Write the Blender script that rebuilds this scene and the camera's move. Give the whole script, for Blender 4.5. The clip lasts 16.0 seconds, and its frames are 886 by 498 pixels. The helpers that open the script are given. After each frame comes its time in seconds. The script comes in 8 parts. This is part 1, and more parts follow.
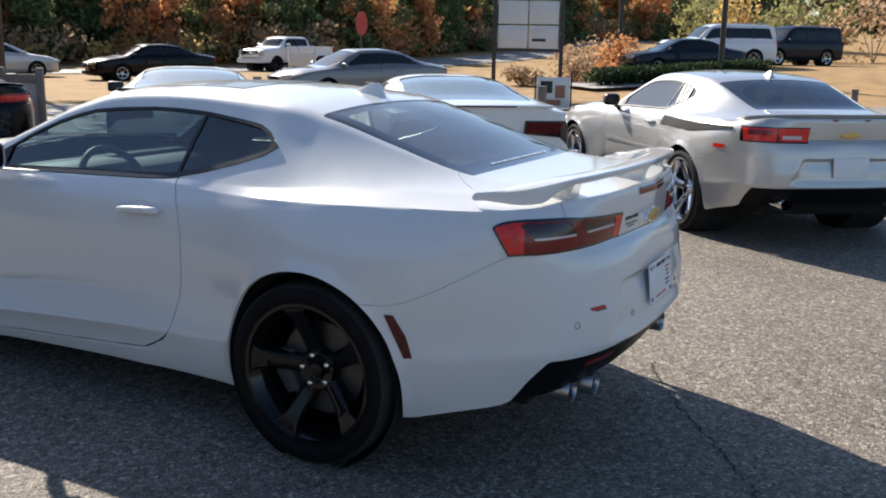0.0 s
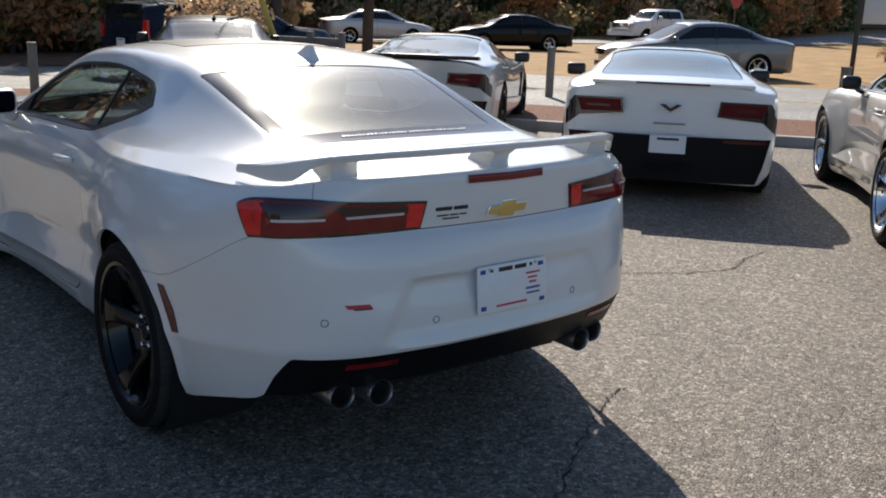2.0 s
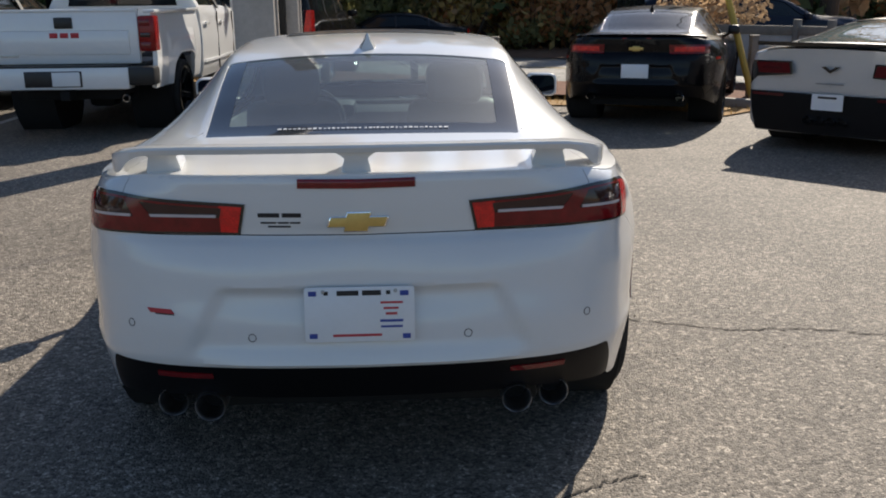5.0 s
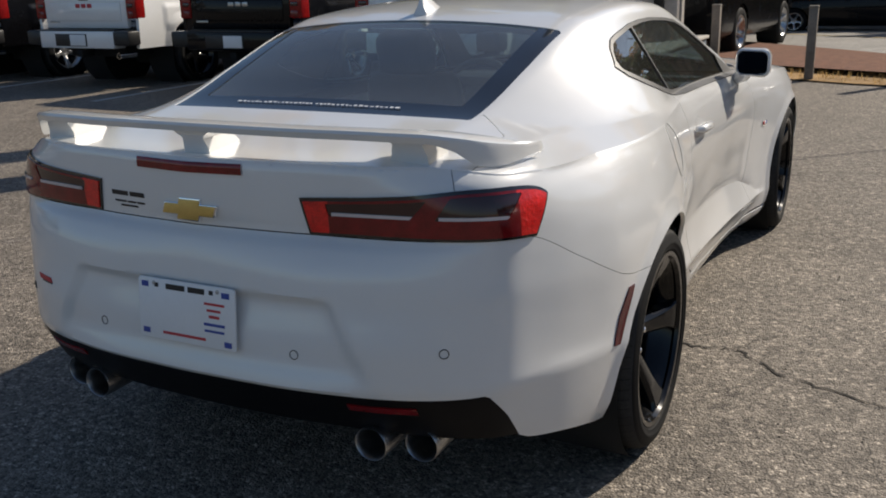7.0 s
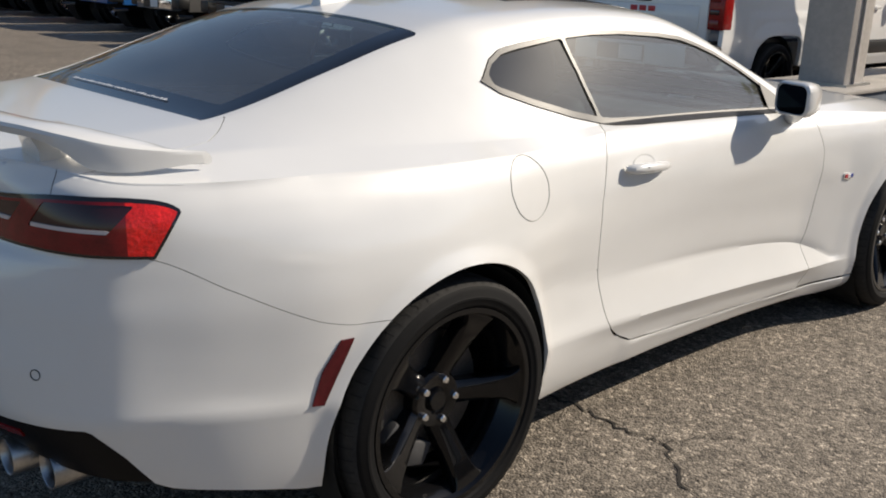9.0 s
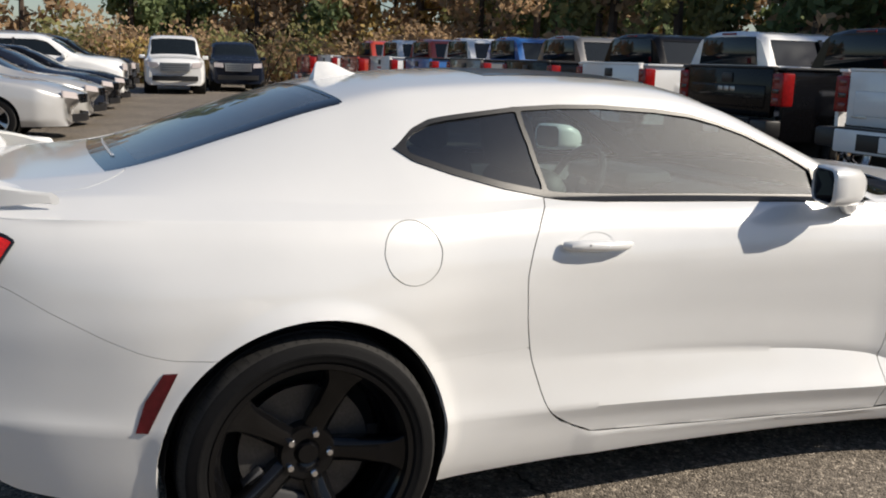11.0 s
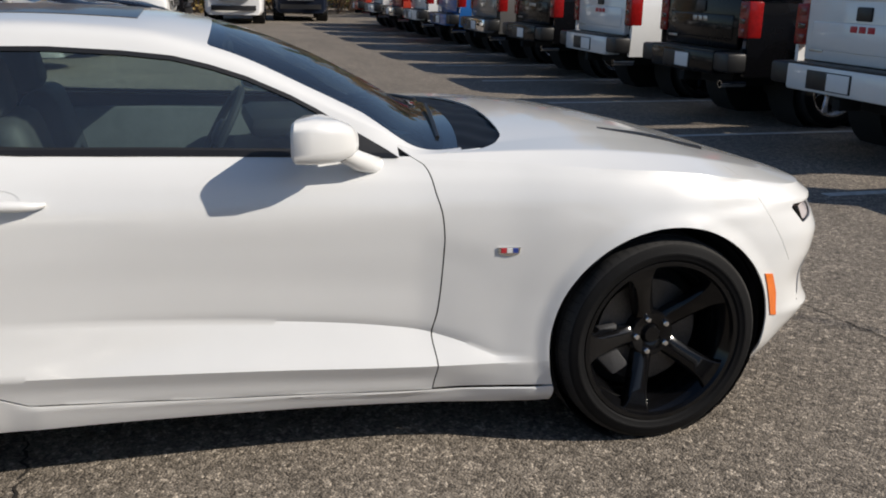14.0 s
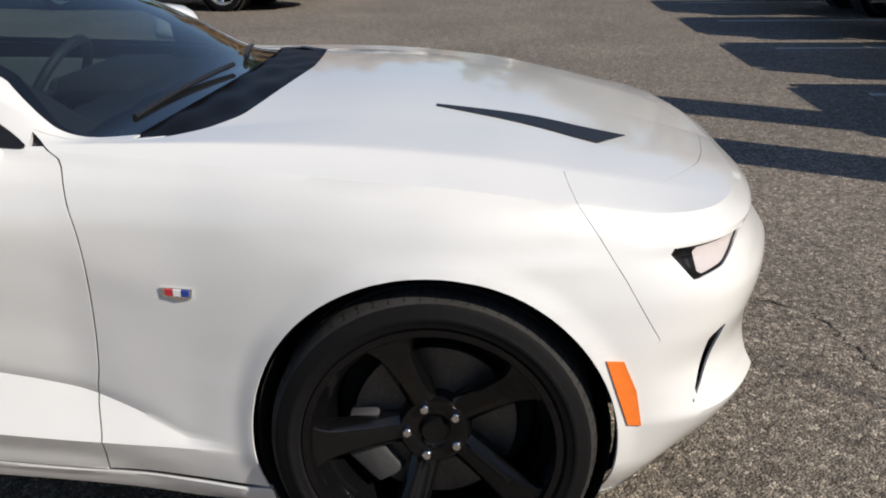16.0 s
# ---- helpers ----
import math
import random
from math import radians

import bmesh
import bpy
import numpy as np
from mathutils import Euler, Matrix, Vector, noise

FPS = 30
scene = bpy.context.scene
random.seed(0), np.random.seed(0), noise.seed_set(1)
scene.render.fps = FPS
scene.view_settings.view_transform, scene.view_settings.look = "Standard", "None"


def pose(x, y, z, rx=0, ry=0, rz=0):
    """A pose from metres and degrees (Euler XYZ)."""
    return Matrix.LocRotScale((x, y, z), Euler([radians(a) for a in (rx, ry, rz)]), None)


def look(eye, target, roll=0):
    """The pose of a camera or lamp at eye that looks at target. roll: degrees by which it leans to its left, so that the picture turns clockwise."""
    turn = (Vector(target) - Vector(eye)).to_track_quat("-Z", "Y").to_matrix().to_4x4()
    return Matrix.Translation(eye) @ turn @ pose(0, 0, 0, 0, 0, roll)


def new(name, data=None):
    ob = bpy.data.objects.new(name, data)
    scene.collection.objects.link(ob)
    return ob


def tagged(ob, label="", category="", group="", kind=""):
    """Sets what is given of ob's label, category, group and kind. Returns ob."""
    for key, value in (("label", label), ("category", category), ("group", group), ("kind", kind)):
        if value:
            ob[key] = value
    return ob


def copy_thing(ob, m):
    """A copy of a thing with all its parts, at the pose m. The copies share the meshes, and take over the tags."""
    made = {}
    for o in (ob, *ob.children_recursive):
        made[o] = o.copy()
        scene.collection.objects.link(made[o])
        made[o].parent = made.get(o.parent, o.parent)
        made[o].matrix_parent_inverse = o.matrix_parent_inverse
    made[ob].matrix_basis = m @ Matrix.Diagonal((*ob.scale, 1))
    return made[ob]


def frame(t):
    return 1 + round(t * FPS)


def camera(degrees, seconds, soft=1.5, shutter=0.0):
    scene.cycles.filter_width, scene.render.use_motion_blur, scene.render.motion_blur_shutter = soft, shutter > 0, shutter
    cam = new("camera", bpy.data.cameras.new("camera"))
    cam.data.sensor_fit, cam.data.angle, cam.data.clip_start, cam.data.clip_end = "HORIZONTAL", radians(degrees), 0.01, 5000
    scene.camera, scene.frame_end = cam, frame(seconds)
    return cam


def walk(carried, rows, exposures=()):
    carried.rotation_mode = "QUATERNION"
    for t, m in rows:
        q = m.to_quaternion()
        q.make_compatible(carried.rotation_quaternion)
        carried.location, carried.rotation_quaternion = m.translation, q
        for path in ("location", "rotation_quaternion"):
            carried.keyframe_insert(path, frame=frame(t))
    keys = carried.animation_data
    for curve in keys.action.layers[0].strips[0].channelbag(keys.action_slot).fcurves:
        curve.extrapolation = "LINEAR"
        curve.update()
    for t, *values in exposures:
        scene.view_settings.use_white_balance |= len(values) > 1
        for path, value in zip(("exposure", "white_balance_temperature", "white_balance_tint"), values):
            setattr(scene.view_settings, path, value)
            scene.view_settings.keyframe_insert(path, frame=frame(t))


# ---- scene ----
cam = camera(50.8, 16.0, soft=1.9)
PATH = [
    (0, (-3.548, -1.939, 1.526), (-1.818, -1.029, 1.102), 1.0),
    (0.5, (-3.132, -2.274, 1.534), (-1.494, -1.218, 1.086), -0.4),
    (1, (-2.786, -2.661, 1.54), (-1.324, -1.402, 1.014), 0.6),
    (1.5, (-2.418, -2.937, 1.529), (-1.106, -1.518, 1.017), 3.1),
    (2, (-2.02, -3.207, 1.527), (-0.815, -1.69, 1.03), 1.9),
    (2.5, (-1.675, -3.484, 1.577), (-0.744, -1.79, 1.065), 1.7),
    (3, (-1.273, -3.638, 1.554), (-0.454, -1.881, 1.062), 2.1),
    (3.5, (-0.92, -3.729, 1.551), (-0.291, -1.895, 1.061), -1.0),
    (4, (-0.563, -3.755, 1.559), (-0.128, -1.896, 0.962), -0.0),
    (4.2, (-0.435, -3.728, 1.546), (-0.064, -1.844, 0.988), -0.6),
    (6.3, (1.081, -2.958, 1.448), (0.572, -1.092, 0.941), -1.0),
    (6.5, (1.213, -2.876, 1.436), (0.599, -1.044, 0.919), -2.1),
    (7, (1.545, -2.683, 1.441), (0.678, -0.972, 0.874), -1.5),
    (7.5, (1.767, -2.387, 1.391), (0.836, -0.708, 0.829), 0.7),
    (8, (2.006, -2.098, 1.381), (0.937, -0.519, 0.777), -1.9),
    (8.5, (2.261, -1.841, 1.387), (1.016, -0.412, 0.748), -0.8),
    (9, (2.454, -1.549, 1.418), (1.077, -0.215, 0.849), 2.1),
    (9.2, (2.508, -1.439, 1.423), (1.044, -0.167, 0.931), 2.0),
    (11.3, (3.287, -0.453, 1.364), (1.469, 0.234, 0.894), 2.1),
    (11.5, (3.398, -0.36, 1.347), (1.587, 0.299, 0.811), 2.4),
    (12, (3.562, -0.135, 1.383), (1.757, 0.495, 0.797), 0.8),
    (12.5, (3.539, 0.182, 1.435), (1.757, 0.913, 0.898), 3.3),
    (13, (3.559, 0.531, 1.43), (1.777, 1.245, 0.87), 0.2),
    (13.5, (3.588, 0.939, 1.471), (1.754, 1.519, 0.922), 2.6),
    (14, (3.453, 1.342, 1.45), (1.604, 1.873, 0.901), 1.2),
    (14.5, (3.296, 1.787, 1.442), (1.458, 2.347, 0.886), -0.7),
    (15, (3.084, 2.218, 1.451), (1.185, 2.499, 0.892), 0.5),
    (15.5, (2.826, 2.579, 1.43), (0.924, 2.7, 0.825), 2.0),
    (16, (2.615, 2.943, 1.392), (0.736, 2.828, 0.717), -0.7),
]
walk(cam, [(t, look(e, g, r)) for t, e, g, r in PATH],
     exposures=[(0, 0.83, 6100, 10), (0.5, 0.74, 6117, 10), (1, 0.56, 6135, 10), (1.5, 0.55, 6153, 10), (2, 0.5, 6171, 10), (2.5, 0.18, 6189, 10), (3, 0.24, 6207, 10), (3.5, 0.33, 6225, 10), (4, 0.45, 6242, 10), (6.5, 0.34, 6332, 10), (7, 0.12, 6350, 10), (7.5, -0.13, 6387, 10), (8, -0.34, 6425, 10), (8.5, 0.1, 6462, 10), (9, 0.22, 6500, 10), (11.5, 0.17, 6291, 10), (13, 0.18, 6200, 10), (14, 0.11, 6150, 10), (15, 0.15, 6150, 10), (15.5, 0.17, 6150, 10), (16, 0.16, 6150, 10)])

# ---- light ----
SUN = Vector((0.57, 1.0, 0.80)).normalized()          # towards the sun
world = bpy.data.worlds.new("world")
scene.world = world
world.use_nodes = True
wn = world.node_tree
sky = wn.nodes.new("ShaderNodeTexSky")
sky.sky_type = 'NISHITA'
sky.sun_disc = False
sky.sun_elevation = math.asin(SUN.z)
sky.sun_rotation = math.atan2(SUN.x, SUN.y)
sky.air_density, sky.dust_density, sky.ozone_density = 1.0, 0.8, 2.5
wn.links.new(sky.outputs[0], wn.nodes["Background"].inputs[0])
wn.nodes["Background"].inputs[1].default_value = 0.085
sun = new("sun", bpy.data.lights.new("sun", 'SUN'))
sun.data.energy, sun.data.angle, sun.data.color = 5.0, radians(0.6), (1.0, 0.89, 0.74)
sun.matrix_world = look((0, 0, 30), Vector((0, 0, 30)) - SUN)


# ---- materials ----
def mat(name, color, rough=0.5, metal=0.0, coat=0.0, vary=0.0, scale=8.0, bump=0.0, bump_scale=60.0, spec=0.5, emit=None, dirt=None):
    """Principled material: base colour with two noise scales of variation and a fine relief."""
    m = bpy.data.materials.new(name)
    m.use_nodes = True
    nt = m.node_tree
    b = nt.nodes["Principled BSDF"]
    b.inputs["Base Color"].default_value = (*color, 1)
    b.inputs["Roughness"].default_value = rough
    b.inputs["Metallic"].default_value = metal
    b.inputs["Coat Weight"].default_value = coat
    b.inputs["Coat Roughness"].default_value = 0.03
    b.inputs["Specular IOR Level"].default_value = spec
    if emit:
        b.inputs["Emission Color"].default_value = (*emit[:3], 1)
        b.inputs["Emission Strength"].default_value = emit[3]
    if vary or bump:
        co = nt.nodes.new("ShaderNodeTexCoord")
        if vary:
            n1 = nt.nodes.new("ShaderNodeTexNoise")
            n1.inputs["Scale"].default_value, n1.inputs["Detail"].default_value = scale, 6
            n2 = nt.nodes.new("ShaderNodeTexNoise")
            n2.inputs["Scale"].default_value, n2.inputs["Detail"].default_value = scale * 9, 3
            mx = nt.nodes.new("ShaderNodeMix")
            mx.data_type = 'FLOAT'
            mx.inputs[0].default_value = 0.4
            ramp = nt.nodes.new("ShaderNodeMapRange")
            ramp.inputs[1].default_value, ramp.inputs[2].default_value = 0.3, 0.7
            ramp.inputs[3].default_value, ramp.inputs[4].default_value = 1 - vary, 1 + vary
            hs = nt.nodes.new("ShaderNodeMix")
            hs.data_type, hs.blend_type = 'RGBA', 'MULTIPLY'
            hs.inputs[0].default_value = 1
            hs.inputs[6].default_value = (*color, 1)
            for n in (n1, n2):
                nt.links.new(co.outputs["Object"], n.inputs["Vector"])
            nt.links.new(n1.outputs[0], mx.inputs[2])
            nt.links.new(n2.outputs[0], mx.inputs[3])
            nt.links.new(mx.outputs[0], ramp.inputs[0])
            nt.links.new(ramp.outputs[0], hs.inputs[7])
            nt.links.new(hs.outputs[2], b.inputs["Base Color"])
            if dirt:
                r2 = nt.nodes.new("ShaderNodeMapRange")
                r2.inputs[1].default_value, r2.inputs[2].default_value = 0.3, 0.7
                r2.inputs[3].default_value, r2.inputs[4].default_value = rough, rough + dirt
                nt.links.new(mx.outputs[0], r2.inputs[0])
                nt.links.new(r2.outputs[0], b.inputs["Roughness"])
        if bump:
            n3 = nt.nodes.new("ShaderNodeTexNoise")
            n3.inputs["Scale"].default_value, n3.inputs["Detail"].default_value = bump_scale, 4
            bp = nt.nodes.new("ShaderNodeBump")
            bp.inputs["Strength"].default_value, bp.inputs["Distance"].default_value = bump, 0.01
            nt.links.new(co.outputs["Object"], n3.inputs["Vector"])
            nt.links.new(n3.outputs[0], bp.inputs["Height"])
            nt.links.new(bp.outputs[0], b.inputs["Normal"])
    return m


def glass_mat(name, tint, ior=1.5, film=0.0):
    """Thin window glass: tinted see-through with a Fresnel gloss."""
    m = bpy.data.materials.new(name)
    m.use_nodes = True
    nt = m.node_tree
    nt.nodes.clear()
    out = nt.nodes.new("ShaderNodeOutputMaterial")
    mix = nt.nodes.new("ShaderNodeMixShader")
    tr = nt.nodes.new("ShaderNodeBsdfTransparent")
    gl = nt.nodes.new("ShaderNodeBsdfGlossy")
    # gloss that grows towards a glancing view
    fr = nt.nodes.new("ShaderNodeLayerWeight")
    fr.inputs[0].default_value = 0.5
    f0 = ((ior - 1) / (ior + 1)) ** 2
    po = nt.nodes.new("ShaderNodeMath")
    po.operation = 'POWER'
    po.inputs[1].default_value = 5
    ma = nt.nodes.new("ShaderNodeMath")
    ma.operation = 'MULTIPLY_ADD'
    ma.inputs[1].default_value, ma.inputs[2].default_value = 1 - f0, f0
    nt.links.new(fr.outputs["Facing"], po.inputs[0])
    nt.links.new(po.outputs[0], ma.inputs[0])
    tr.inputs[0].default_value = (*tint, 1)
    gl.inputs["Roughness"].default_value = 0.015
    gl.inputs["Color"].default_value = (0.95, 0.97, 1.0, 1)
    nt.links.new(ma.outputs[0], mix.inputs[0])
    nt.links.new(tr.outputs[0], mix.inputs[1])
    nt.links.new(gl.outputs[0], mix.inputs[2])
    nt.links.new(mix.outputs[0], out.inputs[0])
    if film:                                           # pale haze mixed into the glass, standing in for sky glare
        haze = nt.nodes.new("ShaderNodeBsdfDiffuse")
        haze.inputs[0].default_value = (0.75, 0.75, 0.70, 1)
        no = nt.nodes.new("ShaderNodeTexNoise")
        no.inputs["Scale"].default_value, no.inputs["Detail"].default_value = 3.0, 6
        mr = nt.nodes.new("ShaderNodeMapRange")
        mr.inputs[1].default_value, mr.inputs[2].default_value = 0.3, 0.7
        mr.inputs[3].default_value, mr.inputs[4].default_value = film * 0.6, film * 1.4
        m2 = nt.nodes.new("ShaderNodeMixShader")
        nt.links.new(no.outputs[0], mr.inputs[0])
        nt.links.new(mr.outputs[0], m2.inputs[0])
        nt.links.new(mix.outputs[0], m2.inputs[1])
        nt.links.new(haze.outputs[0], m2.inputs[2])
        # wide gloss lobe added to spread the sun's glow over the pane
        soft_gloss = nt.nodes.new("ShaderNodeBsdfGlossy")
        soft_gloss.inputs["Roughness"].default_value = 0.38
        soft_gloss.inputs["Color"].default_value = (0.9, 0.9, 0.86, 1)
        m3 = nt.nodes.new("ShaderNodeMixShader")
        m3.inputs[0].default_value = film * 1.2
        nt.links.new(m2.outputs[0], m3.inputs[1])
        nt.links.new(soft_gloss.outputs[0], m3.inputs[2])
        nt.links.new(m3.outputs[0], out.inputs[0])
    return m


WHITE = mat("white_paint", (0.69, 0.69, 0.68), 0.28, coat=1.0, vary=0.015, scale=1.5, dirt=0.1)
WHITE.node_tree.nodes["Principled BSDF"].inputs["Coat Roughness"].default_value = .08
BLACK_TRIM = mat("black_trim", (0.010, 0.010, 0.011), 0.42, vary=0.2, scale=6, bump=0.05, bump_scale=300)
GLOSS_BLACK = mat("gloss_black", (0.008, 0.008, 0.009), 0.12, coat=0.5, vary=0.15, scale=5)
DARK = mat("dark_cavity", (0.006, 0.006, 0.006), 0.9, vary=0.3, scale=9)
TREAD = mat("dusty_tread", (0.030, 0.029, 0.028), 0.8, vary=0.35, scale=9, bump=0.1, bump_scale=150, spec=0.2)
RUBBER = mat("tyre_rubber", (0.0055, 0.0055, 0.006), 0.7, spec=0.14, vary=0.3, scale=7, bump=0.06, bump_scale=200)
WHEEL_BLACK = mat("wheel_black", (0.004, 0.004, 0.0045), 0.11, spec=0.35, coat=0.0, vary=0.2, scale=9)
CHROME = mat("chrome", (0.82, 0.82, 0.82), 0.08, metal=1.0, vary=0.04, scale=20)
STEEL = mat("steel", (0.42, 0.42, 0.42), 0.35, metal=1.0, vary=0.2, scale=14)
RED_LAMP = mat("red_lamp", (0.66, 0.016, 0.012), 0.12, spec=0.4, coat=0.35, vary=0.5, scale=22, bump=0.25, bump_scale=90)
RED_DARK = mat("red_lamp_dark", (0.165, 0.005, 0.007), 0.12, spec=0.4, coat=0.25, vary=0.4, scale=30)
MARKER = mat("dark_marker_lens", (0.075, 0.006, 0.009), 0.15, spec=0.3, coat=0.2, vary=0.3, scale=60)
SMOKE = mat("smoked_lens", (0.03, 0.006, 0.007), 0.1, spec=0.5, coat=0.3, vary=0.2, scale=30)
LIGHT_BAR = mat("light_bar", (0.55, 0.5, 0.5), 0.2, coat=1.0, vary=0.05, scale=30)
AMBER = mat("amber_lens", (0.75, 0.17, 0.015), 0.15, coat=1.0, vary=0.12, scale=60)
GLASS = glass_mat("window_glass", (0.70, 0.82, 0.78), 1.9, 0.008)
GLASS_SCREEN = glass_mat("windscreen_glass", (0.36, 0.44, 0.47), 1.9, 0.008)
GLASS_DARK = glass_mat("dark_glass", (0.16, 0.19, 0.20), 1.8, 0.006)
GLASS_REAR = glass_mat("rear_glass", (0.68, 0.80, 0.76), 1.8, 0.05)
DISC = mat("worn_disc", (0.10, 0.095, 0.09), 0.5, metal=0.8, vary=0.3, scale=14)
FASCIA = mat("black_fascia", (0.005, 0.005, 0.006), 0.45, vary=0.2, scale=6, spec=0.14)
MIRROR = mat("tinted_mirror", (0.04, 0.05, 0.07), 0.02, metal=1.0)
INTERIOR = mat("interior_black", (0.05, 0.05, 0.052), 0.6, vary=0.2, scale=12, bump=0.1, bump_scale=300)
INTERIOR_GREY = mat("interior_grey", (0.26, 0.26, 0.25), 0.6, vary=0.15, scale=12, bump=0.1, bump_scale=300)
GOLD = mat("gold_badge", (0.62, 0.42, 0.12), 0.35, metal=0.35, vary=0.1, scale=50)
PLATE = mat("white_plate", (0.78, 0.78, 0.78), 0.4, vary=0.03, scale=10)
INK = mat("black_ink", (0.01, 0.01, 0.012), 0.5)
RED_INK = mat("red_ink", (0.5, 0.03, 0.04), 0.5)
BLUE_INK = mat("blue_ink", (0.03, 0.06, 0.3), 0.5)
WHITE_INK = mat("white_ink", (0.75, 0.75, 0.75), 0.5)


# ---- building helpers ----
def part(name, bm, material, parent=None, label="", smooth=True, angle=35, flat=False):
    """Links a bmesh as one mesh object under a thing or a part."""
    me = bpy.data.meshes.new(name)
    bm.to_mesh(me)
    bm.free()
    for m in (material if isinstance(material, (list, tuple)) else [material]):
        me.materials.append(m)
    if smooth and not flat:
        for p in me.polygons:
            p.use_smooth = True
        me.set_sharp_from_angle(angle=radians(angle))
    ob = new(name, me)
    if parent:
        ob.parent = parent
    if label:
        tagged(ob, label)
    return ob


def thing(name, label, category, m=None, group="", kind=""):
    """An Empty at the base of a thing; its parts hang under it."""
    ob = new(name)
    ob.empty_display_size = 0.1
    tagged(ob, label, category, group, kind)
    if m is not None:
        ob.matrix_basis = m
    return ob


def share(name, src, parent, m, label=""):
    """One more part on the mesh of another part."""
    ob = new(name, src.data)
    ob.parent = parent
    ob.matrix_basis = m
    if label:
        tagged(ob, label)
    return ob


def pc(*pts):
    """Smooth monotone curve through (x, y) keys; held flat outside."""
    xs = np.array([p[0] for p in pts], float)
    ys = np.array([p[1] for p in pts], float)
    if len(xs) == 1:
        return lambda t: np.zeros_like(np.asarray(t, float)) + ys[0]
    h, dl = np.diff(xs), np.diff(ys) / np.diff(xs)
    m = np.zeros(len(xs))
    m[0], m[-1] = dl[0], dl[-1]
    for i in range(1, len(xs) - 1):
        if dl[i - 1] * dl[i] > 0:
            w1, w2 = 2 * h[i] + h[i - 1], h[i] + 2 * h[i - 1]
            m[i] = (w1 + w2) / (w1 / dl[i - 1] + w2 / dl[i])

    def f(t):
        t = np.clip(np.asarray(t, float), xs[0], xs[-1])
        i = np.clip(np.searchsorted(xs, t) - 1, 0, len(xs) - 2)
        q = (t - xs[i]) / h[i]
        return ((1 + 2 * q) * (1 - q) ** 2 * ys[i] + q * (1 - q) ** 2 * h[i] * m[i]
                + q * q * (3 - 2 * q) * ys[i + 1] + q * q * (q - 1) * h[i] * m[i + 1])
    return f


def lin(*pts):
    xs, ys = [p[0] for p in pts], [p[1] for p in pts]
    return lambda t: np.interp(t, xs, ys)


def clip_grid(P, fields, both=False):
    """A bmesh of the grid P[i, j] where all fields are above 0; cells that a field crosses are cut along it. both: mirrored in x as well."""
    nu, nv = P.shape[:2]
    F = np.stack(fields, -1) if fields else np.ones((nu, nv, 1))
    inside = F > 0
    every = inside.all(-1)
    verts, index, faces = [], {}, []

    def vid(p):
        k = (round(p[0], 5), round(p[1], 5), round(p[2], 5))
        if k not in index:
            index[k] = len(verts)
            verts.append((float(p[0]), float(p[1]), float(p[2])))
        return index[k]
    for i in range(nu - 1):
        for j in range(nv - 1):
            c = ((i, j), (i + 1, j), (i + 1, j + 1), (i, j + 1))
            if all(every[a] for a in c):
                faces.append([vid(P[a]) for a in c])
                continue
            block = inside[i:i + 2, j:j + 2].reshape(4, -1)
            if not block.any(0).all():
                continue
            poly = [(P[a], F[a]) for a in c]
            for k in range(F.shape[2]):
                out = []
                for n in range(len(poly)):
                    (p, f), (q, g) = poly[n], poly[(n + 1) % len(poly)]
                    if f[k] > 0:
                        out.append((p, f))
                    if (f[k] > 0) != (g[k] > 0):
                        w = f[k] / (f[k] - g[k])
                        out.append((p + (q - p) * w, f + (g - f) * w))
                poly = out
                if len(poly) < 3:
                    break
            if len(poly) >= 3:
                ids = []
                for p, _ in poly:
                    v = vid(p)
                    if v not in ids:
                        ids.append(v)
                if len(ids) >= 3:
                    faces.append(ids)
    bm = bmesh.new()
    bv = [bm.verts.new(v) for v in verts]
    for f in faces:
        try:
            bm.faces.new([bv[k] for k in f])
        except ValueError:
            pass
    if both:
        mv = [bv[k] if abs(v[0]) < 1e-4 else bm.verts.new((-v[0], v[1], v[2])) for k, v in enumerate(verts)]
        for f in faces:
            try:
                bm.faces.new([mv[k] for k in reversed(f)])
            except ValueError:
                pass
    bmesh.ops.dissolve_degenerate(bm, dist=1e-5, edges=bm.edges[:])
    return bm


def flange(bm, depth):
    """Turns the open rim of a panel inwards, so that it shows a thickness."""
    bm.normal_update()
    rim = [e for e in bm.edges if e.is_boundary and not (abs(e.verts[0].co.x) < 2e-4 and abs(e.verts[1].co.x) < 2e-4)
           and not all(v.co.z > .975 and v.co.y < -.66 for v in e.verts)]
    deep = {}
    for e in rim:
        for v in e.verts:
            if v not in deep:
                deep[v] = None
    for v in deep:
        deep[v] = (v.co - v.normal * depth).copy()
    nv = {v: bm.verts.new(c) for v, c in deep.items()}
    for e in rim:
        a, b = e.verts
        lf = e.link_faces[0]
        vs = [l.vert for l in lf.loops]
        if vs[(vs.index(a) + 1) % len(vs)] != b:
            a, b = b, a
        try:
            bm.faces.new((b, a, nv[a], nv[b]))
        except ValueError:
            pass
    bm.normal_update()
    return bm


def mirror_bm(bm):
    """The bmesh mirrored in x."""
    out = bm.copy()
    for v in out.verts:
        v.co.x = -v.co.x
    bmesh.ops.reverse_faces(out, faces=out.faces[:])
    return out


def join(*bms):
    """Several bmeshes of one part in one."""
    out = bmesh.new()
    for b in bms:
        me = bpy.data.meshes.new("tmp")
        b.to_mesh(me)
        out.from_mesh(me)
        bpy.data.meshes.remove(me)
        b.free()
    return out


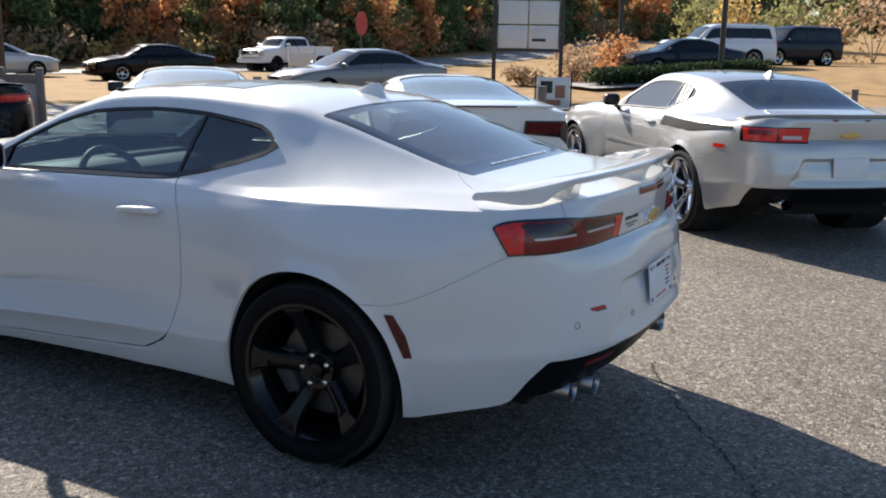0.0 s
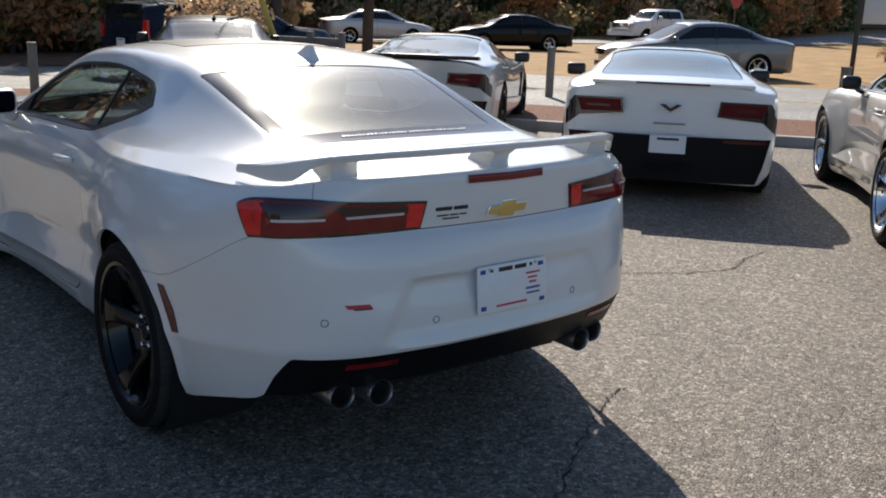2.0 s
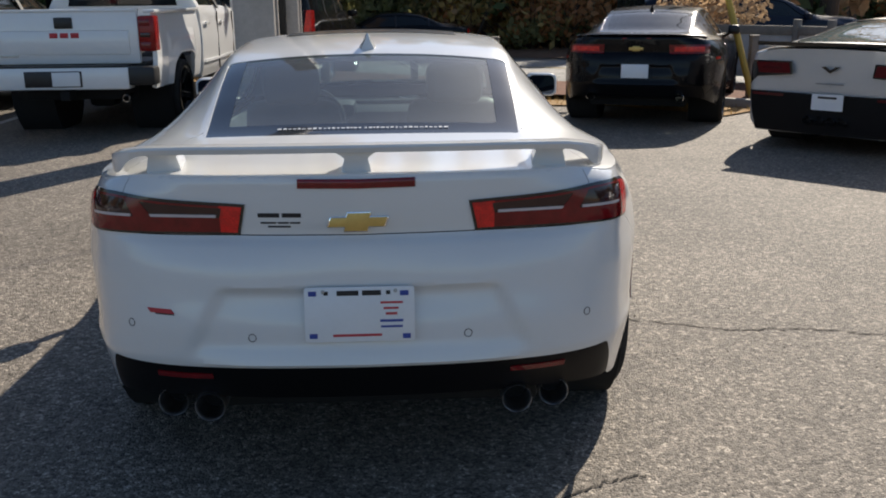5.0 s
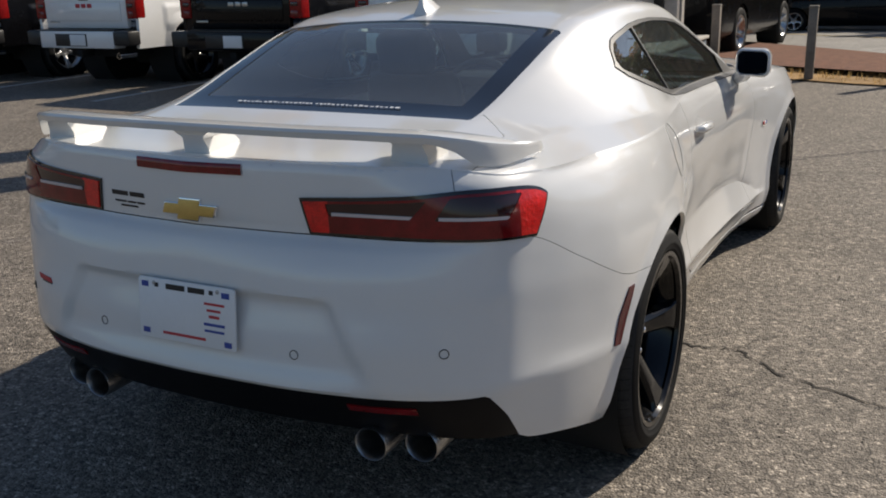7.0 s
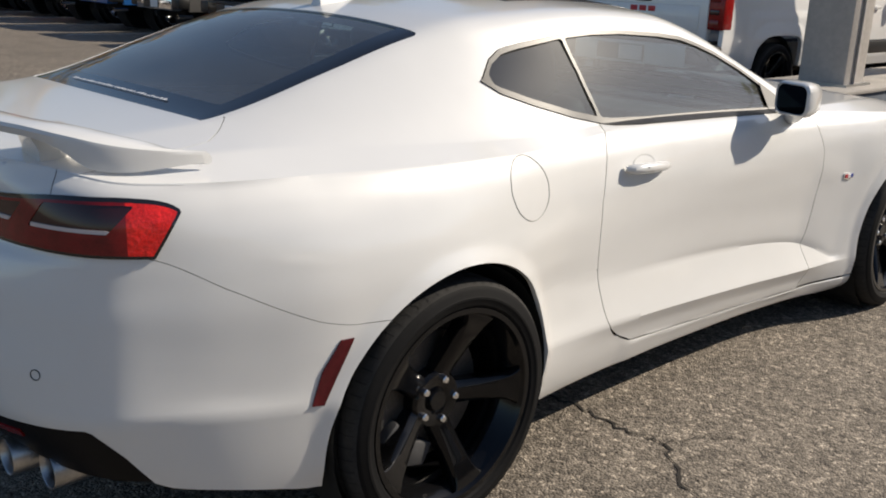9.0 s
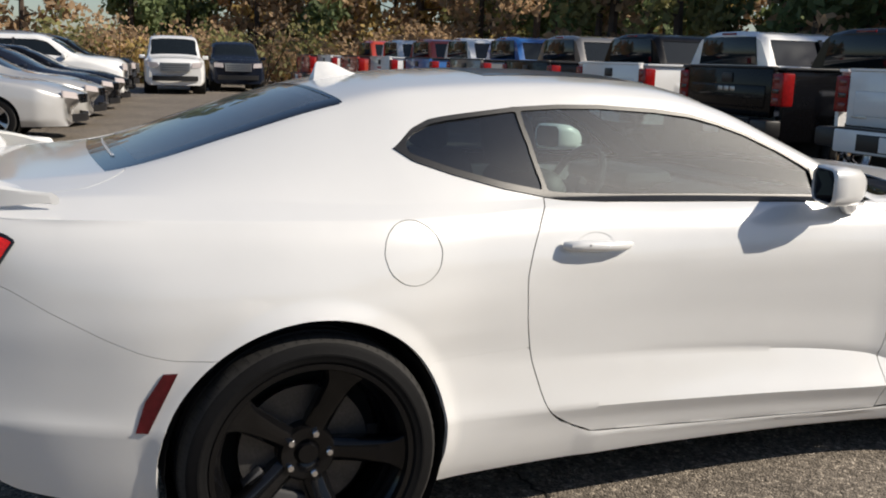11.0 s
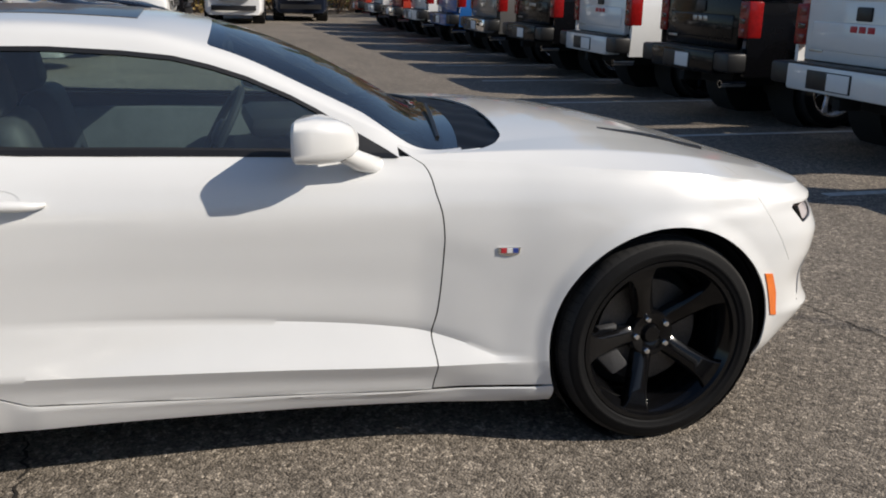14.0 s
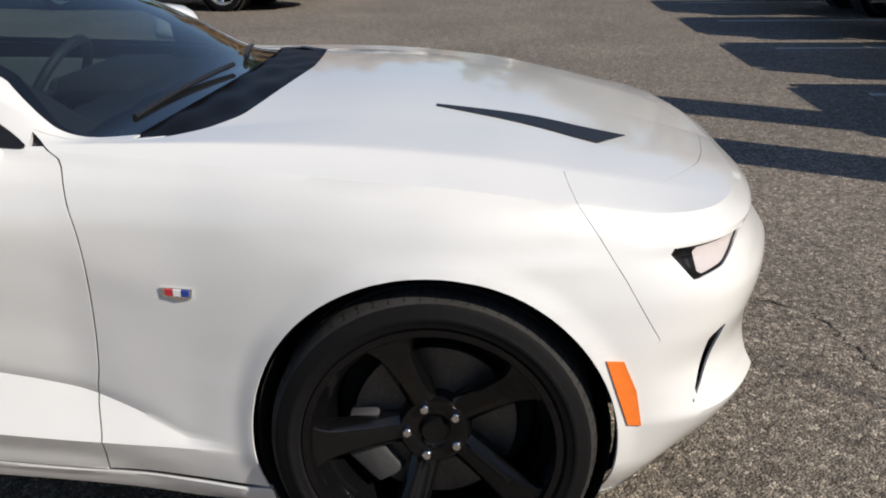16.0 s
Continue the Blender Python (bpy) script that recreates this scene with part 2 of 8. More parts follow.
def box(x0, x1, y0, y1, z0, z1, bevel=0.0, seg=2, taper=None):
    bm = bmesh.new()
    bmesh.ops.create_cube(bm, size=1)
    for v in bm.verts:
        t = 1.0
        if taper and v.co.z > 0:
            t = taper
        v.co = Vector(((x0 + x1) / 2 + v.co.x * (x1 - x0) * t, (y0 + y1) / 2 + v.co.y * (y1 - y0) * t, (z0 + z1) / 2 + v.co.z * (z1 - z0)))
    if bevel:
        bmesh.ops.bevel(bm, geom=bm.edges[:], offset=bevel, segments=seg, affect='EDGES', profile=0.5)
    return bm


def turned(profile, n=48, axis='x'):
    """A surface of revolution round x (or z) from (radius, along) pairs."""
    bm = bmesh.new()
    rings = []
    for r, a in profile:
        ring = []
        for k in range(n):
            c, s = math.cos(2 * math.pi * k / n), math.sin(2 * math.pi * k / n)
            ring.append(bm.verts.new((a, r * c, r * s) if axis == 'x' else (r * c, r * s, a)))
        rings.append(ring)
    for p, q in zip(rings, rings[1:]):
        for k in range(n):
            bm.faces.new((p[k], q[k], q[(k + 1) % n], p[(k + 1) % n]))
    bmesh.ops.recalc_face_normals(bm, faces=bm.faces[:])
    return bm


def prism(outline, x0, x1, bevel=0.0, axis='x'):
    """A flat outline given a depth: (y, z) along x, (x, z) along y, or (x, y) along z."""
    def at(a, b, d):
        return {'x': (d, a, b), 'y': (a, d, b), 'z': (a, b, d)}[axis]
    bm = bmesh.new()
    lo = [bm.verts.new(at(a, b, x0)) for a, b in outline]
    hi = [bm.verts.new(at(a, b, x1)) for a, b in outline]
    bm.faces.new(lo)
    bm.faces.new(hi[::-1])
    n = len(outline)
    for k in range(n):
        bm.faces.new((lo[k], hi[k], hi[(k + 1) % n], lo[(k + 1) % n]))
    bmesh.ops.recalc_face_normals(bm, faces=bm.faces[:])
    if bevel:
        bmesh.ops.bevel(bm, geom=bm.edges[:], offset=bevel, segments=2, affect='EDGES', profile=0.5)
    return bm


def tube(points, radius, n=8, closed=False):
    """A round bar along points; radius may be a list."""
    bm = bmesh.new()
    pts = [Vector(p) for p in points]
    rad = radius if isinstance(radius, (list, tuple)) else [radius] * len(pts)
    rings = []
    for k, p in enumerate(pts):
        if closed:
            d = pts[(k + 1) % len(pts)] - pts[k - 1]
        else:
            d = pts[min(k + 1, len(pts) - 1)] - pts[max(k - 1, 0)]
        d.normalize()
        side = d.cross(Vector((0, 0, 1)) if abs(d.z) < 0.9 else Vector((1, 0, 0))).normalized()
        up = side.cross(d)
        rings.append([bm.verts.new(p + (side * math.cos(2 * math.pi * j / n) + up * math.sin(2 * math.pi * j / n)) * rad[k]) for j in range(n)])
    pairs = list(zip(rings, rings[1:])) + ([(rings[-1], rings[0])] if closed else [])
    for a, b in pairs:
        for j in range(n):
            bm.faces.new((a[j], b[j], b[(j + 1) % n], a[(j + 1) % n]))
    if not closed:
        bm.faces.new(rings[0][::-1])
        bm.faces.new(rings[-1])
    bmesh.ops.recalc_face_normals(bm, faces=bm.faces[:])
    return bm


def moved(bm, m):
    bmesh.ops.transform(bm, matrix=m, verts=bm.verts[:])
    return bm


def writing(name, text, size, material, parent, m, shear=0.0, width=None, label=""):
    """Words in the built-in font as a thin mesh, centred, reading along the local x axis."""
    cu = bpy.data.curves.new(name, 'FONT')
    cu.body, cu.size, cu.extrude, cu.shear = text, size, 0.0008, shear
    cu.align_x, cu.align_y = 'CENTER', 'CENTER'
    tmp = bpy.data.objects.new(name, cu)
    scene.collection.objects.link(tmp)
    dg = bpy.context.evaluated_depsgraph_get()
    me = bpy.data.meshes.new_from_object(tmp.evaluated_get(dg))
    bpy.data.objects.remove(tmp)
    if width:
        xs = [v.co.x for v in me.vertices]
        k = width / (max(xs) - min(xs))
        for v in me.vertices:
            v.co.x *= k
    me.materials.clear()
    me.materials.append(material)
    ob = new(name, me)
    if parent:
        ob.parent = parent
    ob.matrix_basis = m
    if label:
        tagged(ob, label)
    return ob


# ---- the white coupe: surfaces ----
# y runs forwards from the rear axle, x to the car's right, z up from the ground
def plan_curve():
    keys = [(0, -1.055), (0.25, -1.046), (0.5, -1.002), (0.655, -0.938), (0.765, -0.838), (0.805, -0.755), (0.866, -0.60), (0.928, -0.36), (0.952, -0.06), (0.937, 0.20),
            (0.893, 0.50), (0.872, 0.80), (0.862, 1.15), (0.860, 1.6), (0.868, 2.0), (0.890, 2.28), (0.920, 2.48), (0.943, 2.70), (0.949, 2.90), (0.942, 3.08), (0.922, 3.22), (0.876, 3.352), (0.79, 3.450),
            (0.6, 3.545), (0.3, 3.616), (0, 3.638)]
    xs, ys = [k[0] for k in keys], [k[1] for k in keys]
    p = np.array(keys)
    chord = np.r_[0, np.cumsum(np.hypot(*np.diff(p, axis=0).T))]
    fine = np.linspace(0, chord[-1], 3001)
    fx, fy = pc(*zip(chord, xs)), pc(*zip(chord, ys))
    q = np.stack([fx(fine), fy(fine)], 1)
    ker = np.ones(37) / 37
    pad = np.concatenate([np.stack([-q[60:0:-1, 0], q[60:0:-1, 1]], 1), q, np.stack([-q[-2:-62:-1, 0], q[-2:-62:-1, 1]], 1)])
    for _ in range(2):
        pad = np.stack([np.convolve(pad[:, k], ker, 'same') for k in (0, 1)], 1)
    q = pad[60:-60]
    q[0, 0] = q[-1, 0] = 0
    return q, np.r_[0, np.cumsum(np.hypot(*np.diff(q, axis=0).T))]


PLAN, ARC = plan_curve()
NORMAL = np.gradient(PLAN, axis=0)
NORMAL = np.stack([NORMAL[:, 1], -NORMAL[:, 0]], 1)
NORMAL /= np.linalg.norm(NORMAL, axis=1)[:, None]


def s_y(y):
    """Arc length along the side where the outline stands at y."""
    ok = np.arange(len(PLAN))
    side = (PLAN[:, 0] > 0.3)
    k = ok[side][np.argmin(abs(PLAN[side, 1] - y))]
    return ARC[k]


def s_x(x, rear=True):
    half = np.arange(len(PLAN)) < len(PLAN) // 2
    sel = np.nonzero((half if rear else ~half) & (PLAN[:, 0] <= 0.87))[0]
    return ARC[sel[np.argmin(abs(PLAN[sel, 0] - x))]]


# height of the door's lower shut line
DOOR_LOW = pc((.64, .345), (.80, .322), (.84, .298), (.89, .281), (1.0, .272), (1.23, .256), (1.46, .241), (1.69, .229), (1.875, .218), (2.06, .211))
SECTIONS = []


def section(s, *zd, crease=()):
    """How far the body lies inside the outline at arc length s, by height; crease: the heights of folded edges."""
    cuts = (-9,) + crease + (9,)
    runs = [pc(*[p for p in zd if a <= p[0] <= b]) for a, b in zip(cuts, cuts[1:])]
    SECTIONS.append((s, lambda z: np.choose(np.searchsorted(crease, z), [r(z) for r in runs]) if crease else runs[0](z)))


section(0, (.30, .17), (.36, .11), (.44, .05), (.49, .015), (.51, 0), (.60, .005), (.70, .03), (.78, .04), (.84, .055), (.866, .075), (.90, .066), (.96, .060), (1.015, .058), (1.04, .07))
section(s_x(.33), (.30, .17), (.36, .11), (.44, .05), (.49, .015), (.51, 0), (.60, .003), (.70, .022), (.78, .034), (.84, .058), (.866, .082), (.90, .079), (.96, .076), (1.015, .076), (1.04, .086))
section(s_x(.5), (.30, .16), (.36, .10), (.49, .01), (.52, 0), (.60, 0), (.70, .015), (.78, .025), (.84, .046), (.866, .066), (.90, .064), (.96, .064), (1.02, .068), (1.04, .080))
section(s_y(-.785), (.20, .12), (.26, .085), (.36, .04), (.44, .018), (.51, .0), (.56, .003), (.62, .004), (.72, .004), (.80, .010), (.855, .014), (.92, .02), (.98, .04), (1.02, .08), crease=(.51,))
section(s_y(-.60), (.20, .075), (.27, .050), (.36, .028), (.43, .014), (.496, .002), (.54, .008), (.62, .006), (.72, .002), (.80, .008), (.88, .020), (.94, .04), (.985, .065), crease=(.496,))
section(s_y(-.36), (.20, .08), (.3, .042), (.42, .018), (.472, .008), (.52, .008), (.62, .003), (.72, 0), (.80, .008), (.88, .03), (.94, .06), (.985, .095), crease=(.472,))
section(s_y(0), (.2, .06), (.35, .02), (.5, .005), (.62, 0), (.72, 0), (.80, .012), (.88, .035), (.93, .055), (.975, .085))
section(s_y(.45), (.17, .085), (.24, .05), (.33, .026), (.395, .016), (.46, .026), (.56, .030), (.66, .018), (.74, .012), (.82, .02), (.9, .04), (.965, .075), crease=(.395,))
section(s_y(.85), (.14, .11), (.19, .070), (.235, .052), (.28, .038), (.325, .026), (.374, .006), (.45, .022), (.525, .033), (.56, .031), (.62, .026), (.72, .018), (.8, .016), (.9, .04), (.96, .075), (.99, .105), crease=(.374, .525))
section(s_y(1.5), (.13, .11), (.18, .070), (.220, .052), (.245, .038), (.290, .024), (.338, .001), (.40, .025), (.479, .050), (.50, .044), (.53, .040), (.60, .033), (.7, .02), (.78, .012), (.88, .03), (.94, .065), (.97, .098), crease=(.338, .479))
section(s_y(2.0), (.12, .11), (.16, .070), (.195, .052), (.215, .038), (.255, .026), (.308, .0), (.36, .027), (.417, .053), (.44, .046), (.49, .041), (.55, .037), (.68, .022), (.78, .015), (.88, .04), (.935, .085), crease=(.308, .417))
section(s_y(2.14), (.12, .10), (.16, .065), (.20, .048), (.24, .030), (.303, .004), (.34, .023), (.375, .041), (.40, .036), (.45, .032), (.62, .022), (.72, .013), (.80, .016), (.88, .04), (.93, .08), crease=(.303, .375))
section(s_y(2.27), (.14, .07), (.18, .045), (.25, .022), (.300, .010), (.320, .025), (.345, .024), (.395, .024), (.48, .022), (.6, .016), (.7, .011), (.8, .016), (.88, .04), (.925, .078), crease=(.300, .320))
section(s_y(2.40), (.14, .07), (.18, .035), (.26, .016), (.30, .012), (.38, .014), (.5, .014), (.6, .010), (.7, .008), (.8, .015), (.88, .04), (.92, .072))
section(s_y(2.8), (.2, .05), (.35, .02), (.5, .005), (.65, 0), (.72, 0), (.8, .015), (.86, .04), (.895, .065))
section(s_y(3.18), (.14, .15), (.2, .08), (.3, .025), (.4, .01), (.55, 0), (.65, .005), (.72, .02), (.80, .05), (.85, .085))
section(s_y(3.42), (.14, .235), (.2, .165), (.28, .083), (.36, .022), (.40, .0), (.44, .018), (.50, .030), (.60, .006), (.66, 0), (.71, .016), (.752, .038), (.775, .034), (.8, .06), (.84, .1), crease=(.40, .752))
section(ARC[-1], (.14, .21), (.2, .145), (.28, .065), (.34, .012), (.40, .0), (.44, .022), (.48, .03), (.56, .028), (.64, .004), (.68, .012), (.72, .050), (.74, .062), (.77, .070), (.80, .12), crease=(.40, .74))

ZT = pc((0, 1.035), (s_x(.6), 1.03), (s_y(-.75), .998), (s_y(-.36), .985), (s_y(0), .975), (s_y(.45), .965), (s_y(.85), .980), (s_y(1.2), .970), (s_y(1.76), .953),
        (s_y(2.03), .940), (s_y(2.5), .915), (s_y(2.85), .893), (s_y(3.1), .858), (s_y(3.3), .828), (ARC[-1], .79))
ZB = pc((0, .37), (s_x(.5), .37), (s_y(-.785), .35), (s_y(-.726), .322), (s_y(-.62), .298), (s_y(-.50), .266), (s_y(-.42), .244), (s_y(.4), .202), (s_y(.7), .196), (s_y(1.13), .188), (s_y(1.75), .170), (s_y(2.42), .146), (s_y(3.2), .15), (ARC[-1], .15))

_zt = np.linspace(.1, 1.1, 901)
_st = np.linspace(0, ARC[-1], 700)
_keys = np.array([s for s, _ in SECTIONS])
RIDGE = pc((s_y(-.785), .51), (s_y(-.60), .496), (s_y(-.36), .472), (s_y(.0), .43), (s_y(.45), .395), (s_y(.85), .374), (s_y(1.5), .338), (s_y(2.0), .308), (s_y(2.14), .303), (s_y(2.27), .300))   # height of the fold along the flank
CREASE = pc((s_y(-.785), .66), (s_y(.0), .58), (s_y(.45), .545), (s_y(.85), .525), (s_y(1.5), .479), (s_y(2.0), .417), (s_y(2.14), .375), (s_y(2.27), .320))   # upper edge of the hollow in the door
_marks = lambda s: [float(RIDGE(s)) - .4, float(RIDGE(s)), float(CREASE(s)), .70, 1.2]
DEPTH = np.zeros((700, 901))
for _i, _s in enumerate(_st):
    _n = int(np.clip(np.searchsorted(_keys, _s) - 1, 0, len(_keys) - 2))
    _c = {q: SECTIONS[q][1](np.interp(_zt, _marks(_s), _marks(_keys[q]))) for q in range(max(0, _n - 1), min(len(_keys), _n + 3))}
    _d = {q: (_c[q + 1] - _c[q]) / (_keys[q + 1] - _keys[q]) for q in _c if q + 1 in _c}

    def _slope(q):
        if q - 1 not in _d or q not in _d:
            return _d[q] if q in _d else _d[q - 1]
        h0, h1 = _keys[q] - _keys[q - 1], _keys[q + 1] - _keys[q]
        w0, w1 = 2 * h1 + h0, h1 + 2 * h0
        ok = _d[q - 1] * _d[q] > 0
        return np.where(ok, (w0 + w1) / (w0 / np.where(ok, _d[q - 1], 1) + w1 / np.where(ok, _d[q], 1)), 0)
    _h = _keys[_n + 1] - _keys[_n]
    _q = (_s - _keys[_n]) / _h
    DEPTH[_i] = ((1 + 2 * _q) * (1 - _q) ** 2 * _c[_n] + _q * (1 - _q) ** 2 * _h * _slope(_n) + _q * _q * (3 - 2 * _q) * _c[_n + 1] + _q * _q * (_q - 1) * _h * _slope(_n + 1))


def band(S, Z, off=0.0):
    """The car's side and end surface: points at arc length S and height Z, off metres outside it."""
    S, Z = np.broadcast_arrays(np.asarray(S, float), np.asarray(Z, float))
    a, b = np.clip(S / ARC[-1] * 699, 0, 698.999), np.clip((Z - .1) * 900, 0, 899.999)
    i, j = a.astype(int), b.astype(int)
    u, v = a - i, b - j
    d = (DEPTH[i, j] * (1 - u) * (1 - v) + DEPTH[i + 1, j] * u * (1 - v) + DEPTH[i, j + 1] * (1 - u) * v + DEPTH[i + 1, j + 1] * u * v)
    x, y = np.interp(S, ARC, PLAN[:, 0]), np.interp(S, ARC, PLAN[:, 1])
    nx, ny = np.interp(S, ARC, NORMAL[:, 0]), np.interp(S, ARC, NORMAL[:, 1])
    # shallow tray for the number plate, and a spread lip over each wheel
    tray = np.clip((0.40 - 0.10 * np.clip((.73 - Z) / .2, -1, 1) * -1 - abs(x)) / .03, 0, 1) * np.clip((.728 - Z) / .02, 0, 1) * np.clip((Z - .515) / .05, 0, 1) * (y < -.8)
    d = d + tray * 0.016
    for yc, ra in ((-.004, .390), (2.812, .384)):      # flat flared lip round each arch
        r = np.hypot(y - yc, Z - .35)
        d = d - .011 * np.clip((ra + .046 - r) / .046, 0, 1) ** 1.3 * (x > .7) * np.clip((Z - .2) / .1, 0, 1) * (r > ra - .05)
    d = d - .006 * np.clip((DOOR_LOW(y) - Z) / .006, 0, 1) * np.clip((y - .84) / .08, 0, 1) * np.clip((2.44 - y) / .05, 0, 1) * (x > .7)   # step at the sill
    d = d - off
    return np.stack([np.maximum(x - nx * d, 0) * (S > 1e-6), y - ny * d, Z], -1)


LATTICE = np.linspace(0, ARC[-1], int(ARC[-1] / .013))


def band_grid(s0, s1, z0=.14, z1=None, ds=.013, dz=.0125, off=0.0):
    """Grid of the side surface from s0 to s1, with its arc lengths and heights."""
    if ds == .013:
        k = np.nonzero((LATTICE > s0 - .014) & (LATTICE < s1 + .014))[0]
        S = LATTICE[k][:, None]
    else:
        S = np.linspace(s0, s1, max(3, int((s1 - s0) / ds) + 1))[:, None]
    nz = int((1.04 - z0) / dz) + 1
    t = np.linspace(0, 1, nz)[None, :]
    top = ZT(S) if z1 is None else np.zeros_like(S) + z1
    Z = z0 + (top - z0) * t
    if z0 < .25 and z1 is None:                        # rows of the grid run along the folds
        k = int((.40 - z0) / (1.04 - z0) * (nz - 1))
        fold = RIDGE(S)
        up = CREASE(S)
        n = nz // 7
        Z = np.concatenate([z0 + (fold - z0) * np.linspace(0, 1, k + 1)[None, :-1], fold + (up - fold) * np.linspace(0, 1, n + 1)[None, :-1], up + (top - up) * np.linspace(0, 1, nz - k - n)[None]], 1)
    S = S + 0 * Z
    return band(S, Z, off), S, Z


_m = dict(M=((-.75, .66, 1.028), (-.4, .71, 1.031), (0, .785, 1.014), (.3, .800, 1.000), (.55, .785, .998), (.76, .755, .994), (1.2, .738, .984), (1.76, .752, .963), (2.0, .768, .953),
             (2.3, .770, .957), (2.5, .765, .953), (2.85, .745, .925), (3.1, .70, .875), (3.3, .62, .805)),
          R=((-.75, .45, 1.034), (-.43, .515, 1.070), (-.1, .53, 1.165), (.2, .537, 1.255), (.4, .547, 1.295), (.9, .565, 1.318), (1.2, .577, 1.30), (1.45, .602, 1.235), (1.7, .66, 1.122),
             (1.9, .712, 1.03), (2.06, .735, .957), (2.3, .62, .962), (2.5, .56, .964), (2.85, .50, .931), (3.1, .46, .874), (3.3, .40, .795)))
MX, MZ = pc(*[(a, b) for a, b, c in _m['M']]), pc(*[(a, c) for a, b, c in _m['M']])
RX, RZ = pc(*[(a, b) for a, b, c in _m['R']]), pc(*[(a, c) for a, b, c in _m['R']])
CZ = pc((-.75, 1.035), (-.6, 1.05), (-.43, 1.078), (-.1, 1.19), (.2, 1.288), (.35, 1.318), (.6, 1.345), (.9, 1.355), (1.2, 1.345), (1.4, 1.315), (1.55, 1.272), (1.75, 1.19),
        (1.93, 1.09), (2.08, 1.005), (2.3, .995), (2.5, .988), (2.85, .942), (3.1, .868), (3.3, .79))
BOW = pc((-.75, -.25), (-.43, -.06), (.2, -.03), (.9, 0), (1.25, .06), (1.9, .10), (2.1, .12), (2.6, .10), (3.0, .14), (3.3, .4))


def top_grid(u0, u1, du=.013, nv=96, off=0.0):
    """Grid of roof, glasshouse, bonnet and boot from the shoulder (v 0) to the middle (v 1)."""
    V = np.linspace(0, 1, nv)
    sB = LATTICE[(LATTICE > s_y(-.75)) & (LATTICE < s_y(3.3))]
    full = np.interp(sB, ARC, PLAN[:, 1])
    B = band(sB, ZT(sB))
    P = np.zeros((len(full), nv, 3))
    for i, y in enumerate(full):
        pts = [(B[i, 0], B[i, 2]), (MX(y), MZ(y)), (RX(y), RZ(y))]
        w = np.clip(V * 3, 0, 3)
        xr, zr, zc = RX(y), RZ(y), CZ(y)
        t = np.clip(w - 2, 0, 1)
        px = np.where(w < 1, pts[0][0] + (pts[1][0] - pts[0][0]) * w, np.where(w < 2, pts[1][0] + (pts[2][0] - pts[1][0]) * (w - 1), xr * (1 - t)))
        pz = np.where(w < 1, pts[0][1] + (pts[1][1] - pts[0][1]) * w, np.where(w < 2, pts[1][1] + (pts[2][1] - pts[1][1]) * (w - 1), zr + (zc - zr) * (1 - (1 - t) ** 2.2)))
        k = 9
        ker = np.hanning(k + 2)[1:-1]
        ker /= ker.sum()
        sx = np.convolve(np.r_[2 * px[0] - px[k // 2:0:-1], px, -px[-2:-2 - k // 2:-1]], ker, 'valid')
        sz = np.convolve(np.r_[2 * pz[0] - pz[k // 2:0:-1], pz, pz[-2:-2 - k // 2:-1]], ker, 'valid')
        bow = BOW(y) * (1 - np.clip(sx / sx[0], 0, 1) ** 2)
        P[i] = np.stack([sx, B[i, 1] + bow, sz], -1)
    for k in (0, 2):                                   # even out along the car
        pad = np.pad(P[:, :, k], ((3, 3), (0, 0)), mode='reflect', reflect_type='odd')
        P[:, :, k] = sum(pad[n:n + len(full)] for n in range(7)) / 7
    # meet the edges of the end surfaces
    for row, sgn, reach, s_end in ((0, 1, .30, 0.0), (-1, -1, .35, ARC[-1])):
        ss = np.linspace(sB[row], s_end, 400)
        edge = band(ss, ZT(ss))
        tx = P[row, :, 0]
        ey = np.interp(tx, edge[::-1, 0], edge[::-1, 1])
        ez = np.interp(tx, edge[::-1, 0], edge[::-1, 2])
        w = np.clip(1 - abs(full - full[row]) / reach, 0, 1) ** 2
        P[:, :, 1] += w[:, None] * (ey - P[row, :, 1])[None]
        P[:, :, 2] += w[:, None] * (ez - P[row, :, 2])[None]
    P += (B - P[:, 0])[:, None] * np.clip(1 - V * 9, 0, 1)[None, :, None]
    pick = np.nonzero((full > u0 - .014) & (full < u1 + .014))[0][::max(1, round(du / .013))]
    U, Q, n = full[pick], P[pick], len(pick)
    if off:
        gu, gv = np.gradient(Q, axis=0), np.gradient(Q, axis=1)
        nn = np.cross(gu, gv)
        nn /= np.maximum(np.linalg.norm(nn, axis=2), 1e-9)[..., None]
        if nn[n // 2, -1, 2] < 0:
            nn = -nn
        Q = Q + nn * off
        Q[:, -1, 0] = 0
    return Q, U[:, None] + 0 * V[None], V[None] + 0 * U[:, None]


def weld(*bms, dist=.0008):
    out = join(*bms)
    bmesh.ops.remove_doubles(out, verts=out.verts[:], dist=dist)
    return out


# shut lines
DOOR_REAR = pc((.24, 1.0), (.279, .893), (.30, .845), (.322, .798), (.386, .721), (.465, .690), (.57, .659), (.69, .640), (.778, .635), (.83, .645), (.92, .683), (1.005, .738), (1.06, .78))
DOOR_FRONT = pc((.18, 2.068), (.225, 2.070), (.303, 2.077), (.395, 2.065), (.475, 2.080), (.58, 2.089), (.70, 2.093), (.78, 2.086), (.845, 2.068), (.92, 2.046), (.95, 2.003), (.98, 1.96))
SEAM = pc((-.80, .866), (-.75, .856), (-.60, .775), (-.47, .705), (-.40, .675), (-.32, .658), (-.2, .655))
FSEAM = lin((.20, 2.9), (.568, 2.9), (.576, 3.255), (.588, 3.271), (.602, 3.262), (.713, 3.198), (.80, 3.141), (.877, 3.086), (.95, 3.05))
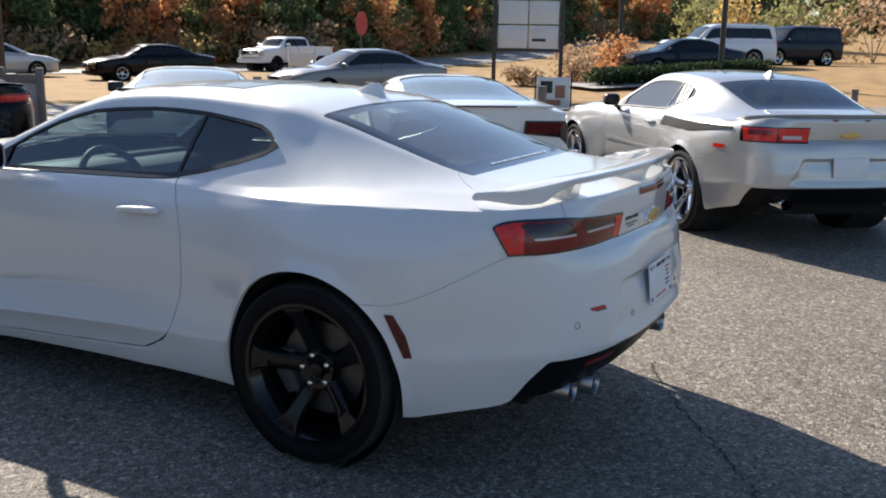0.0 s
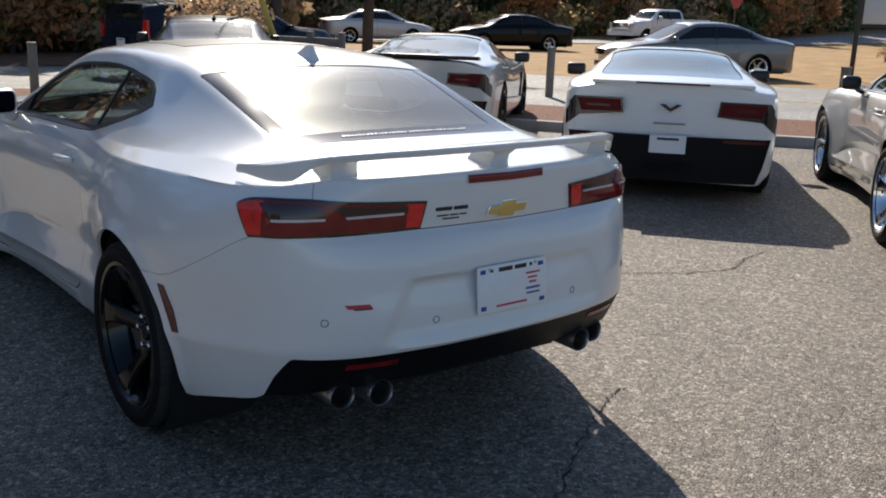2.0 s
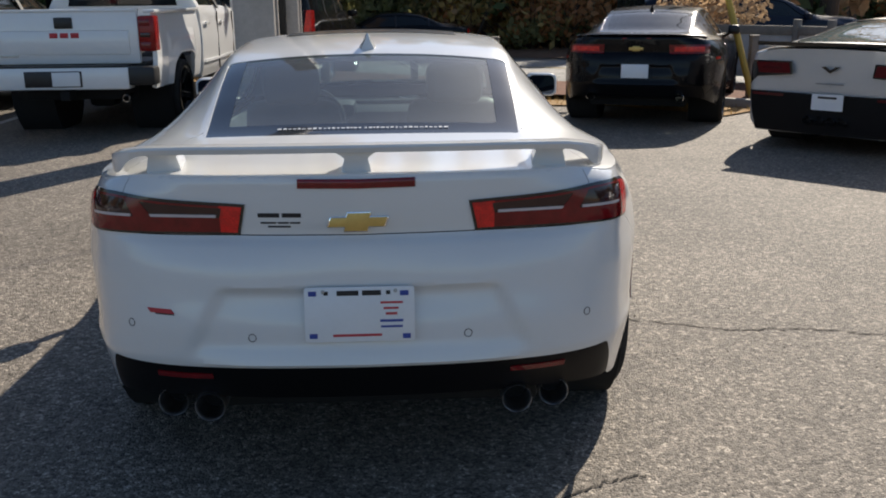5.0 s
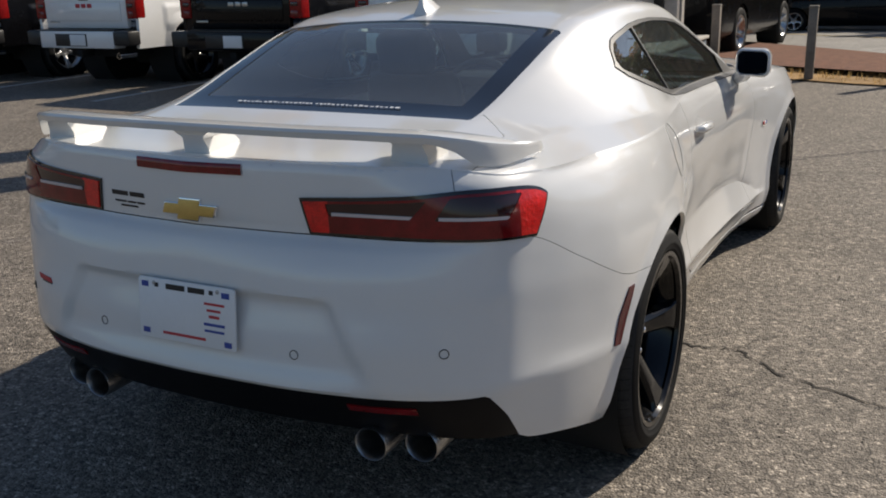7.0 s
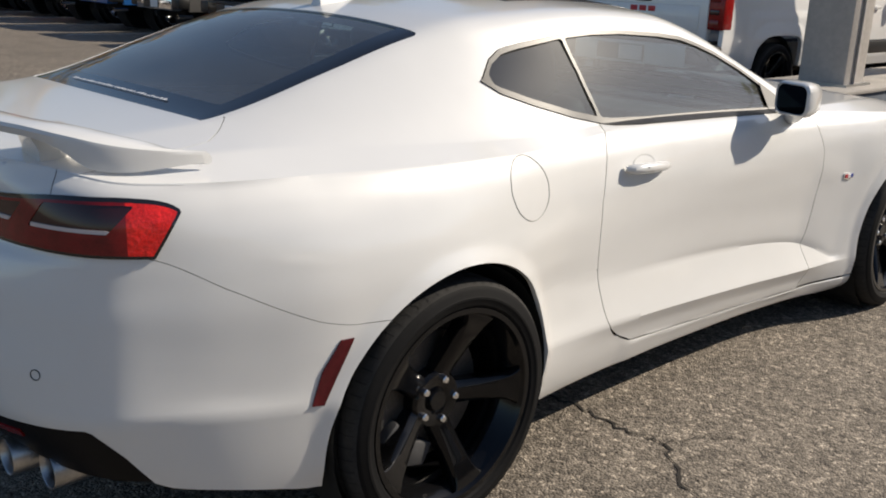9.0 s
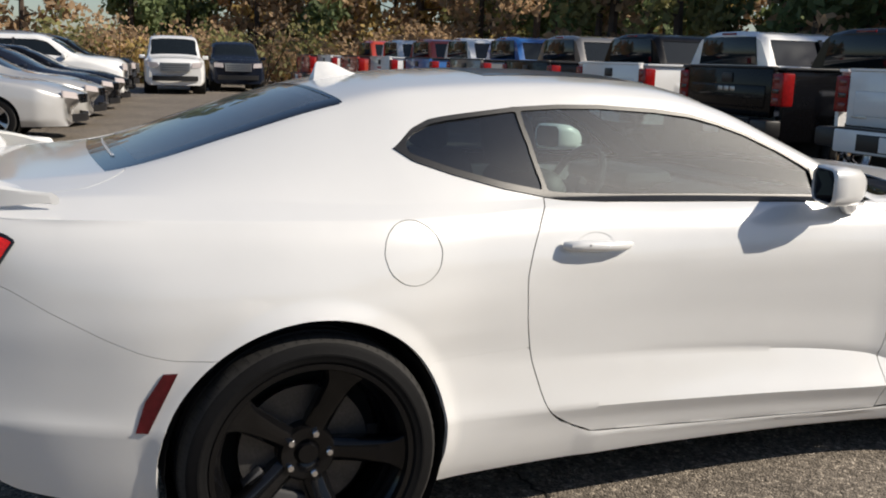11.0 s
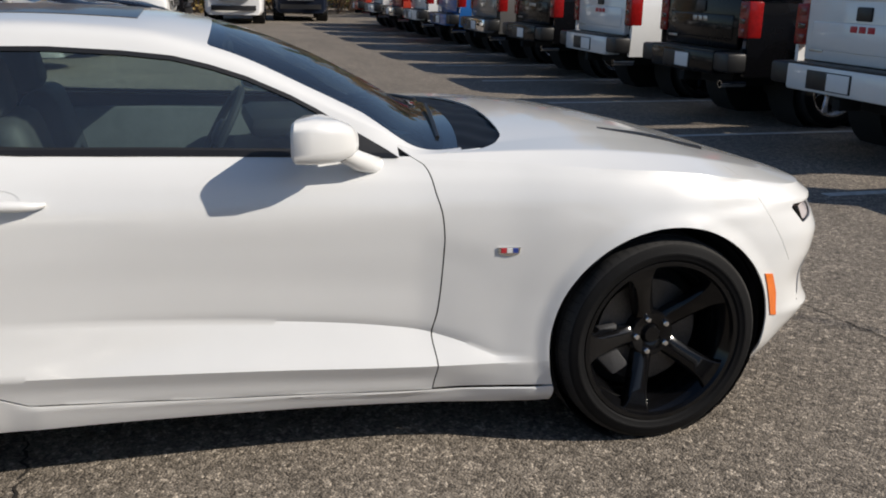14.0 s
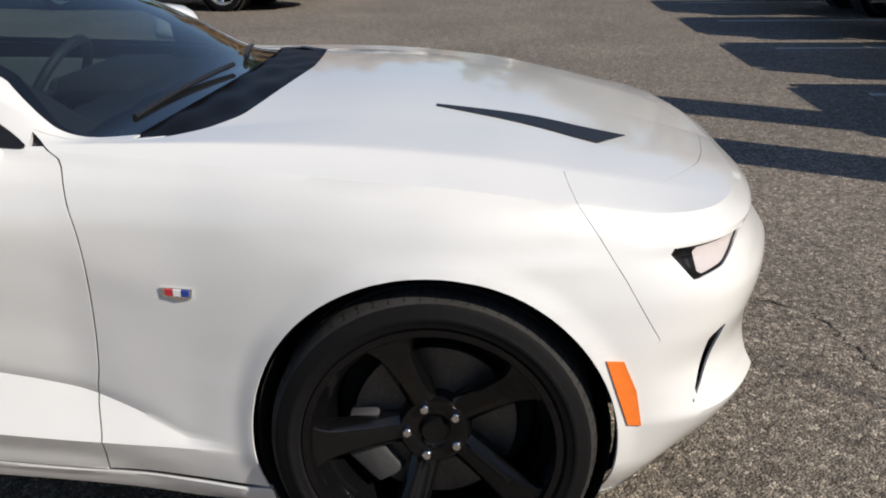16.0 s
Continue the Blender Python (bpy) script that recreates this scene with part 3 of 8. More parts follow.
LOW = lin((.28, 1.146), (.305, 1.129), (.34, 1.105), (.45, 1.068), (.60, 1.027), (.745, .997), (.80, .990), (1.0, .979), (1.3, .971), (1.75, .956), (1.96, .949))
HIGH = lin((.28, 1.134), (.305, 1.146), (.36, 1.190), (.415, 1.214), (.46, 1.222), (.52, 1.230), (.70, 1.250), (.85, 1.258), (1.0, 1.258), (1.2, 1.247), (1.336, 1.233), (1.44, 1.208), (1.54, 1.176),
           (1.666, 1.122), (1.74, 1.083), (1.80, 1.047), (1.93, .972), (1.98, .94))
GAP = .0022
GAP_R = lambda z: GAP * (1 + 3.5 * np.clip((.37 - z) / .05, 0, 1))


def arches(P):
    return [np.hypot(P[..., 1] + .004, P[..., 2] - .350) - .390, np.hypot(P[..., 1] - 2.812, P[..., 2] - .350) - .384]


car = thing("sports_coupe", "white two-door muscle coupe with black wheels on the asphalt", "car")


def outward(bm):
    """Turns the faces of a pane to look away from the cabin."""
    bm.normal_update()
    wrong = [f for f in bm.faces if f.normal.dot(f.calc_center_median() - Vector((0, .9, .75))) < 0]
    bmesh.ops.reverse_faces(bm, faces=wrong)
    return bm


def pair(name, make, material, label="", depth=.012):
    """The same panel on the car's right and left."""
    bm = make()
    flange(bm, depth) if depth else None
    left = mirror_bm(bm)
    a = part(name, bm, material, car, label)
    b = part(name, left, material, car, label)
    return a, b


def quarter():
    """The rear flank up to the shoulder."""
    P, S, Z = band_grid(s_x(.672), s_y(.80))
    y = P[..., 1]
    rear = SEAM(y) * (y > -.80) + .866 * (y <= -.80)
    f = arches(P)[:1] + [DOOR_REAR(Z) - y - GAP, Z - np.where(y < -.2, rear + .0008, .5753), S - s_x(.690)]
    return clip_grid(P, f, both=True)


def rocker():
    P, S, Z = band_grid(s_y(.30), s_y(2.50))
    y = P[..., 1]
    f = arches(P) + [Z - ZB(S), np.maximum(DOOR_LOW(y) - Z - GAP, np.minimum(DOOR_REAR(Z) - y - GAP_R(Z), .575 - Z)), 2.46 - y]
    # the sill ends under the front wing
    f.append(np.maximum(.215 - Z + .0 * y, 2.06 - y))
    return clip_grid(P, f)


def door():
    P, S, Z = band_grid(s_y(.60), s_y(2.12))
    y = P[..., 1]
    a = clip_grid(P, [y - DOOR_REAR(Z) - GAP_R(Z), DOOR_FRONT(Z) - y - GAP, Z - DOOR_LOW(y) - GAP])
    T, U, V = top_grid(.60, 2.12)
    y, z = T[..., 1], T[..., 2]
    b = clip_grid(T, [y - DOOR_REAR(z) - GAP, DOOR_FRONT(z) - y - GAP, LOW(y) - z, .5 - V])
    return weld(a, b)


def wing():
    P, S, Z = band_grid(s_y(1.90), s_y(3.34))
    y = P[..., 1]
    a = clip_grid(P, arches(P) + [y - DOOR_FRONT(Z) - GAP, FSEAM(Z) - y - .0008, Z - np.maximum(ZB(S), .217)])
    T, U, V = top_grid(1.92, 3.2)
    y, z = T[..., 1], T[..., 2]
    hood_wing = pc((.53, 2.24), (.69, 2.225), (.735, 2.18), (.757, 2.11), (.78, 2.07))(T[..., 0])
    b = clip_grid(T, [y - DOOR_FRONT(z) - GAP, FSEAM(z) - y - .0006, np.maximum(.31 - V, hood_wing - U), .52 - V, z - np.where(y < 2.0, LOW(y) + .0, 0)])
    return weld(a, b)


pair("side_skirt", rocker, WHITE)
doors = pair("door", door, WHITE)
pair("front_wing", wing, WHITE, depth=.004)


def both(name, P, fields, material, depth=.012, label=""):
    bm = clip_grid(P, fields, both=True)
    if depth:
        flange(bm, depth)
    if material in (GLASS_SCREEN, GLASS_REAR):
        outward(bm)
    return part(name, bm, material, car, label)


def diffuser_line(P, S):
    x = P[..., 0]
    s0 = s_x(.735)
    return np.where(S < s0, .500 - .006 * np.clip((x - .3) / .4, 0, 1), .494 - (S - s0) * 1.05 - np.clip(S - s0 - .07, 0, 1) * .3)


P, S, Z = band_grid(0, s_y(-.12), z0=.2)
y = P[..., 1]
both("rear_bumper", P, arches(P)[:1] + [np.where(y > -.80, SEAM(y), .866) - Z - .0008, Z - diffuser_line(P, S), Z - ZB(S)], WHITE)
both("rear_diffuser", P, arches(P)[:1] + [diffuser_line(P, S) - Z - .001, Z - ZB(S) - .0], FASCIA, label="black lower diffuser panel")
P, S, Z = band_grid(0, s_x(.71), z0=.85)
face = clip_grid(P, [Z - .866 - GAP, s_x(.690) - GAP - S], both=True)
T, U, V = top_grid(-.75, -.40)
LID_V = lambda U: .27 + .19 * np.clip((U + .75) / .26, 0, 1)
LID = lambda V: np.where(V > .66, -.443, -.39 + .55 * (V - .655))
lid = clip_grid(T, [V - LID_V(U) - .001, LID(V) - U], both=True)
part("boot_lid", flange(weld(face, lid), .012), WHITE, car)
T, U, V = top_grid(-.75, 2.16)
y, z = T[..., 1], T[..., 2]
rear_glass = np.minimum(np.minimum(V - .665, U + .445), .215 - U)
LIM = lambda u: .69 - .04 * np.clip((u - 1.85) / .15, 0, 1)
screen = np.minimum(np.minimum(V - LIM(U), U - 1.40), 2.30 - U)
dlo = np.maximum(LOW(y) - z, np.maximum(z - HIGH(y), .28 - y))
door_top = np.maximum(DOOR_REAR(z) - y - GAP, z - HIGH(y))
deck = np.maximum(LID_V(U) - V, U - LID(V)) - .003
upper = clip_grid(T, [-rear_glass, -screen, dlo, door_top, deck, np.maximum(V - .522, 1.97 - y), 2.15 - U], both=True)
part("body_shell", flange(weld(quarter(), upper), .012), WHITE, car, "white roof and rear flanks")
T, U, V = top_grid(-.47, 2.2, off=-.003)
rear_glass = [V - .66, U + .45, .22 - U]
both("rear_window", T, rear_glass, GLASS_REAR, depth=0, label="sloped rear window glass with dark border")
both("windscreen", T, [V - LIM(U) + .005, U - 1.395, 2.14 - U], GLASS_SCREEN, depth=0, label="tinted windscreen glass")
# dark printed borders on the glass
T2, U2, V2 = top_grid(-.47, .25, off=-.0015)
both("window_border", T2, [np.maximum(.715 - V2, np.maximum(-.350 - U2, U2 - .203)), V2 - .655, U2 + .452, .225 - U2], GLOSS_BLACK, depth=0)
T2, U2, V2 = top_grid(1.38, 2.2, off=-.005)
both("screen_border", T2, [np.maximum(LIM(U2) + .02 - V2, np.maximum(1.44 - U2, U2 - 2.095)), V2 - LIM(U2) + .01, U2 - 1.39, 2.14 - U2], GLOSS_BLACK, depth=0)
# side glass and its frame
T, U, V = top_grid(.2, 2.05, off=-.002)
y, z = T[..., 1], T[..., 2]
inner = np.minimum(np.minimum(z - LOW(y) - .014, HIGH(y) - z - .009), np.minimum(y - .325, 1.81 - y))
pillar = .744 + (1.0 - z) * .155 - y
# float glass: one even curve over the whole side
ins = (inner > -.01) & (V < .69)
powers = [(a, b) for a in range(5) for b in range(5) if a + b < 5]
terms = np.stack([(y - 1.06) ** a * (z - 1.1) ** b for a, b in powers], -1)
even = terms @ np.linalg.lstsq(terms[ins], T[..., 0][ins], rcond=None)[0]
T[..., 0] = np.where(ins, even, T[..., 0])
bm = clip_grid(T, [inner, pillar - .004, .68 - V])
part("quarter_window", outward(mirror_bm(bm)), GLASS_DARK, car, "dark rear quarter window glass")
part("quarter_window", outward(bm), GLASS_DARK, car, "dark rear quarter window glass")
bm = clip_grid(T, [inner, -pillar - .005, .68 - V])
part("door_window", outward(mirror_bm(bm)), GLASS, car, "tinted door window glass")
part("door_window", outward(bm), GLASS, car, "tinted door window glass")
T, U, V = top_grid(.2, 2.05, off=.004)
y, z = T[..., 1], T[..., 2]
inner = np.minimum(np.minimum(z - LOW(y) - .018, HIGH(y) - z - .012), np.minimum(y - .33, 1.80 - y))
pillar = .744 + (1.0 - z) * .155 - y
bm = clip_grid(T, [z - LOW(y), HIGH(y) - z, y - .285, np.maximum(-inner, .008 - abs(pillar)), .68 - V])
flange(bm, .01)
part("window_trim", mirror_bm(bm), BLACK_TRIM, car, "dark window surround strip")
part("window_trim", bm, BLACK_TRIM, car, "dark window surround strip")
# bonnet, cowl and front end
T, U, V = top_grid(1.98, 3.3)
hood_back = pc((0, 2.30), (.3, 2.292), (.53, 2.290), (.62, 2.268), (.69, 2.235), (.735, 2.19), (.757, 2.12), (.78, 2.08))(T[..., 0])
HOOD_FRONT = lambda V: 3.187 + .113 * np.clip(V - .3, 0, 1)
both("bonnet", T, [V - .31, U - hood_back - .004, HOOD_FRONT(V) - U], WHITE, depth=.006)
T, U, V = top_grid(1.98, 2.5, off=-.014)
T[..., 2] += .005 + .005 * np.sin(T[..., 0] * 23 + T[..., 1] * 9) * np.sin(T[..., 1] * 36 - T[..., 0] * 6)   # ribs and hollows of the plastic
both("cowl_panel", T, [V - .30, U - 2.04, 2.46 - U], FASCIA, depth=0, label="black plastic cowl below the windscreen")
T, U, V = top_grid(2.98, 3.3)
nose = clip_grid(T, [np.maximum(U - HOOD_FRONT(V), .31 - V) - .0008, T[..., 1] - FSEAM(T[..., 2]) - .0006], both=True)
P, S, Z = band_grid(s_y(3.10), ARC[-1])
y = P[..., 1]
lamp_edges = lambda y, Z: (.767 + .01 * (y - 3.285) - Z, Z - .767 + 1.07 * (y - 3.275), Z - np.maximum(.702 + .2 * (y - 3.331), .717 + .74 * (y - 3.402)))
lt, lr, ll = lamp_edges(y, Z)
lampcut = np.maximum(np.maximum(-lt, -lr), np.maximum(-ll, S - s_x(.45, False)))
intake = np.maximum(np.maximum(3.351 + .19 * (Z - .407) - y, y - (3.353 + .385 * (Z - .407))), np.maximum(Z - (.564 + .62 * (y - 3.381)), S - s_x(.5, False)))
grille = np.maximum(np.maximum(.62 - Z, Z - .75), S * 0 + s_x(.45, False) - S)
lower = np.maximum(np.maximum(.22 - Z, Z - .52), s_x(.62, False) - S)
shell = clip_grid(P, arches(P)[1:] + [y - FSEAM(Z) - .0008, Z - ZB(S) - .035, lampcut, intake, grille, lower], both=True)
part("front_bumper", flange(weld(shell, nose), .005), WHITE, car)
P, S, Z = band_grid(s_y(3.10), ARC[-1], off=-.03)
y = P[..., 1]
both("front_grille", P, arches(P)[1:] + [Z - ZB(S), y - 3.25], BLACK_TRIM, depth=0, label="black front grille and air intakes")
P, S, Z = band_grid(s_y(3.12), ARC[-1], off=.006)
y = P[..., 1]
both("front_splitter", P, arches(P)[1:] + [Z - .135, .19 - Z, y - 3.16], BLACK_TRIM, label="black front chin spoiler")
P, S, Z = band_grid(s_y(3.2), s_x(.40, False), off=-.010)
y = P[..., 1]
lamp_f = [e + .004 for e in lamp_edges(y, Z)] + [s_x(.45, False) - S]
bm = clip_grid(P, lamp_f)
part("headlamp", mirror_bm(bm), LIGHT_BAR, car, "slim clear headlamp")
part("headlamp", bm, LIGHT_BAR, car, "slim clear headlamp")
# dark lining behind the panels
P, S, Z = band_grid(0, ARC[-1], off=-.055, ds=.03, dz=.03)
both("body_lining", P, arches(P) + [Z - ZB(S) - .01], DARK, depth=0)
T, U, V = top_grid(-.75, 3.3, du=.03, nv=60, off=-.016)
y, z = T[..., 1], T[..., 2]
holes = np.maximum(np.maximum(np.minimum(LOW(y) - z, 9), z - HIGH(y)), .3 - y)
both("roof_lining", T, [holes, -np.minimum(np.minimum(V - .70, U + .40), .18 - U), -np.minimum(np.minimum(V - .71, U - 1.45), 2.11 - U)], INTERIOR, depth=0)
for yc, lab in ((0, 'rear'), (2.812, 'front')):
    bm = turned([(.20, .55), (.372, .55), (.374, .90)], 40)
    for v in bm.verts:
        v.co += Vector((0, yc, .352))
    bm2 = mirror_bm(bm)
    part("wheel_arch_liner", bm, DARK, car)
    part("wheel_arch_liner", bm2, DARK, car)
part("underbody", join(box(-.80, .80, .42, 2.40, .21, .30, .02), box(-.55, .55, -.72, 3.35, .24, .34, .02)), DARK, car)


# ---- wheels ----
def coupe_wheel(spoke_mat, rim_mat, name, label, tyre_r=.345, rim_r=.268, wide=.265, spokes=5, lug=True, m=None, parent=None, disc=True):
    """A wheel whose outer face looks along +x, its hub at the origin."""
    w = wide / 2
    wheel = thing(name, label, "wheel") if parent is None else new(name)
    if parent is not None:
        wheel.empty_display_size = .1
        wheel.parent = parent
    wheel.matrix_basis = m or Matrix()
    R, r = tyre_r, rim_r
    tread = [(R - .016, -w + .008), (R - .006, -w + .02), (R, -w + .045)]
    for k in range(4):
        a = -w + .065 + k * (wide - .13) / 3
        tread += [(R, a - .010), (R - .009, a - .007), (R - .009, a + .007), (R, a + .010)]
    tread += [(R, w - .045), (R - .006, w - .02), (R - .016, w - .008)]
    tyre = part("tyre", turned([(R - .016, w - .008), (R - .026, w - .001), (r + .036, w), (r + .034, w + .0015), (r + .028, w + .0015), (r + .026, w), (r + .012, w - .003), (r + .004, w - .012), (r - .006, w - .018)], 64), RUBBER, wheel, "black rubber tyre wall")
    part("inner_wall", turned([(r - .004, -w + .03), (r + .005, -w + .012), (r + .03, -w), (R - .02, -w + .004), (R - .016, -w + .008)], 48), RUBBER, wheel)
    part("tread", turned(tread, 64), TREAD, wheel, "dusty grey-black tread")
    # cuts across the tread's shoulder
    bm = bmesh.new()
    for k in range(66):
        a = 2 * math.pi * k / 66
        vs = [bm.verts.new(Matrix.Rotation(a, 4, 'X') @ Vector(p)) for p in ((w - .062, -.0016, R + .0008), (w - .062, .0016, R + .0008), (w - .030, .0036, R - .0015), (w - .030, .0006, R - .0015), (w - .012, .0052, R - .0098), (w - .012, .0026, R - .0098))]
        bm.faces.new((vs[0], vs[1], vs[2], vs[3]))
        bm.faces.new((vs[3], vs[2], vs[4], vs[5]))
    tagged(part("tread_groove", bm, DARK, wheel, flat=True), kind="stuff")
    part("rim", turned([(r - .012, -w + .03), (r - .035, -w + .06), (r - .05, .0), (r - .03, w - .05), (r - .012, w - .03), (r - .003, w - .014), (r + .006, w - .010), (r + .004, w - .006), (r - .010, w - .007), (r - .017, w - .02)], 64), rim_mat, wheel)
    if disc:
        part("brake_disc", turned([(.07, w - .15), (.178, w - .15), (.178, w - .125), (.07, w - .125)], 40), DISC, wheel, "worn steel brake disc")
        part("caliper", prism([(-.10, -.08), (-.165, -.09), (-.205, 0), (-.165, .09), (-.10, .08), (-.125, 0)], w - .16, w - .095, .008), INTERIOR, wheel)
    part("wheel_back", turned([(0.001, w - .19), (r - .05, w - .19)], 40), DARK, wheel)
    dish = lin((.0, w - .086), (.07, w - .084), (.245, w - .018), (.30, w - .012))
    face = w - .088
    first = None
    for k in range(spokes):
        a = 2 * math.pi * k / spokes
        if first is None:
            # flat crown, a chamfer that narrows towards the rim, and a deep flank on each side
            bm = bmesh.new()
            rows = []
            for q in np.linspace(0, 1, 12):
                rr = .045 + (r - .012 - .045) * q
                half = float(pc((0, .036), (.25, .033), (.6, .036), (.85, .042), (1, .062))(q)) * (r / .268)
                crown = half * float(pc((0, .45), (.5, .62), (1, .93))(q))
                x0 = float(dish(rr * .268 / r))
                rows.append([bm.verts.new((x, yy, rr)) for x, yy in ((x0 - .050, -half * .92), (x0 - .014, -half), (x0, -crown), (x0, crown), (x0 - .014, half), (x0 - .050, half * .92))])
            for p, q in zip(rows, rows[1:]):
                for j in range(5):
                    bm.faces.new((p[j], p[j + 1], q[j + 1], q[j]))
            bm.faces.new(rows[-1])
            bmesh.ops.recalc_face_normals(bm, faces=bm.faces[:])
            bm.normal_update()
            if sum(f.normal.x for f in bm.faces if abs(f.normal.x) > .7) < 0:
                bmesh.ops.reverse_faces(bm, faces=bm.faces[:])
            bmesh.ops.bevel(bm, geom=[e for e in bm.edges if len(e.link_faces) == 2 and e.calc_face_angle() > .35], offset=.0018, segments=1, affect='EDGES')
            first = part("spoke", bm, spoke_mat, wheel, angle=25)
            first.matrix_basis = Matrix.Rotation(a, 4, 'X')
        else:
            share("spoke", first, wheel, Matrix.Rotation(a, 4, 'X'))
    part("hub", turned([(.001, face + .010), (.026, face + .010), (.029, face + .006), (.032, face - .002), (.045, face + .004), (.072, face + .006), (.080, face - .004), (.082, face - .05)], 40), spoke_mat, wheel)
    if lug:
        nut = None
        for k in range(5):
            a = 2 * math.pi * k / 5
            mm = Matrix.Rotation(a, 4, 'X') @ Matrix.Translation((face + .006, 0, .0585))
            if nut is None:
                nut = part("lug_nut", turned([(.0005, .012), (.008, .011), (.0105, .008), (.0105, -.004)], 12), CHROME, wheel, "bright lug nut")
                nut.matrix_basis = mm
            else:
                share("lug_nut", nut, wheel, mm)
    return wheel


def copy_part(ob, parent, m):
    """A copy of a part with its pieces, under a thing."""
    top = new(ob.name.split(".")[0], ob.data)
    top.parent, top.matrix_basis = parent, m
    for c in ob.children:
        o = new(c.name.split(".")[0], c.data)
        o.parent, o.matrix_basis = top, c.matrix_basis.copy()
        for key in ("label", "kind"):
            if key in c:
                o[key] = c[key]
    return top


flipz = Matrix.Rotation(math.pi, 4, 'Z')
w0 = coupe_wheel(WHEEL_BLACK, WHEEL_BLACK, "wheel", "", parent=car, m=Matrix.Translation((.805, 0, .345)) @ Matrix.Rotation(radians(52), 4, 'X'))
tagged(w0, "five-spoke gloss black alloy wheel")
for (x, y0), a in zip(((.81, 2.812), (-.805, 0), (-.81, 2.812)), (20, 12, 50)):
    m = Matrix.Translation((x, y0, .345)) @ (flipz if x < 0 else Matrix()) @ Matrix.Rotation(radians(a), 4, 'X')
    copy_part(w0, car, m)


# ---- the white coupe: fittings ----
def lamp_zone(off, ds=.005):
    s0, s1 = s_x(.318), s_y(-.690)
    S = np.linspace(s0 - .01, s1 + .03, 150)[:, None]
    Z = np.linspace(.840, 1.005, 50)[None, :]
    S, Z = S + 0 * Z, Z + 0 * S
    t = (S - s0) / (s1 - s0)
    top = pc((0, .955), (.4, .969), (.65, .980), (.80, .978), (.90, .972), (.96, .963), (1.02, .940))(t)
    low = .867 - .016 * np.clip(t, 0, 1) + .036 * np.clip(t * (1 - t), 0, 1)
    ends = np.minimum(S - s0 - (.955 - Z) * .24, s1 - S - np.maximum(.944 - Z, 0) * .62 - np.maximum(Z - .944, 0) * .5)
    return band(S, Z, off), S, Z, t, top, low, ends, ends + .05


def tail_lamp():
    made = []
    P, S, Z, t, top, low, ends, rr = lamp_zone(.005)
    made.append(("housing", flange(clip_grid(P, [top - Z, Z - low, ends, rr]), .02), GLOSS_BLACK, "black lamp surround"))
    P, S, Z, t, top, low, ends, rr = lamp_zone(.008)
    cell_a = np.minimum(np.minimum(t - .10 - (top - Z) * .35, .43 + (Z - .92) * 1.5 - t), np.minimum(Z - low - .048, top - Z - .014))
    cell_b = np.minimum(np.minimum(t - .52 - (Z - .92) * 1.2, .80 + (Z - .92) * 1.6 - t), np.minimum(Z - low - .048, top - Z - .014))
    lens = [top - Z - .008, Z - low - .007, ends - .008, rr - .004]
    made.append(("end_lens", flange(clip_grid(P, lens + [-cell_a, -cell_b, .115 - t]), .004), RED_LAMP, "bright red lens end"))
    made.append(("end_lens", flange(clip_grid(P, lens + [-cell_a, -cell_b, t - .84]), .004), RED_LAMP, "bright red lens end"))
    made.append(("lens", flange(clip_grid(P, lens + [-cell_a, -cell_b, np.minimum(t - .115, .84 - t)]), .004), RED_DARK, "deep red lens"))
    P = lamp_zone(.005)[0]
    P2 = lamp_zone(.0062)[0]
    made.append(("smoked_cell", clip_grid(P2, [cell_a]), SMOKE, "smoked lens cell"))
    made.append(("smoked_cell", clip_grid(P2, [cell_b]), SMOKE, "smoked lens cell"))
    P = lamp_zone(.0105)[0]
    for cell, c0 in ((cell_a, .13), (cell_b, .53)):
        bar = np.minimum(np.minimum(Z - low - .048, low + .0565 - Z), cell - .001)
        made.append(("light_bar", flange(clip_grid(P, [bar, t - c0]), .004), LIGHT_BAR, "thin pale light bar"))
    return made


for side in (1, -1):
    lamp = new("tail_lamp")
    lamp.parent = car
    tagged(lamp, "wide red tail lamp with smoked cells")
    for n, bm, m, lab in tail_lamp():
        part(n, bm if side == 1 else mirror_bm(bm), m, lamp, lab)


def side_patch(name, corners, material, off=.004, label="", depth=.004, ds=.004):
    """A small piece that follows the body side: corners (y, z), anticlockwise as seen from the right."""
    ys, zs = [c[0] for c in corners], [c[1] for c in corners]
    S = np.linspace(s_y(min(ys)) - .01, s_y(max(ys)) + .01, max(8, int((max(ys) - min(ys) + .02) / ds)))[:, None]
    Z = np.linspace(min(zs) - .005, max(zs) + .005, max(8, int((max(zs) - min(zs)) / ds)))[None, :]
    S, Z = S + 0 * Z, Z + 0 * S
    P = band(S, Z, off)
    f = []
    for (y0, z0), (y1, z1) in zip(corners, corners[1:] + corners[:1]):
        L = math.hypot(y1 - y0, z1 - z0)
        f.append(((y1 - y0) * (Z - z0) - (z1 - z0) * (P[..., 1] - y0)) / L)
    bm = flange(clip_grid(P, f), depth)
    left = mirror_bm(bm)
    part(name, bm, material, car, label)
    part(name, left, material, car, label)


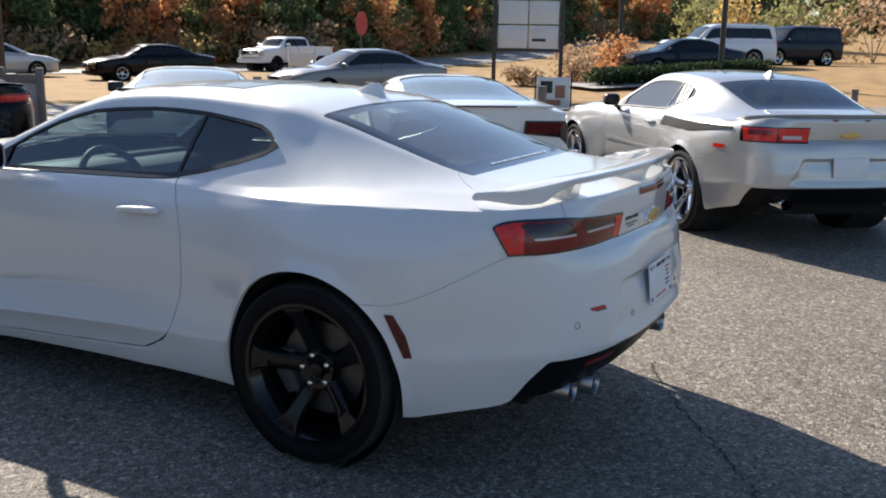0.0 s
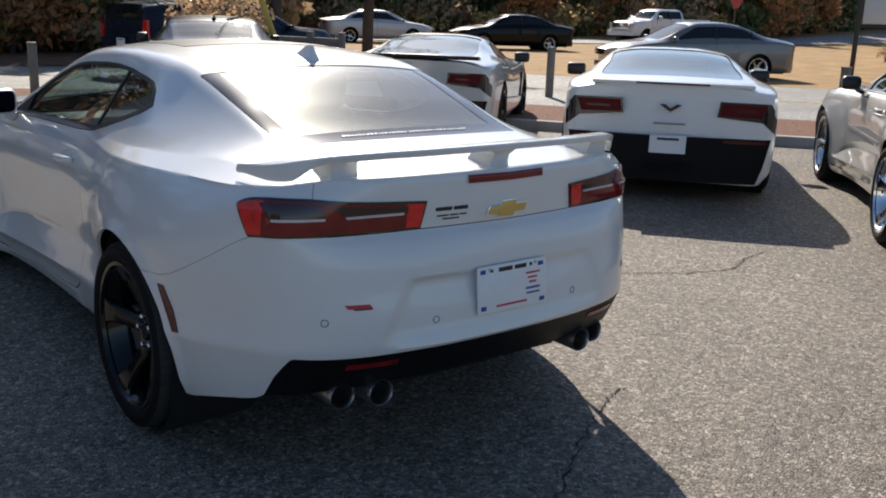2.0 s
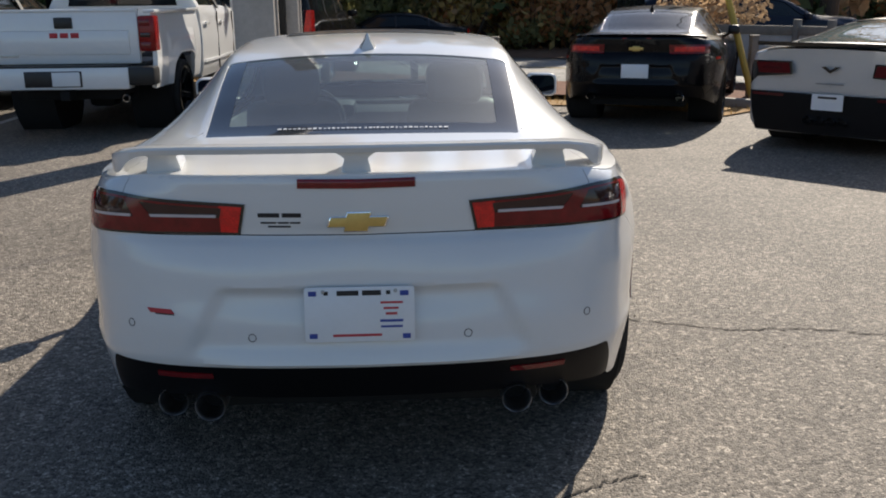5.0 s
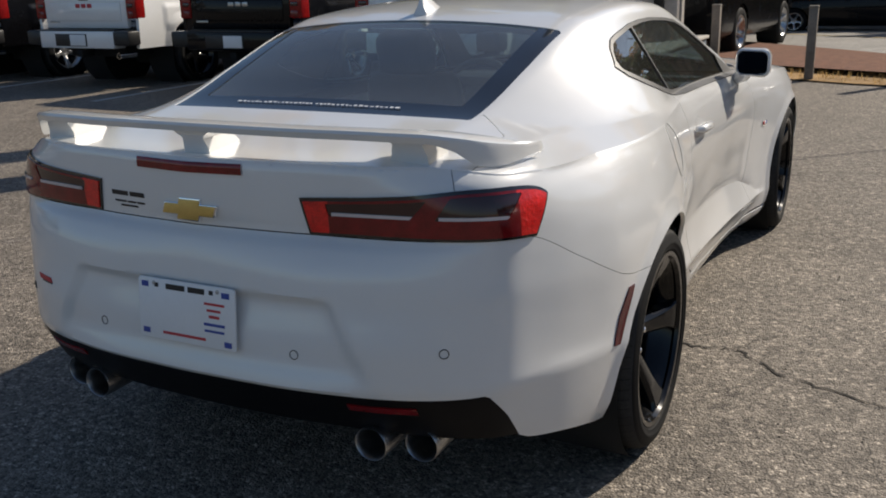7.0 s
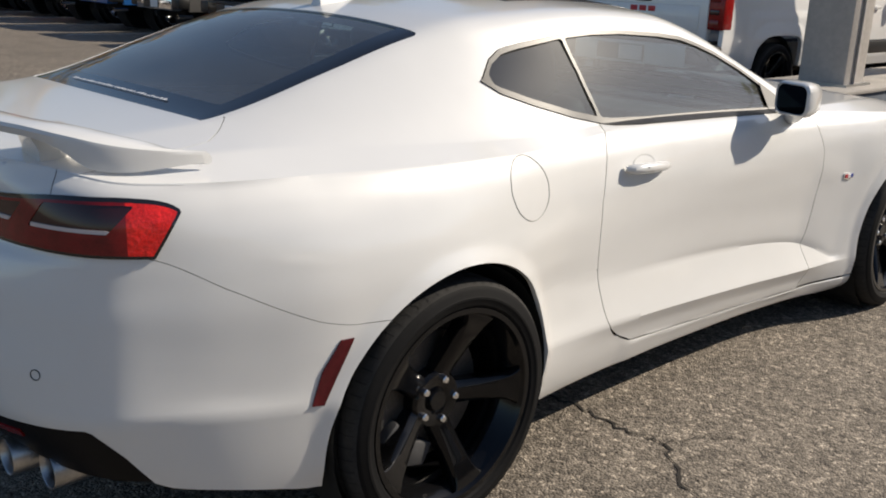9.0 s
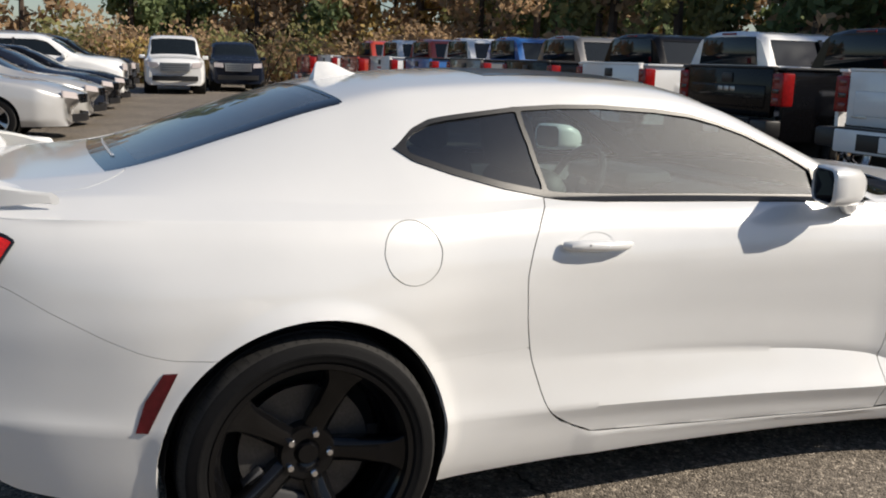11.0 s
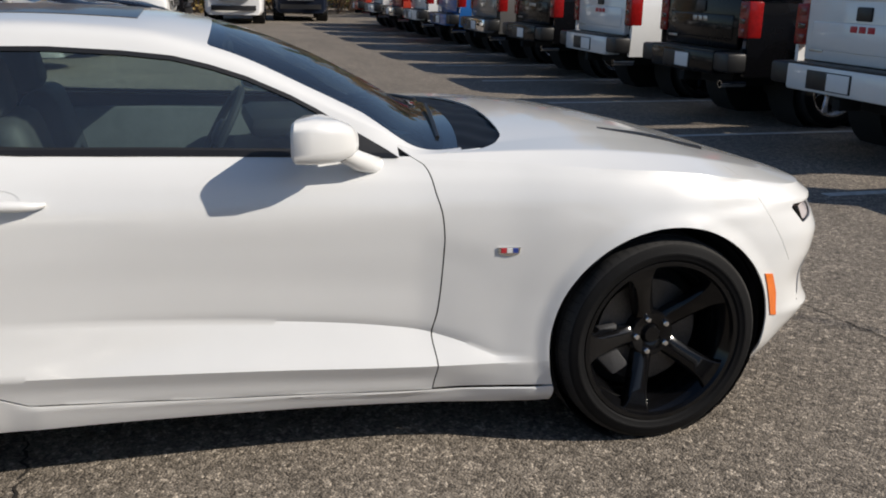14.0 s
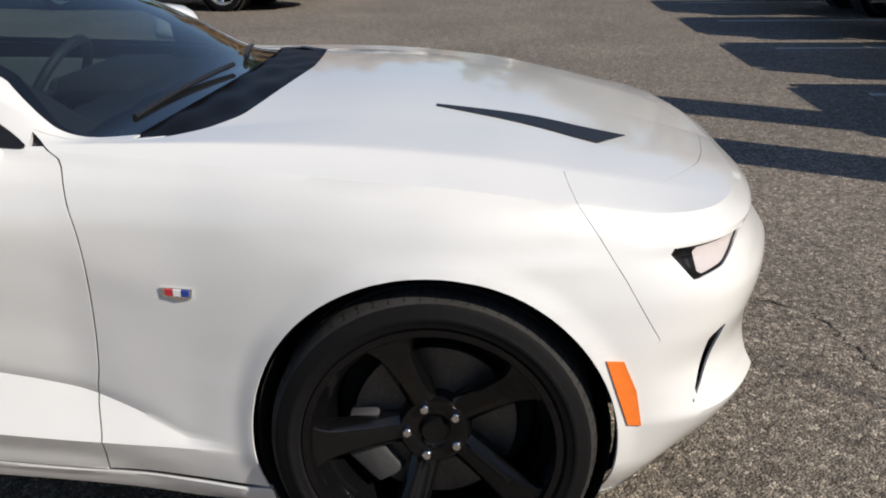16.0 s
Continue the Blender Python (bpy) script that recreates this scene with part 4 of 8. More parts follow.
side_patch("side_marker", [(-.438, .483), (-.410, .480), (-.338, .629), (-.371, .629), (-.414, .560)], MARKER, label="red rear side marker lamp")
side_patch("side_marker", [(3.214, .404), (3.243, .397), (3.228, .480), (3.198, .551), (3.162, .557)], AMBER, label="amber front side marker lamp")
side_patch("wing_badge", [(2.255, .680), (2.258, .660), (2.290, .652), (2.322, .660), (2.325, .680)], CHROME, label="small chrome shield badge")
for k, m in enumerate((RED_INK, WHITE_INK, BLUE_INK)):
    side_patch("badge_stripe", [(2.265 + k * .018, .663), (2.281 + k * .018, .663), (2.281 + k * .018, .677), (2.265 + k * .018, .677)], m, off=.0065)
# fuel door: a round shut line on the right rear wing
ring = []
for k in range(72):
    a = 2 * math.pi * k / 72
    yy, zz = .283 + .086 * math.cos(a), .882 + .083 * math.sin(a)
    ring.append(band(s_y(yy), zz, .0004))
part("fuel_door", tube([tuple(p) for p in ring], .0012, 5, closed=True), INTERIOR_GREY, car, "round fuel filler flap outline")

# rear end pieces
def rear_patch(name, x0, x1, z0, z1, material, off=.003, depth=.004, label="", slant=0.0, skew=0.0, edge=0.0):
    """A small piece on the rear surface between x0 and x1, z0 and z1; slant lifts it along x, skew leans its ends."""
    lo, hi = min(abs(x0), abs(x1)), max(abs(x0), abs(x1))
    if x0 * x1 < 0:
        lo = 0
    S = np.linspace(max(0, s_x(lo) - .012), s_x(hi) + .012, max(10, int((hi - lo) / .006) + 6))[:, None]
    Z = np.linspace(z0 - .012 - abs(slant), z1 + .012 + abs(slant), max(8, int((z1 - z0) / .004) + 8))[None, :]
    S, Z = S + 0 * Z, Z + 0 * S
    P = band(S, Z, off)
    x = P[..., 0]
    if x0 * x1 < 0:
        bm = clip_grid(P, [Z - z0, z1 - Z, hi - x + (Z - z0) * skew], both=True)
    else:
        zz = Z - slant * (x - lo) / max(hi - lo, 1e-6)
        bm = clip_grid(P, [zz - z0, z1 - zz, x - lo - (zz - z0) * skew, hi - x + (zz - z0) * skew])
        if x1 <= 0:
            bm = mirror_bm(bm)
    flange(bm, depth)
    return part(name, bm, material, car, label)


rear_patch("brake_light", -.161, .161, 1.000, 1.026, RED_DARK, .004, label="high red brake light strip")
rear_patch("bumper_reflector", .425, .590, .452, .470, RED_DARK, .004, label="red bumper reflector")
rear_patch("bumper_reflector", -.590, -.425, .452, .470, RED_DARK, .004, label="red bumper reflector")
rear_patch("model_badge", -.592, -.520, .652, .664, RED_INK, .003, slant=0, skew=.8, label="small red and black trim badge")
rear_patch("model_badge", -.575, -.520, .648, .652, INK, .003, skew=.8)
for sx, zz in ((.655, .612), (.305, .586), (-.305, .586), (-.655, .612)):
    c = band(s_x(abs(sx)), zz)
    rg = []
    for k in range(20):
        a = 2 * math.pi * k / 20
        q = band(s_x(abs(sx)) + .011 * math.cos(a), zz + .011 * math.sin(a), .0005)
        rg.append((math.copysign(q[0], sx), q[1], q[2]))
    part("parking_sensor", tube(rg, .0012, 5, closed=True), BLACK_TRIM, car)
# bow-shaped badge on the boot lid
by = float(band(0, .907)[1])
bow = [(-.086, -.016), (-.036, -.016), (-.040, -.030), (.028, -.030), (.032, -.016), (.078, -.016), (.088, .014), (.036, .014), (.040, .028), (-.028, .028), (-.032, .014), (-.076, .014)]
bow = [(a, b + .907) for a, b in bow]
badge = part("badge", prism(bow, by - .006, by + .01, .003, 'y'), CHROME, car, "bow-shaped badge with chrome rim")
part("badge_face", prism([(a * .94, (b - .907) * .86 + .907) for a, b in bow], by - .009, by, .0012, 'y'), GOLD, badge, "gold badge face")
# dealer lettering on the boot lid as plain bars
for x0, x1, z, h in ((-.275, -.215, .918, .012), (-.208, -.155, .918, .012), (-.268, -.225, .900, .005), (-.220, -.190, .900, .005), (-.186, -.158, .900, .005), (-.248, -.185, .889, .005)):
    rear_patch("lettering", x0, x1, z, z + h, INK, .0012, .001)
# number plate with its frame text as bars
pt, pb = band(0, .735), band(0, .588)
tilt = math.degrees(math.atan2(pb[1] - pt[1], .147))
plate = new("number_plate")
plate.parent = car
tagged(plate, "white dealer number plate with small printed lines")
plate.matrix_basis = pose(0, (pt[1] + pb[1]) / 2 - .012, .658, 90 + tilt, 0, 0)
part("plate_sheet", prism([(-.152, -.076), (-.146, -.081), (.146, -.081), (.152, -.076), (.152, .068), (.146, .074), (-.146, .074), (-.152, .068)], -.003, .003, .001, 'z'), PLATE, plate)
for i, (x0, x1, y0, y1, m) in enumerate(((-.062, -.002, .050, .064, INK), (.008, .060, .050, .064, INK), (.058, .120, .026, .032, RED_INK), (.066, .108, .010, .016, RED_INK), (.072, .104, -.006, .001, RED_INK),
                                         (.056, .120, -.026, -.019, BLUE_INK), (.058, .118, -.042, -.036, BLUE_INK), (-.075, .060, -.066, -.059, RED_INK), (-.140, -.118, .050, .064, BLUE_INK),
                                         (.112, .136, .048, .062, BLUE_INK), (-.140, -.118, -.070, -.056, BLUE_INK), (.118, .140, -.074, -.060, BLUE_INK), (-.098, -.086, .052, .063, INK), (.074, .086, .052, .063, INK))):
    part("printed_line", box(x0, x1, y0, y1, .0028, .0038), m, plate, flat=True)
for x in (-.10, .10):
    b = part("plate_screw", turned([(.0005, .006), (.005, .005), (.006, .002)], 10, 'z'), STEEL, plate)
    b.matrix_basis = Matrix.Translation((x, .062, 0))

# boot spoiler: a blade on three feet
def spoiler_blade():
    bm = bmesh.new()
    ye = pc((0, -.990), (.3, -.972), (.5, -.932), (.60, -.888), (.67, -.832), (.715, -.765), (.742, -.68), (.757, -.600))
    zz = pc((0, 1.108), (.4, 1.104), (.58, 1.095), (.66, 1.080), (.715, 1.060), (.757, 1.038))
    ch = pc((0, .105), (.5, .11), (.62, .125), (.69, .125), (.735, .08), (.757, .022))
    dn = pc((0, .012), (.60, .013), (.645, .022), (.69, .048), (.72, .042), (.757, .012))
    rows = []
    for x in np.r_[np.linspace(-.757, -.5, 40), np.linspace(-.49, .49, 40), np.linspace(.5, .757, 40)]:
        a = abs(x)
        y0, z0, c, h = float(ye(a)), float(zz(a)), float(ch(a)), float(dn(a))
        prof = [(0, .002), (.03, .009), (.35, .011), (.75, .005), (1, -.004), (.96, -.012), (.6, -.017), (.28, -.012 - h * .3), (.06, -h)]
        rows.append([bm.verts.new((x, y0 + c * p, z0 + q)) for p, q in prof])
    for p, q in zip(rows, rows[1:]):
        for k in range(len(p)):
            bm.faces.new((p[k], q[k], q[(k + 1) % len(p)], p[(k + 1) % len(p)]))
    bm.faces.new(rows[0])
    bm.faces.new(rows[-1][::-1])
    bmesh.ops.recalc_face_normals(bm, faces=bm.faces[:])
    return bm


sp = new("boot_spoiler")
sp.parent = car
tagged(sp, "white rear wing blade on three feet")
part("blade", spoiler_blade(), WHITE, sp)
for x, w in ((-.545, .048), (0, .040), (.545, .048)):
    y1 = -.965 if abs(x) < .1 else -.885
    bm = bmesh.new()
    rows = []
    for z, ww, ya, yb in ((1.022, w * 1.05, y1 + .02, y1 + .15), (1.05, w * .95, y1 + .02, y1 + .15), (1.075, w * .8, y1 + .01, y1 + .13), (1.083, w * 1.0, y1 + .004, y1 + .11), (1.092, w * 1.35, y1 + .004, y1 + .10)):
        rows.append([bm.verts.new((x + sx * ww * f, yy, z)) for sx, yy, f in ((-1, ya, 1), (-1, yb, .7), (1, yb, .7), (1, ya, 1))])
    for p, q in zip(rows, rows[1:]):
        for k in range(4):
            bm.faces.new((p[k], p[(k + 1) % 4], q[(k + 1) % 4], q[k]))
    bm.faces.new(rows[-1])
    bmesh.ops.recalc_face_normals(bm, faces=bm.faces[:])
    part("spoiler_foot", bm, WHITE, sp)

# rounded rear edge of the boot lid and rear wings
edge = [tuple(band(q, float(ZT(q)) - .003, -.004)) for q in np.linspace(0, s_x(.68), 60)]
part("boot_edge", tube([(-a, b, c) for a, b, c in edge[:0:-1]] + edge, .0045, 8), WHITE, car)

for sgn in (1, -1):
    side = [band(q, float(ZT(q)) - .003, -.004) for q in np.linspace(s_x(.69), s_y(-.68), 40)]
    part("wing_edge", tube([(sgn * float(a), float(b), float(c)) for a, b, c in side], .0045, 8), WHITE, car)

# tail pipes
for sgn in (1, -1):
    for x, y in ((.452, -.945), (.568, -.90)):
        bm = turned([(.034, .14), (.038, .02), (.0405, .003), (.043, 0), (.045, .004), (.044, .14), (.030, .16)], 32, 'z')
        moved(bm, Matrix.Translation((sgn * x, y, .345)) @ Matrix.Rotation(radians(-90), 4, 'X') @ Matrix.Rotation(radians(0), 4, 'Z'))
        p = part("tail_pipe", bm, STEEL, car, "polished steel tail pipe")
        part("pipe_bore", moved(turned([(.0005, .09), (.036, .09)], 24, 'z'), Matrix.Translation((sgn * x, y, .345)) @ Matrix.Rotation(radians(-90), 4, 'X')), DARK, p)

# roof fin and sunroof
bm = bmesh.new()
rows = []
for z, ya, yb, w in ((1.285, .232, .455, .036), (1.31, .238, .43, .030), (1.335, .244, .37, .014), (1.358, .250, .318, .006), (1.365, .256, .295, .002)):
    rows.append([bm.verts.new((sx * w * f, ya + (yb - ya) * q, z)) for sx, q, f in ((-1, 0, .8), (-1, .35, 1), (-1, .8, .5), (0, 1, 0), (1, .8, .5), (1, .35, 1), (1, 0, .8))])
for p, q in zip(rows, rows[1:]):
    for k in range(7):
        bm.faces.new((p[k], p[(k + 1) % 7], q[(k + 1) % 7], q[k]))
bm.faces.new(rows[-1])
bmesh.ops.recalc_face_normals(bm, faces=bm.faces[:])
bmesh.ops.subdivide_edges(bm, edges=bm.edges[:], cuts=1, smooth=.5)
part("roof_fin", bm, WHITE, car, "white shark-fin aerial on the roof")
T, U, V = top_grid(.6, 1.3, off=.002)
both("sunroof", T, [V - .78, U - .72, 1.20 - U], mat("sunroof_glass", (.03, .03, .032), .3, coat=.4, vary=.1, scale=4), depth=.004, label="dark tinted sunroof panel")

# door handles and mirrors
for sgn in (1, -1):
    h = new("door_handle")
    h.parent = car
    tagged(h, "white pull handle with keyhole")
    pts = []
    for y, z, o, r in ((.752, .872, .010, .010), (.768, .872, .026, .015), (.80, .871, .032, .0165), (.86, .868, .034, .0165), (.93, .864, .030, .0145), (.965, .862, .022, .011), (.988, .861, .006, .007)):
        q = band(s_y(y), z, o)
        pts.append(((sgn * q[0], q[1], q[2]), r))
    bm = tube([p for p, r in pts], [r for p, r in pts], 12)
    part("grip", bm, WHITE, h)
    cup = []
    for k in range(28):
        a = 2 * math.pi * k / 28
        q = band(s_y(.868 + .062 * math.cos(a)), .872 + .030 * math.sin(a), .0015)
        cup.append(Vector((sgn * q[0], q[1], q[2])))
    bm = bmesh.new()
    c = band(s_y(.868), .872, -.010)
    cv = bm.verts.new((sgn * c[0], c[1], c[2]))
    vs = [bm.verts.new(p) for p in cup]
    for k in range(28):
        bm.faces.new((cv, vs[k], vs[(k + 1) % 28]) if sgn > 0 else (cv, vs[(k + 1) % 28], vs[k]))
    part("handle_cup", bm, WHITE, h)
    q = band(s_y(.818), .872, .0475)
    part("keyhole", moved(turned([(.0005, .002), (.005, .0015), (.006, -.004)], 12), Matrix.Translation((sgn * (q[0] - .0), q[1], q[2])) @ (Matrix() if sgn > 0 else flipz)), STEEL, h)

    mir = new("door_mirror")
    mir.parent = car
    tagged(mir, "white door mirror with dark glass")
    bm = bmesh.new()
    rows = []
    for y, x0, x1, z0, z1, rr in ((1.66, .848, .990, .975, 1.080, .028), (1.67, .842, .998, .967, 1.088, .032), (1.72, .840, .997, .964, 1.090, .036), (1.77, .844, .982, .967, 1.082, .036), (1.81, .855, .955, .977, 1.064, .032), (1.83, .870, .930, .990, 1.042, .022)):
        row = []
        for cx, cz, a0 in ((x1 - rr, z1 - rr, 0), (x0 + rr, z1 - rr, 90), (x0 + rr, z0 + rr, 180), (x1 - rr, z0 + rr, 270)):
            for k in range(5):
                a = radians(a0 + k * 22.5)
                row.append(bm.verts.new((cx - .022 + rr * math.cos(a), y - .008, cz + rr * math.sin(a))))
        rows.append(row)
    n = len(rows[0])
    for row in rows[:3]:                               # the glass looks a little inwards
        for v in row:
            v.co.y -= (v.co.x - .898) * .36
    for p, q in zip(rows, rows[1:]):
        for k in range(n):
            bm.faces.new((p[k], p[(k + 1) % n], q[(k + 1) % n], q[k]))
    bm.faces.new(rows[-1])
    inner = [bm.verts.new((v.co.x * .95 + .898 * .05, v.co.y + .006, v.co.z * .95 + 1.023 * .05)) for v in rows[0]]
    for k in range(n):
        bm.faces.new((rows[0][(k + 1) % n], rows[0][k], inner[k], inner[(k + 1) % n]))
    glass = bmesh.new()
    glass.faces.new([glass.verts.new(v.co) for v in inner])
    bmesh.ops.recalc_face_normals(bm, faces=bm.faces[:])
    arm = tube([(.752, 1.915, .925), (.79, 1.885, .930), (.835, 1.835, .952), (.865, 1.785, .980)], [.022, .028, .030, .026], 12)
    foot = tube([(.79, 1.93, .915), (.81, 1.88, .945), (.835, 1.83, .950)], [.014, .022, .016], 10)
    part("mirror_shell", bm if sgn > 0 else mirror_bm(bm), WHITE, mir, angle=50)
    part("mirror_glass", glass if sgn > 0 else mirror_bm(glass), MIRROR, mir, "dark mirror glass")
    part("mirror_arm", arm if sgn > 0 else mirror_bm(arm), WHITE, mir)
    T, U, V = top_grid(1.7, 2.0, off=.006)
    y, z = T[..., 1], T[..., 2]
    bm = clip_grid(T, [z - LOW(y), HIGH(y) - z, y - 1.775, .68 - V])
    part("mirror_sail", bm if sgn > 0 else mirror_bm(bm), BLACK_TRIM, car)

# bonnet vents, wipers, lamp details
T, U, V = top_grid(2.7, 3.32, off=.002)
x, y = T[..., 0], T[..., 1]
t = np.clip((y - 2.80) / .46, 0, 1)
vent = [x - (.368 - .06 * t), (.388 + .092 * t) - x, y - 2.795, 3.265 - .55 * (x - .30) - y]
bm = flange(clip_grid(T, vent), .008)
part("bonnet_vent", bm, BLACK_TRIM, car, "black bonnet vent")
for (x0, y0, x1, y1) in ((.60, 2.155, .10, 2.245), (-.05, 2.24, -.60, 2.12)):
    pts = []
    for k in range(9):
        q = k / 8
        x = x0 + (x1 - x0) * q
        y = y0 + (y1 - y0) * q
        Tz = float(CZ(min(2.08, y - .12 * (1 - (x / .75) ** 2)))) - .02 * (abs(x) / .6) ** 2
        pts.append((x, y - .02, Tz + .012 - .03 * (abs(x) / .7) ** 2))
    w = part("wiper", tube(pts, .007, 6), BLACK_TRIM, car, "black windscreen wiper")
for sgn in (1, -1):
    P, S, Z = band_grid(s_y(3.2), s_x(.40, False), off=-.006)
    y = P[..., 1]
    f = [e + .004 for e in lamp_edges(y, Z)] + [s_x(.45, False) - S]
    bm = clip_grid(P, f + [np.maximum(np.maximum(.010 - f[0], .008 - f[2]), 3.345 - (Z - .70) * .25 - y)])
    part("lamp_mask", bm if sgn > 0 else mirror_bm(bm), GLOSS_BLACK, car, "black headlamp edge")

# ---- cabin ----
def seat(x):
    s = new("seat")
    s.parent = car
    tagged(s, "black leather front seat")
    part("cushion", box(x - .25, x + .25, .98, 1.50, .34, .54, .07, 3), INTERIOR, s)
    b = box(x - .25, x + .25, -.07, .09, 0, .60, .06, 3, taper=.85)
    moved(b, Matrix.Translation((0, .98, .46)) @ Matrix.Translation((x, 0, 0)) @ Matrix.Rotation(radians(-14), 4, 'X').inverted() @ Matrix.Translation((-x, 0, 0)))
    part("backrest", b, INTERIOR, s)
    h = box(x - .13, x + .13, -.05, .06, 0, .19, .05, 3)
    moved(h, Matrix.Translation((0, .82, 1.03)) @ Matrix.Translation((x, 0, 0)) @ Matrix.Rotation(radians(14), 4, 'X') @ Matrix.Translation((-x, 0, 0)))
    part("headrest", h, INTERIOR, s)


seat(-.37)
seat(.37)
part("rear_bench", join(box(-.55, .55, .28, .70, .45, .60, .05), box(-.55, .55, .10, .26, .55, .98, .05)), INTERIOR, car)
part("parcel_shelf", box(-.60, .60, -.38, .16, .93, .98, .02), INTERIOR, car)
part("dashboard", join(box(-.70, .70, 1.72, 2.10, .66, .90, .06), box(-.62, -.12, 1.60, 1.85, .86, .95, .04), box(-.70, .70, 1.55, 1.80, .55, .80, .05), box(-.66, .66, 1.98, 2.19, .84, .925, .02)), INTERIOR, car)
part("centre_console", box(-.13, .13, .85, 1.75, .30, .60, .04), INTERIOR, car)
part("cabin_floor", box(-.75, .75, .2, 2.1, .28, .36), INTERIOR, car)
for sx in (-1, 1):
    part("door_card", box(sx * .735 - .02, sx * .735 + .02, .75, 1.98, .32, .92, .015), INTERIOR_GREY if sx < 0 else INTERIOR, car)
st = part("steering_wheel", moved(tube([(.185 * math.cos(2 * math.pi * k / 28), .185 * math.sin(2 * math.pi * k / 28), 0) for k in range(28)], .017, 8, closed=True),
          Matrix.Translation((-.37, 1.50, .86)) @ Matrix.Rotation(radians(62), 4, 'X')), INTERIOR, car, "black leather steering wheel")
part("wheel_boss", moved(join(box(-.06, .06, -.05, .05, -.03, .02, .02), box(-.18, .18, -.015, .015, -.01, .01, .004), box(-.015, .015, -.18, 0, -.01, .01, .004)),
     Matrix.Translation((-.37, 1.50, .86)) @ Matrix.Rotation(radians(62), 4, 'X')), INTERIOR, st)
part("inside_mirror", box(-.11, .11, 1.50, 1.54, 1.19, 1.25, .02), INTERIOR, car)
# paper on the dashboard and lettering on the rear window, as bars
part("paper_slip", moved(box(-.055, .055, -.022, .022, 0, .002), Matrix.Translation((.17, 2.10, .926)) @ Matrix.Rotation(radians(25), 4, 'Z')), PLATE, car, "pale paper slip on the dashboard")
T, U, V = top_grid(-.46, -.34, off=.002)
x = T[..., 0]
rl = random.Random(3)
strokes, pos = [], .006
while pos < .275:
    wd = rl.uniform(.006, .014)
    strokes.append((pos, pos + wd, rl.uniform(.004, .010)))
    pos += wd + rl.uniform(.004, .007)
for sgn in (1, -1):
    bm = join(*[clip_grid(T, [x - a, b - x, U + .396, -.396 + h - U]) for a, b, h in strokes])
    part("window_lettering", bm if sgn > 0 else mirror_bm(bm), WHITE_INK, car, "white printed line along the rear window")


# ---- ground, road, verge ----
def gz(x, y):
    """Height of the ground: level at the cars, falling a little beyond the road, rising far to the east."""
    def sm(a, b, t):
        q = np.clip((t - a) / (b - a), 0, 1)
        return q * q * (3 - 2 * q)
    return -.45 * sm(13, 30, y) * sm(16, 6, x) * sm(-30, -12, x) + .9 * sm(24, 44, x) * sm(22, 10, y) + 2.6 * sm(50, 110, np.hypot(x, y)) * sm(-10, 30, x)


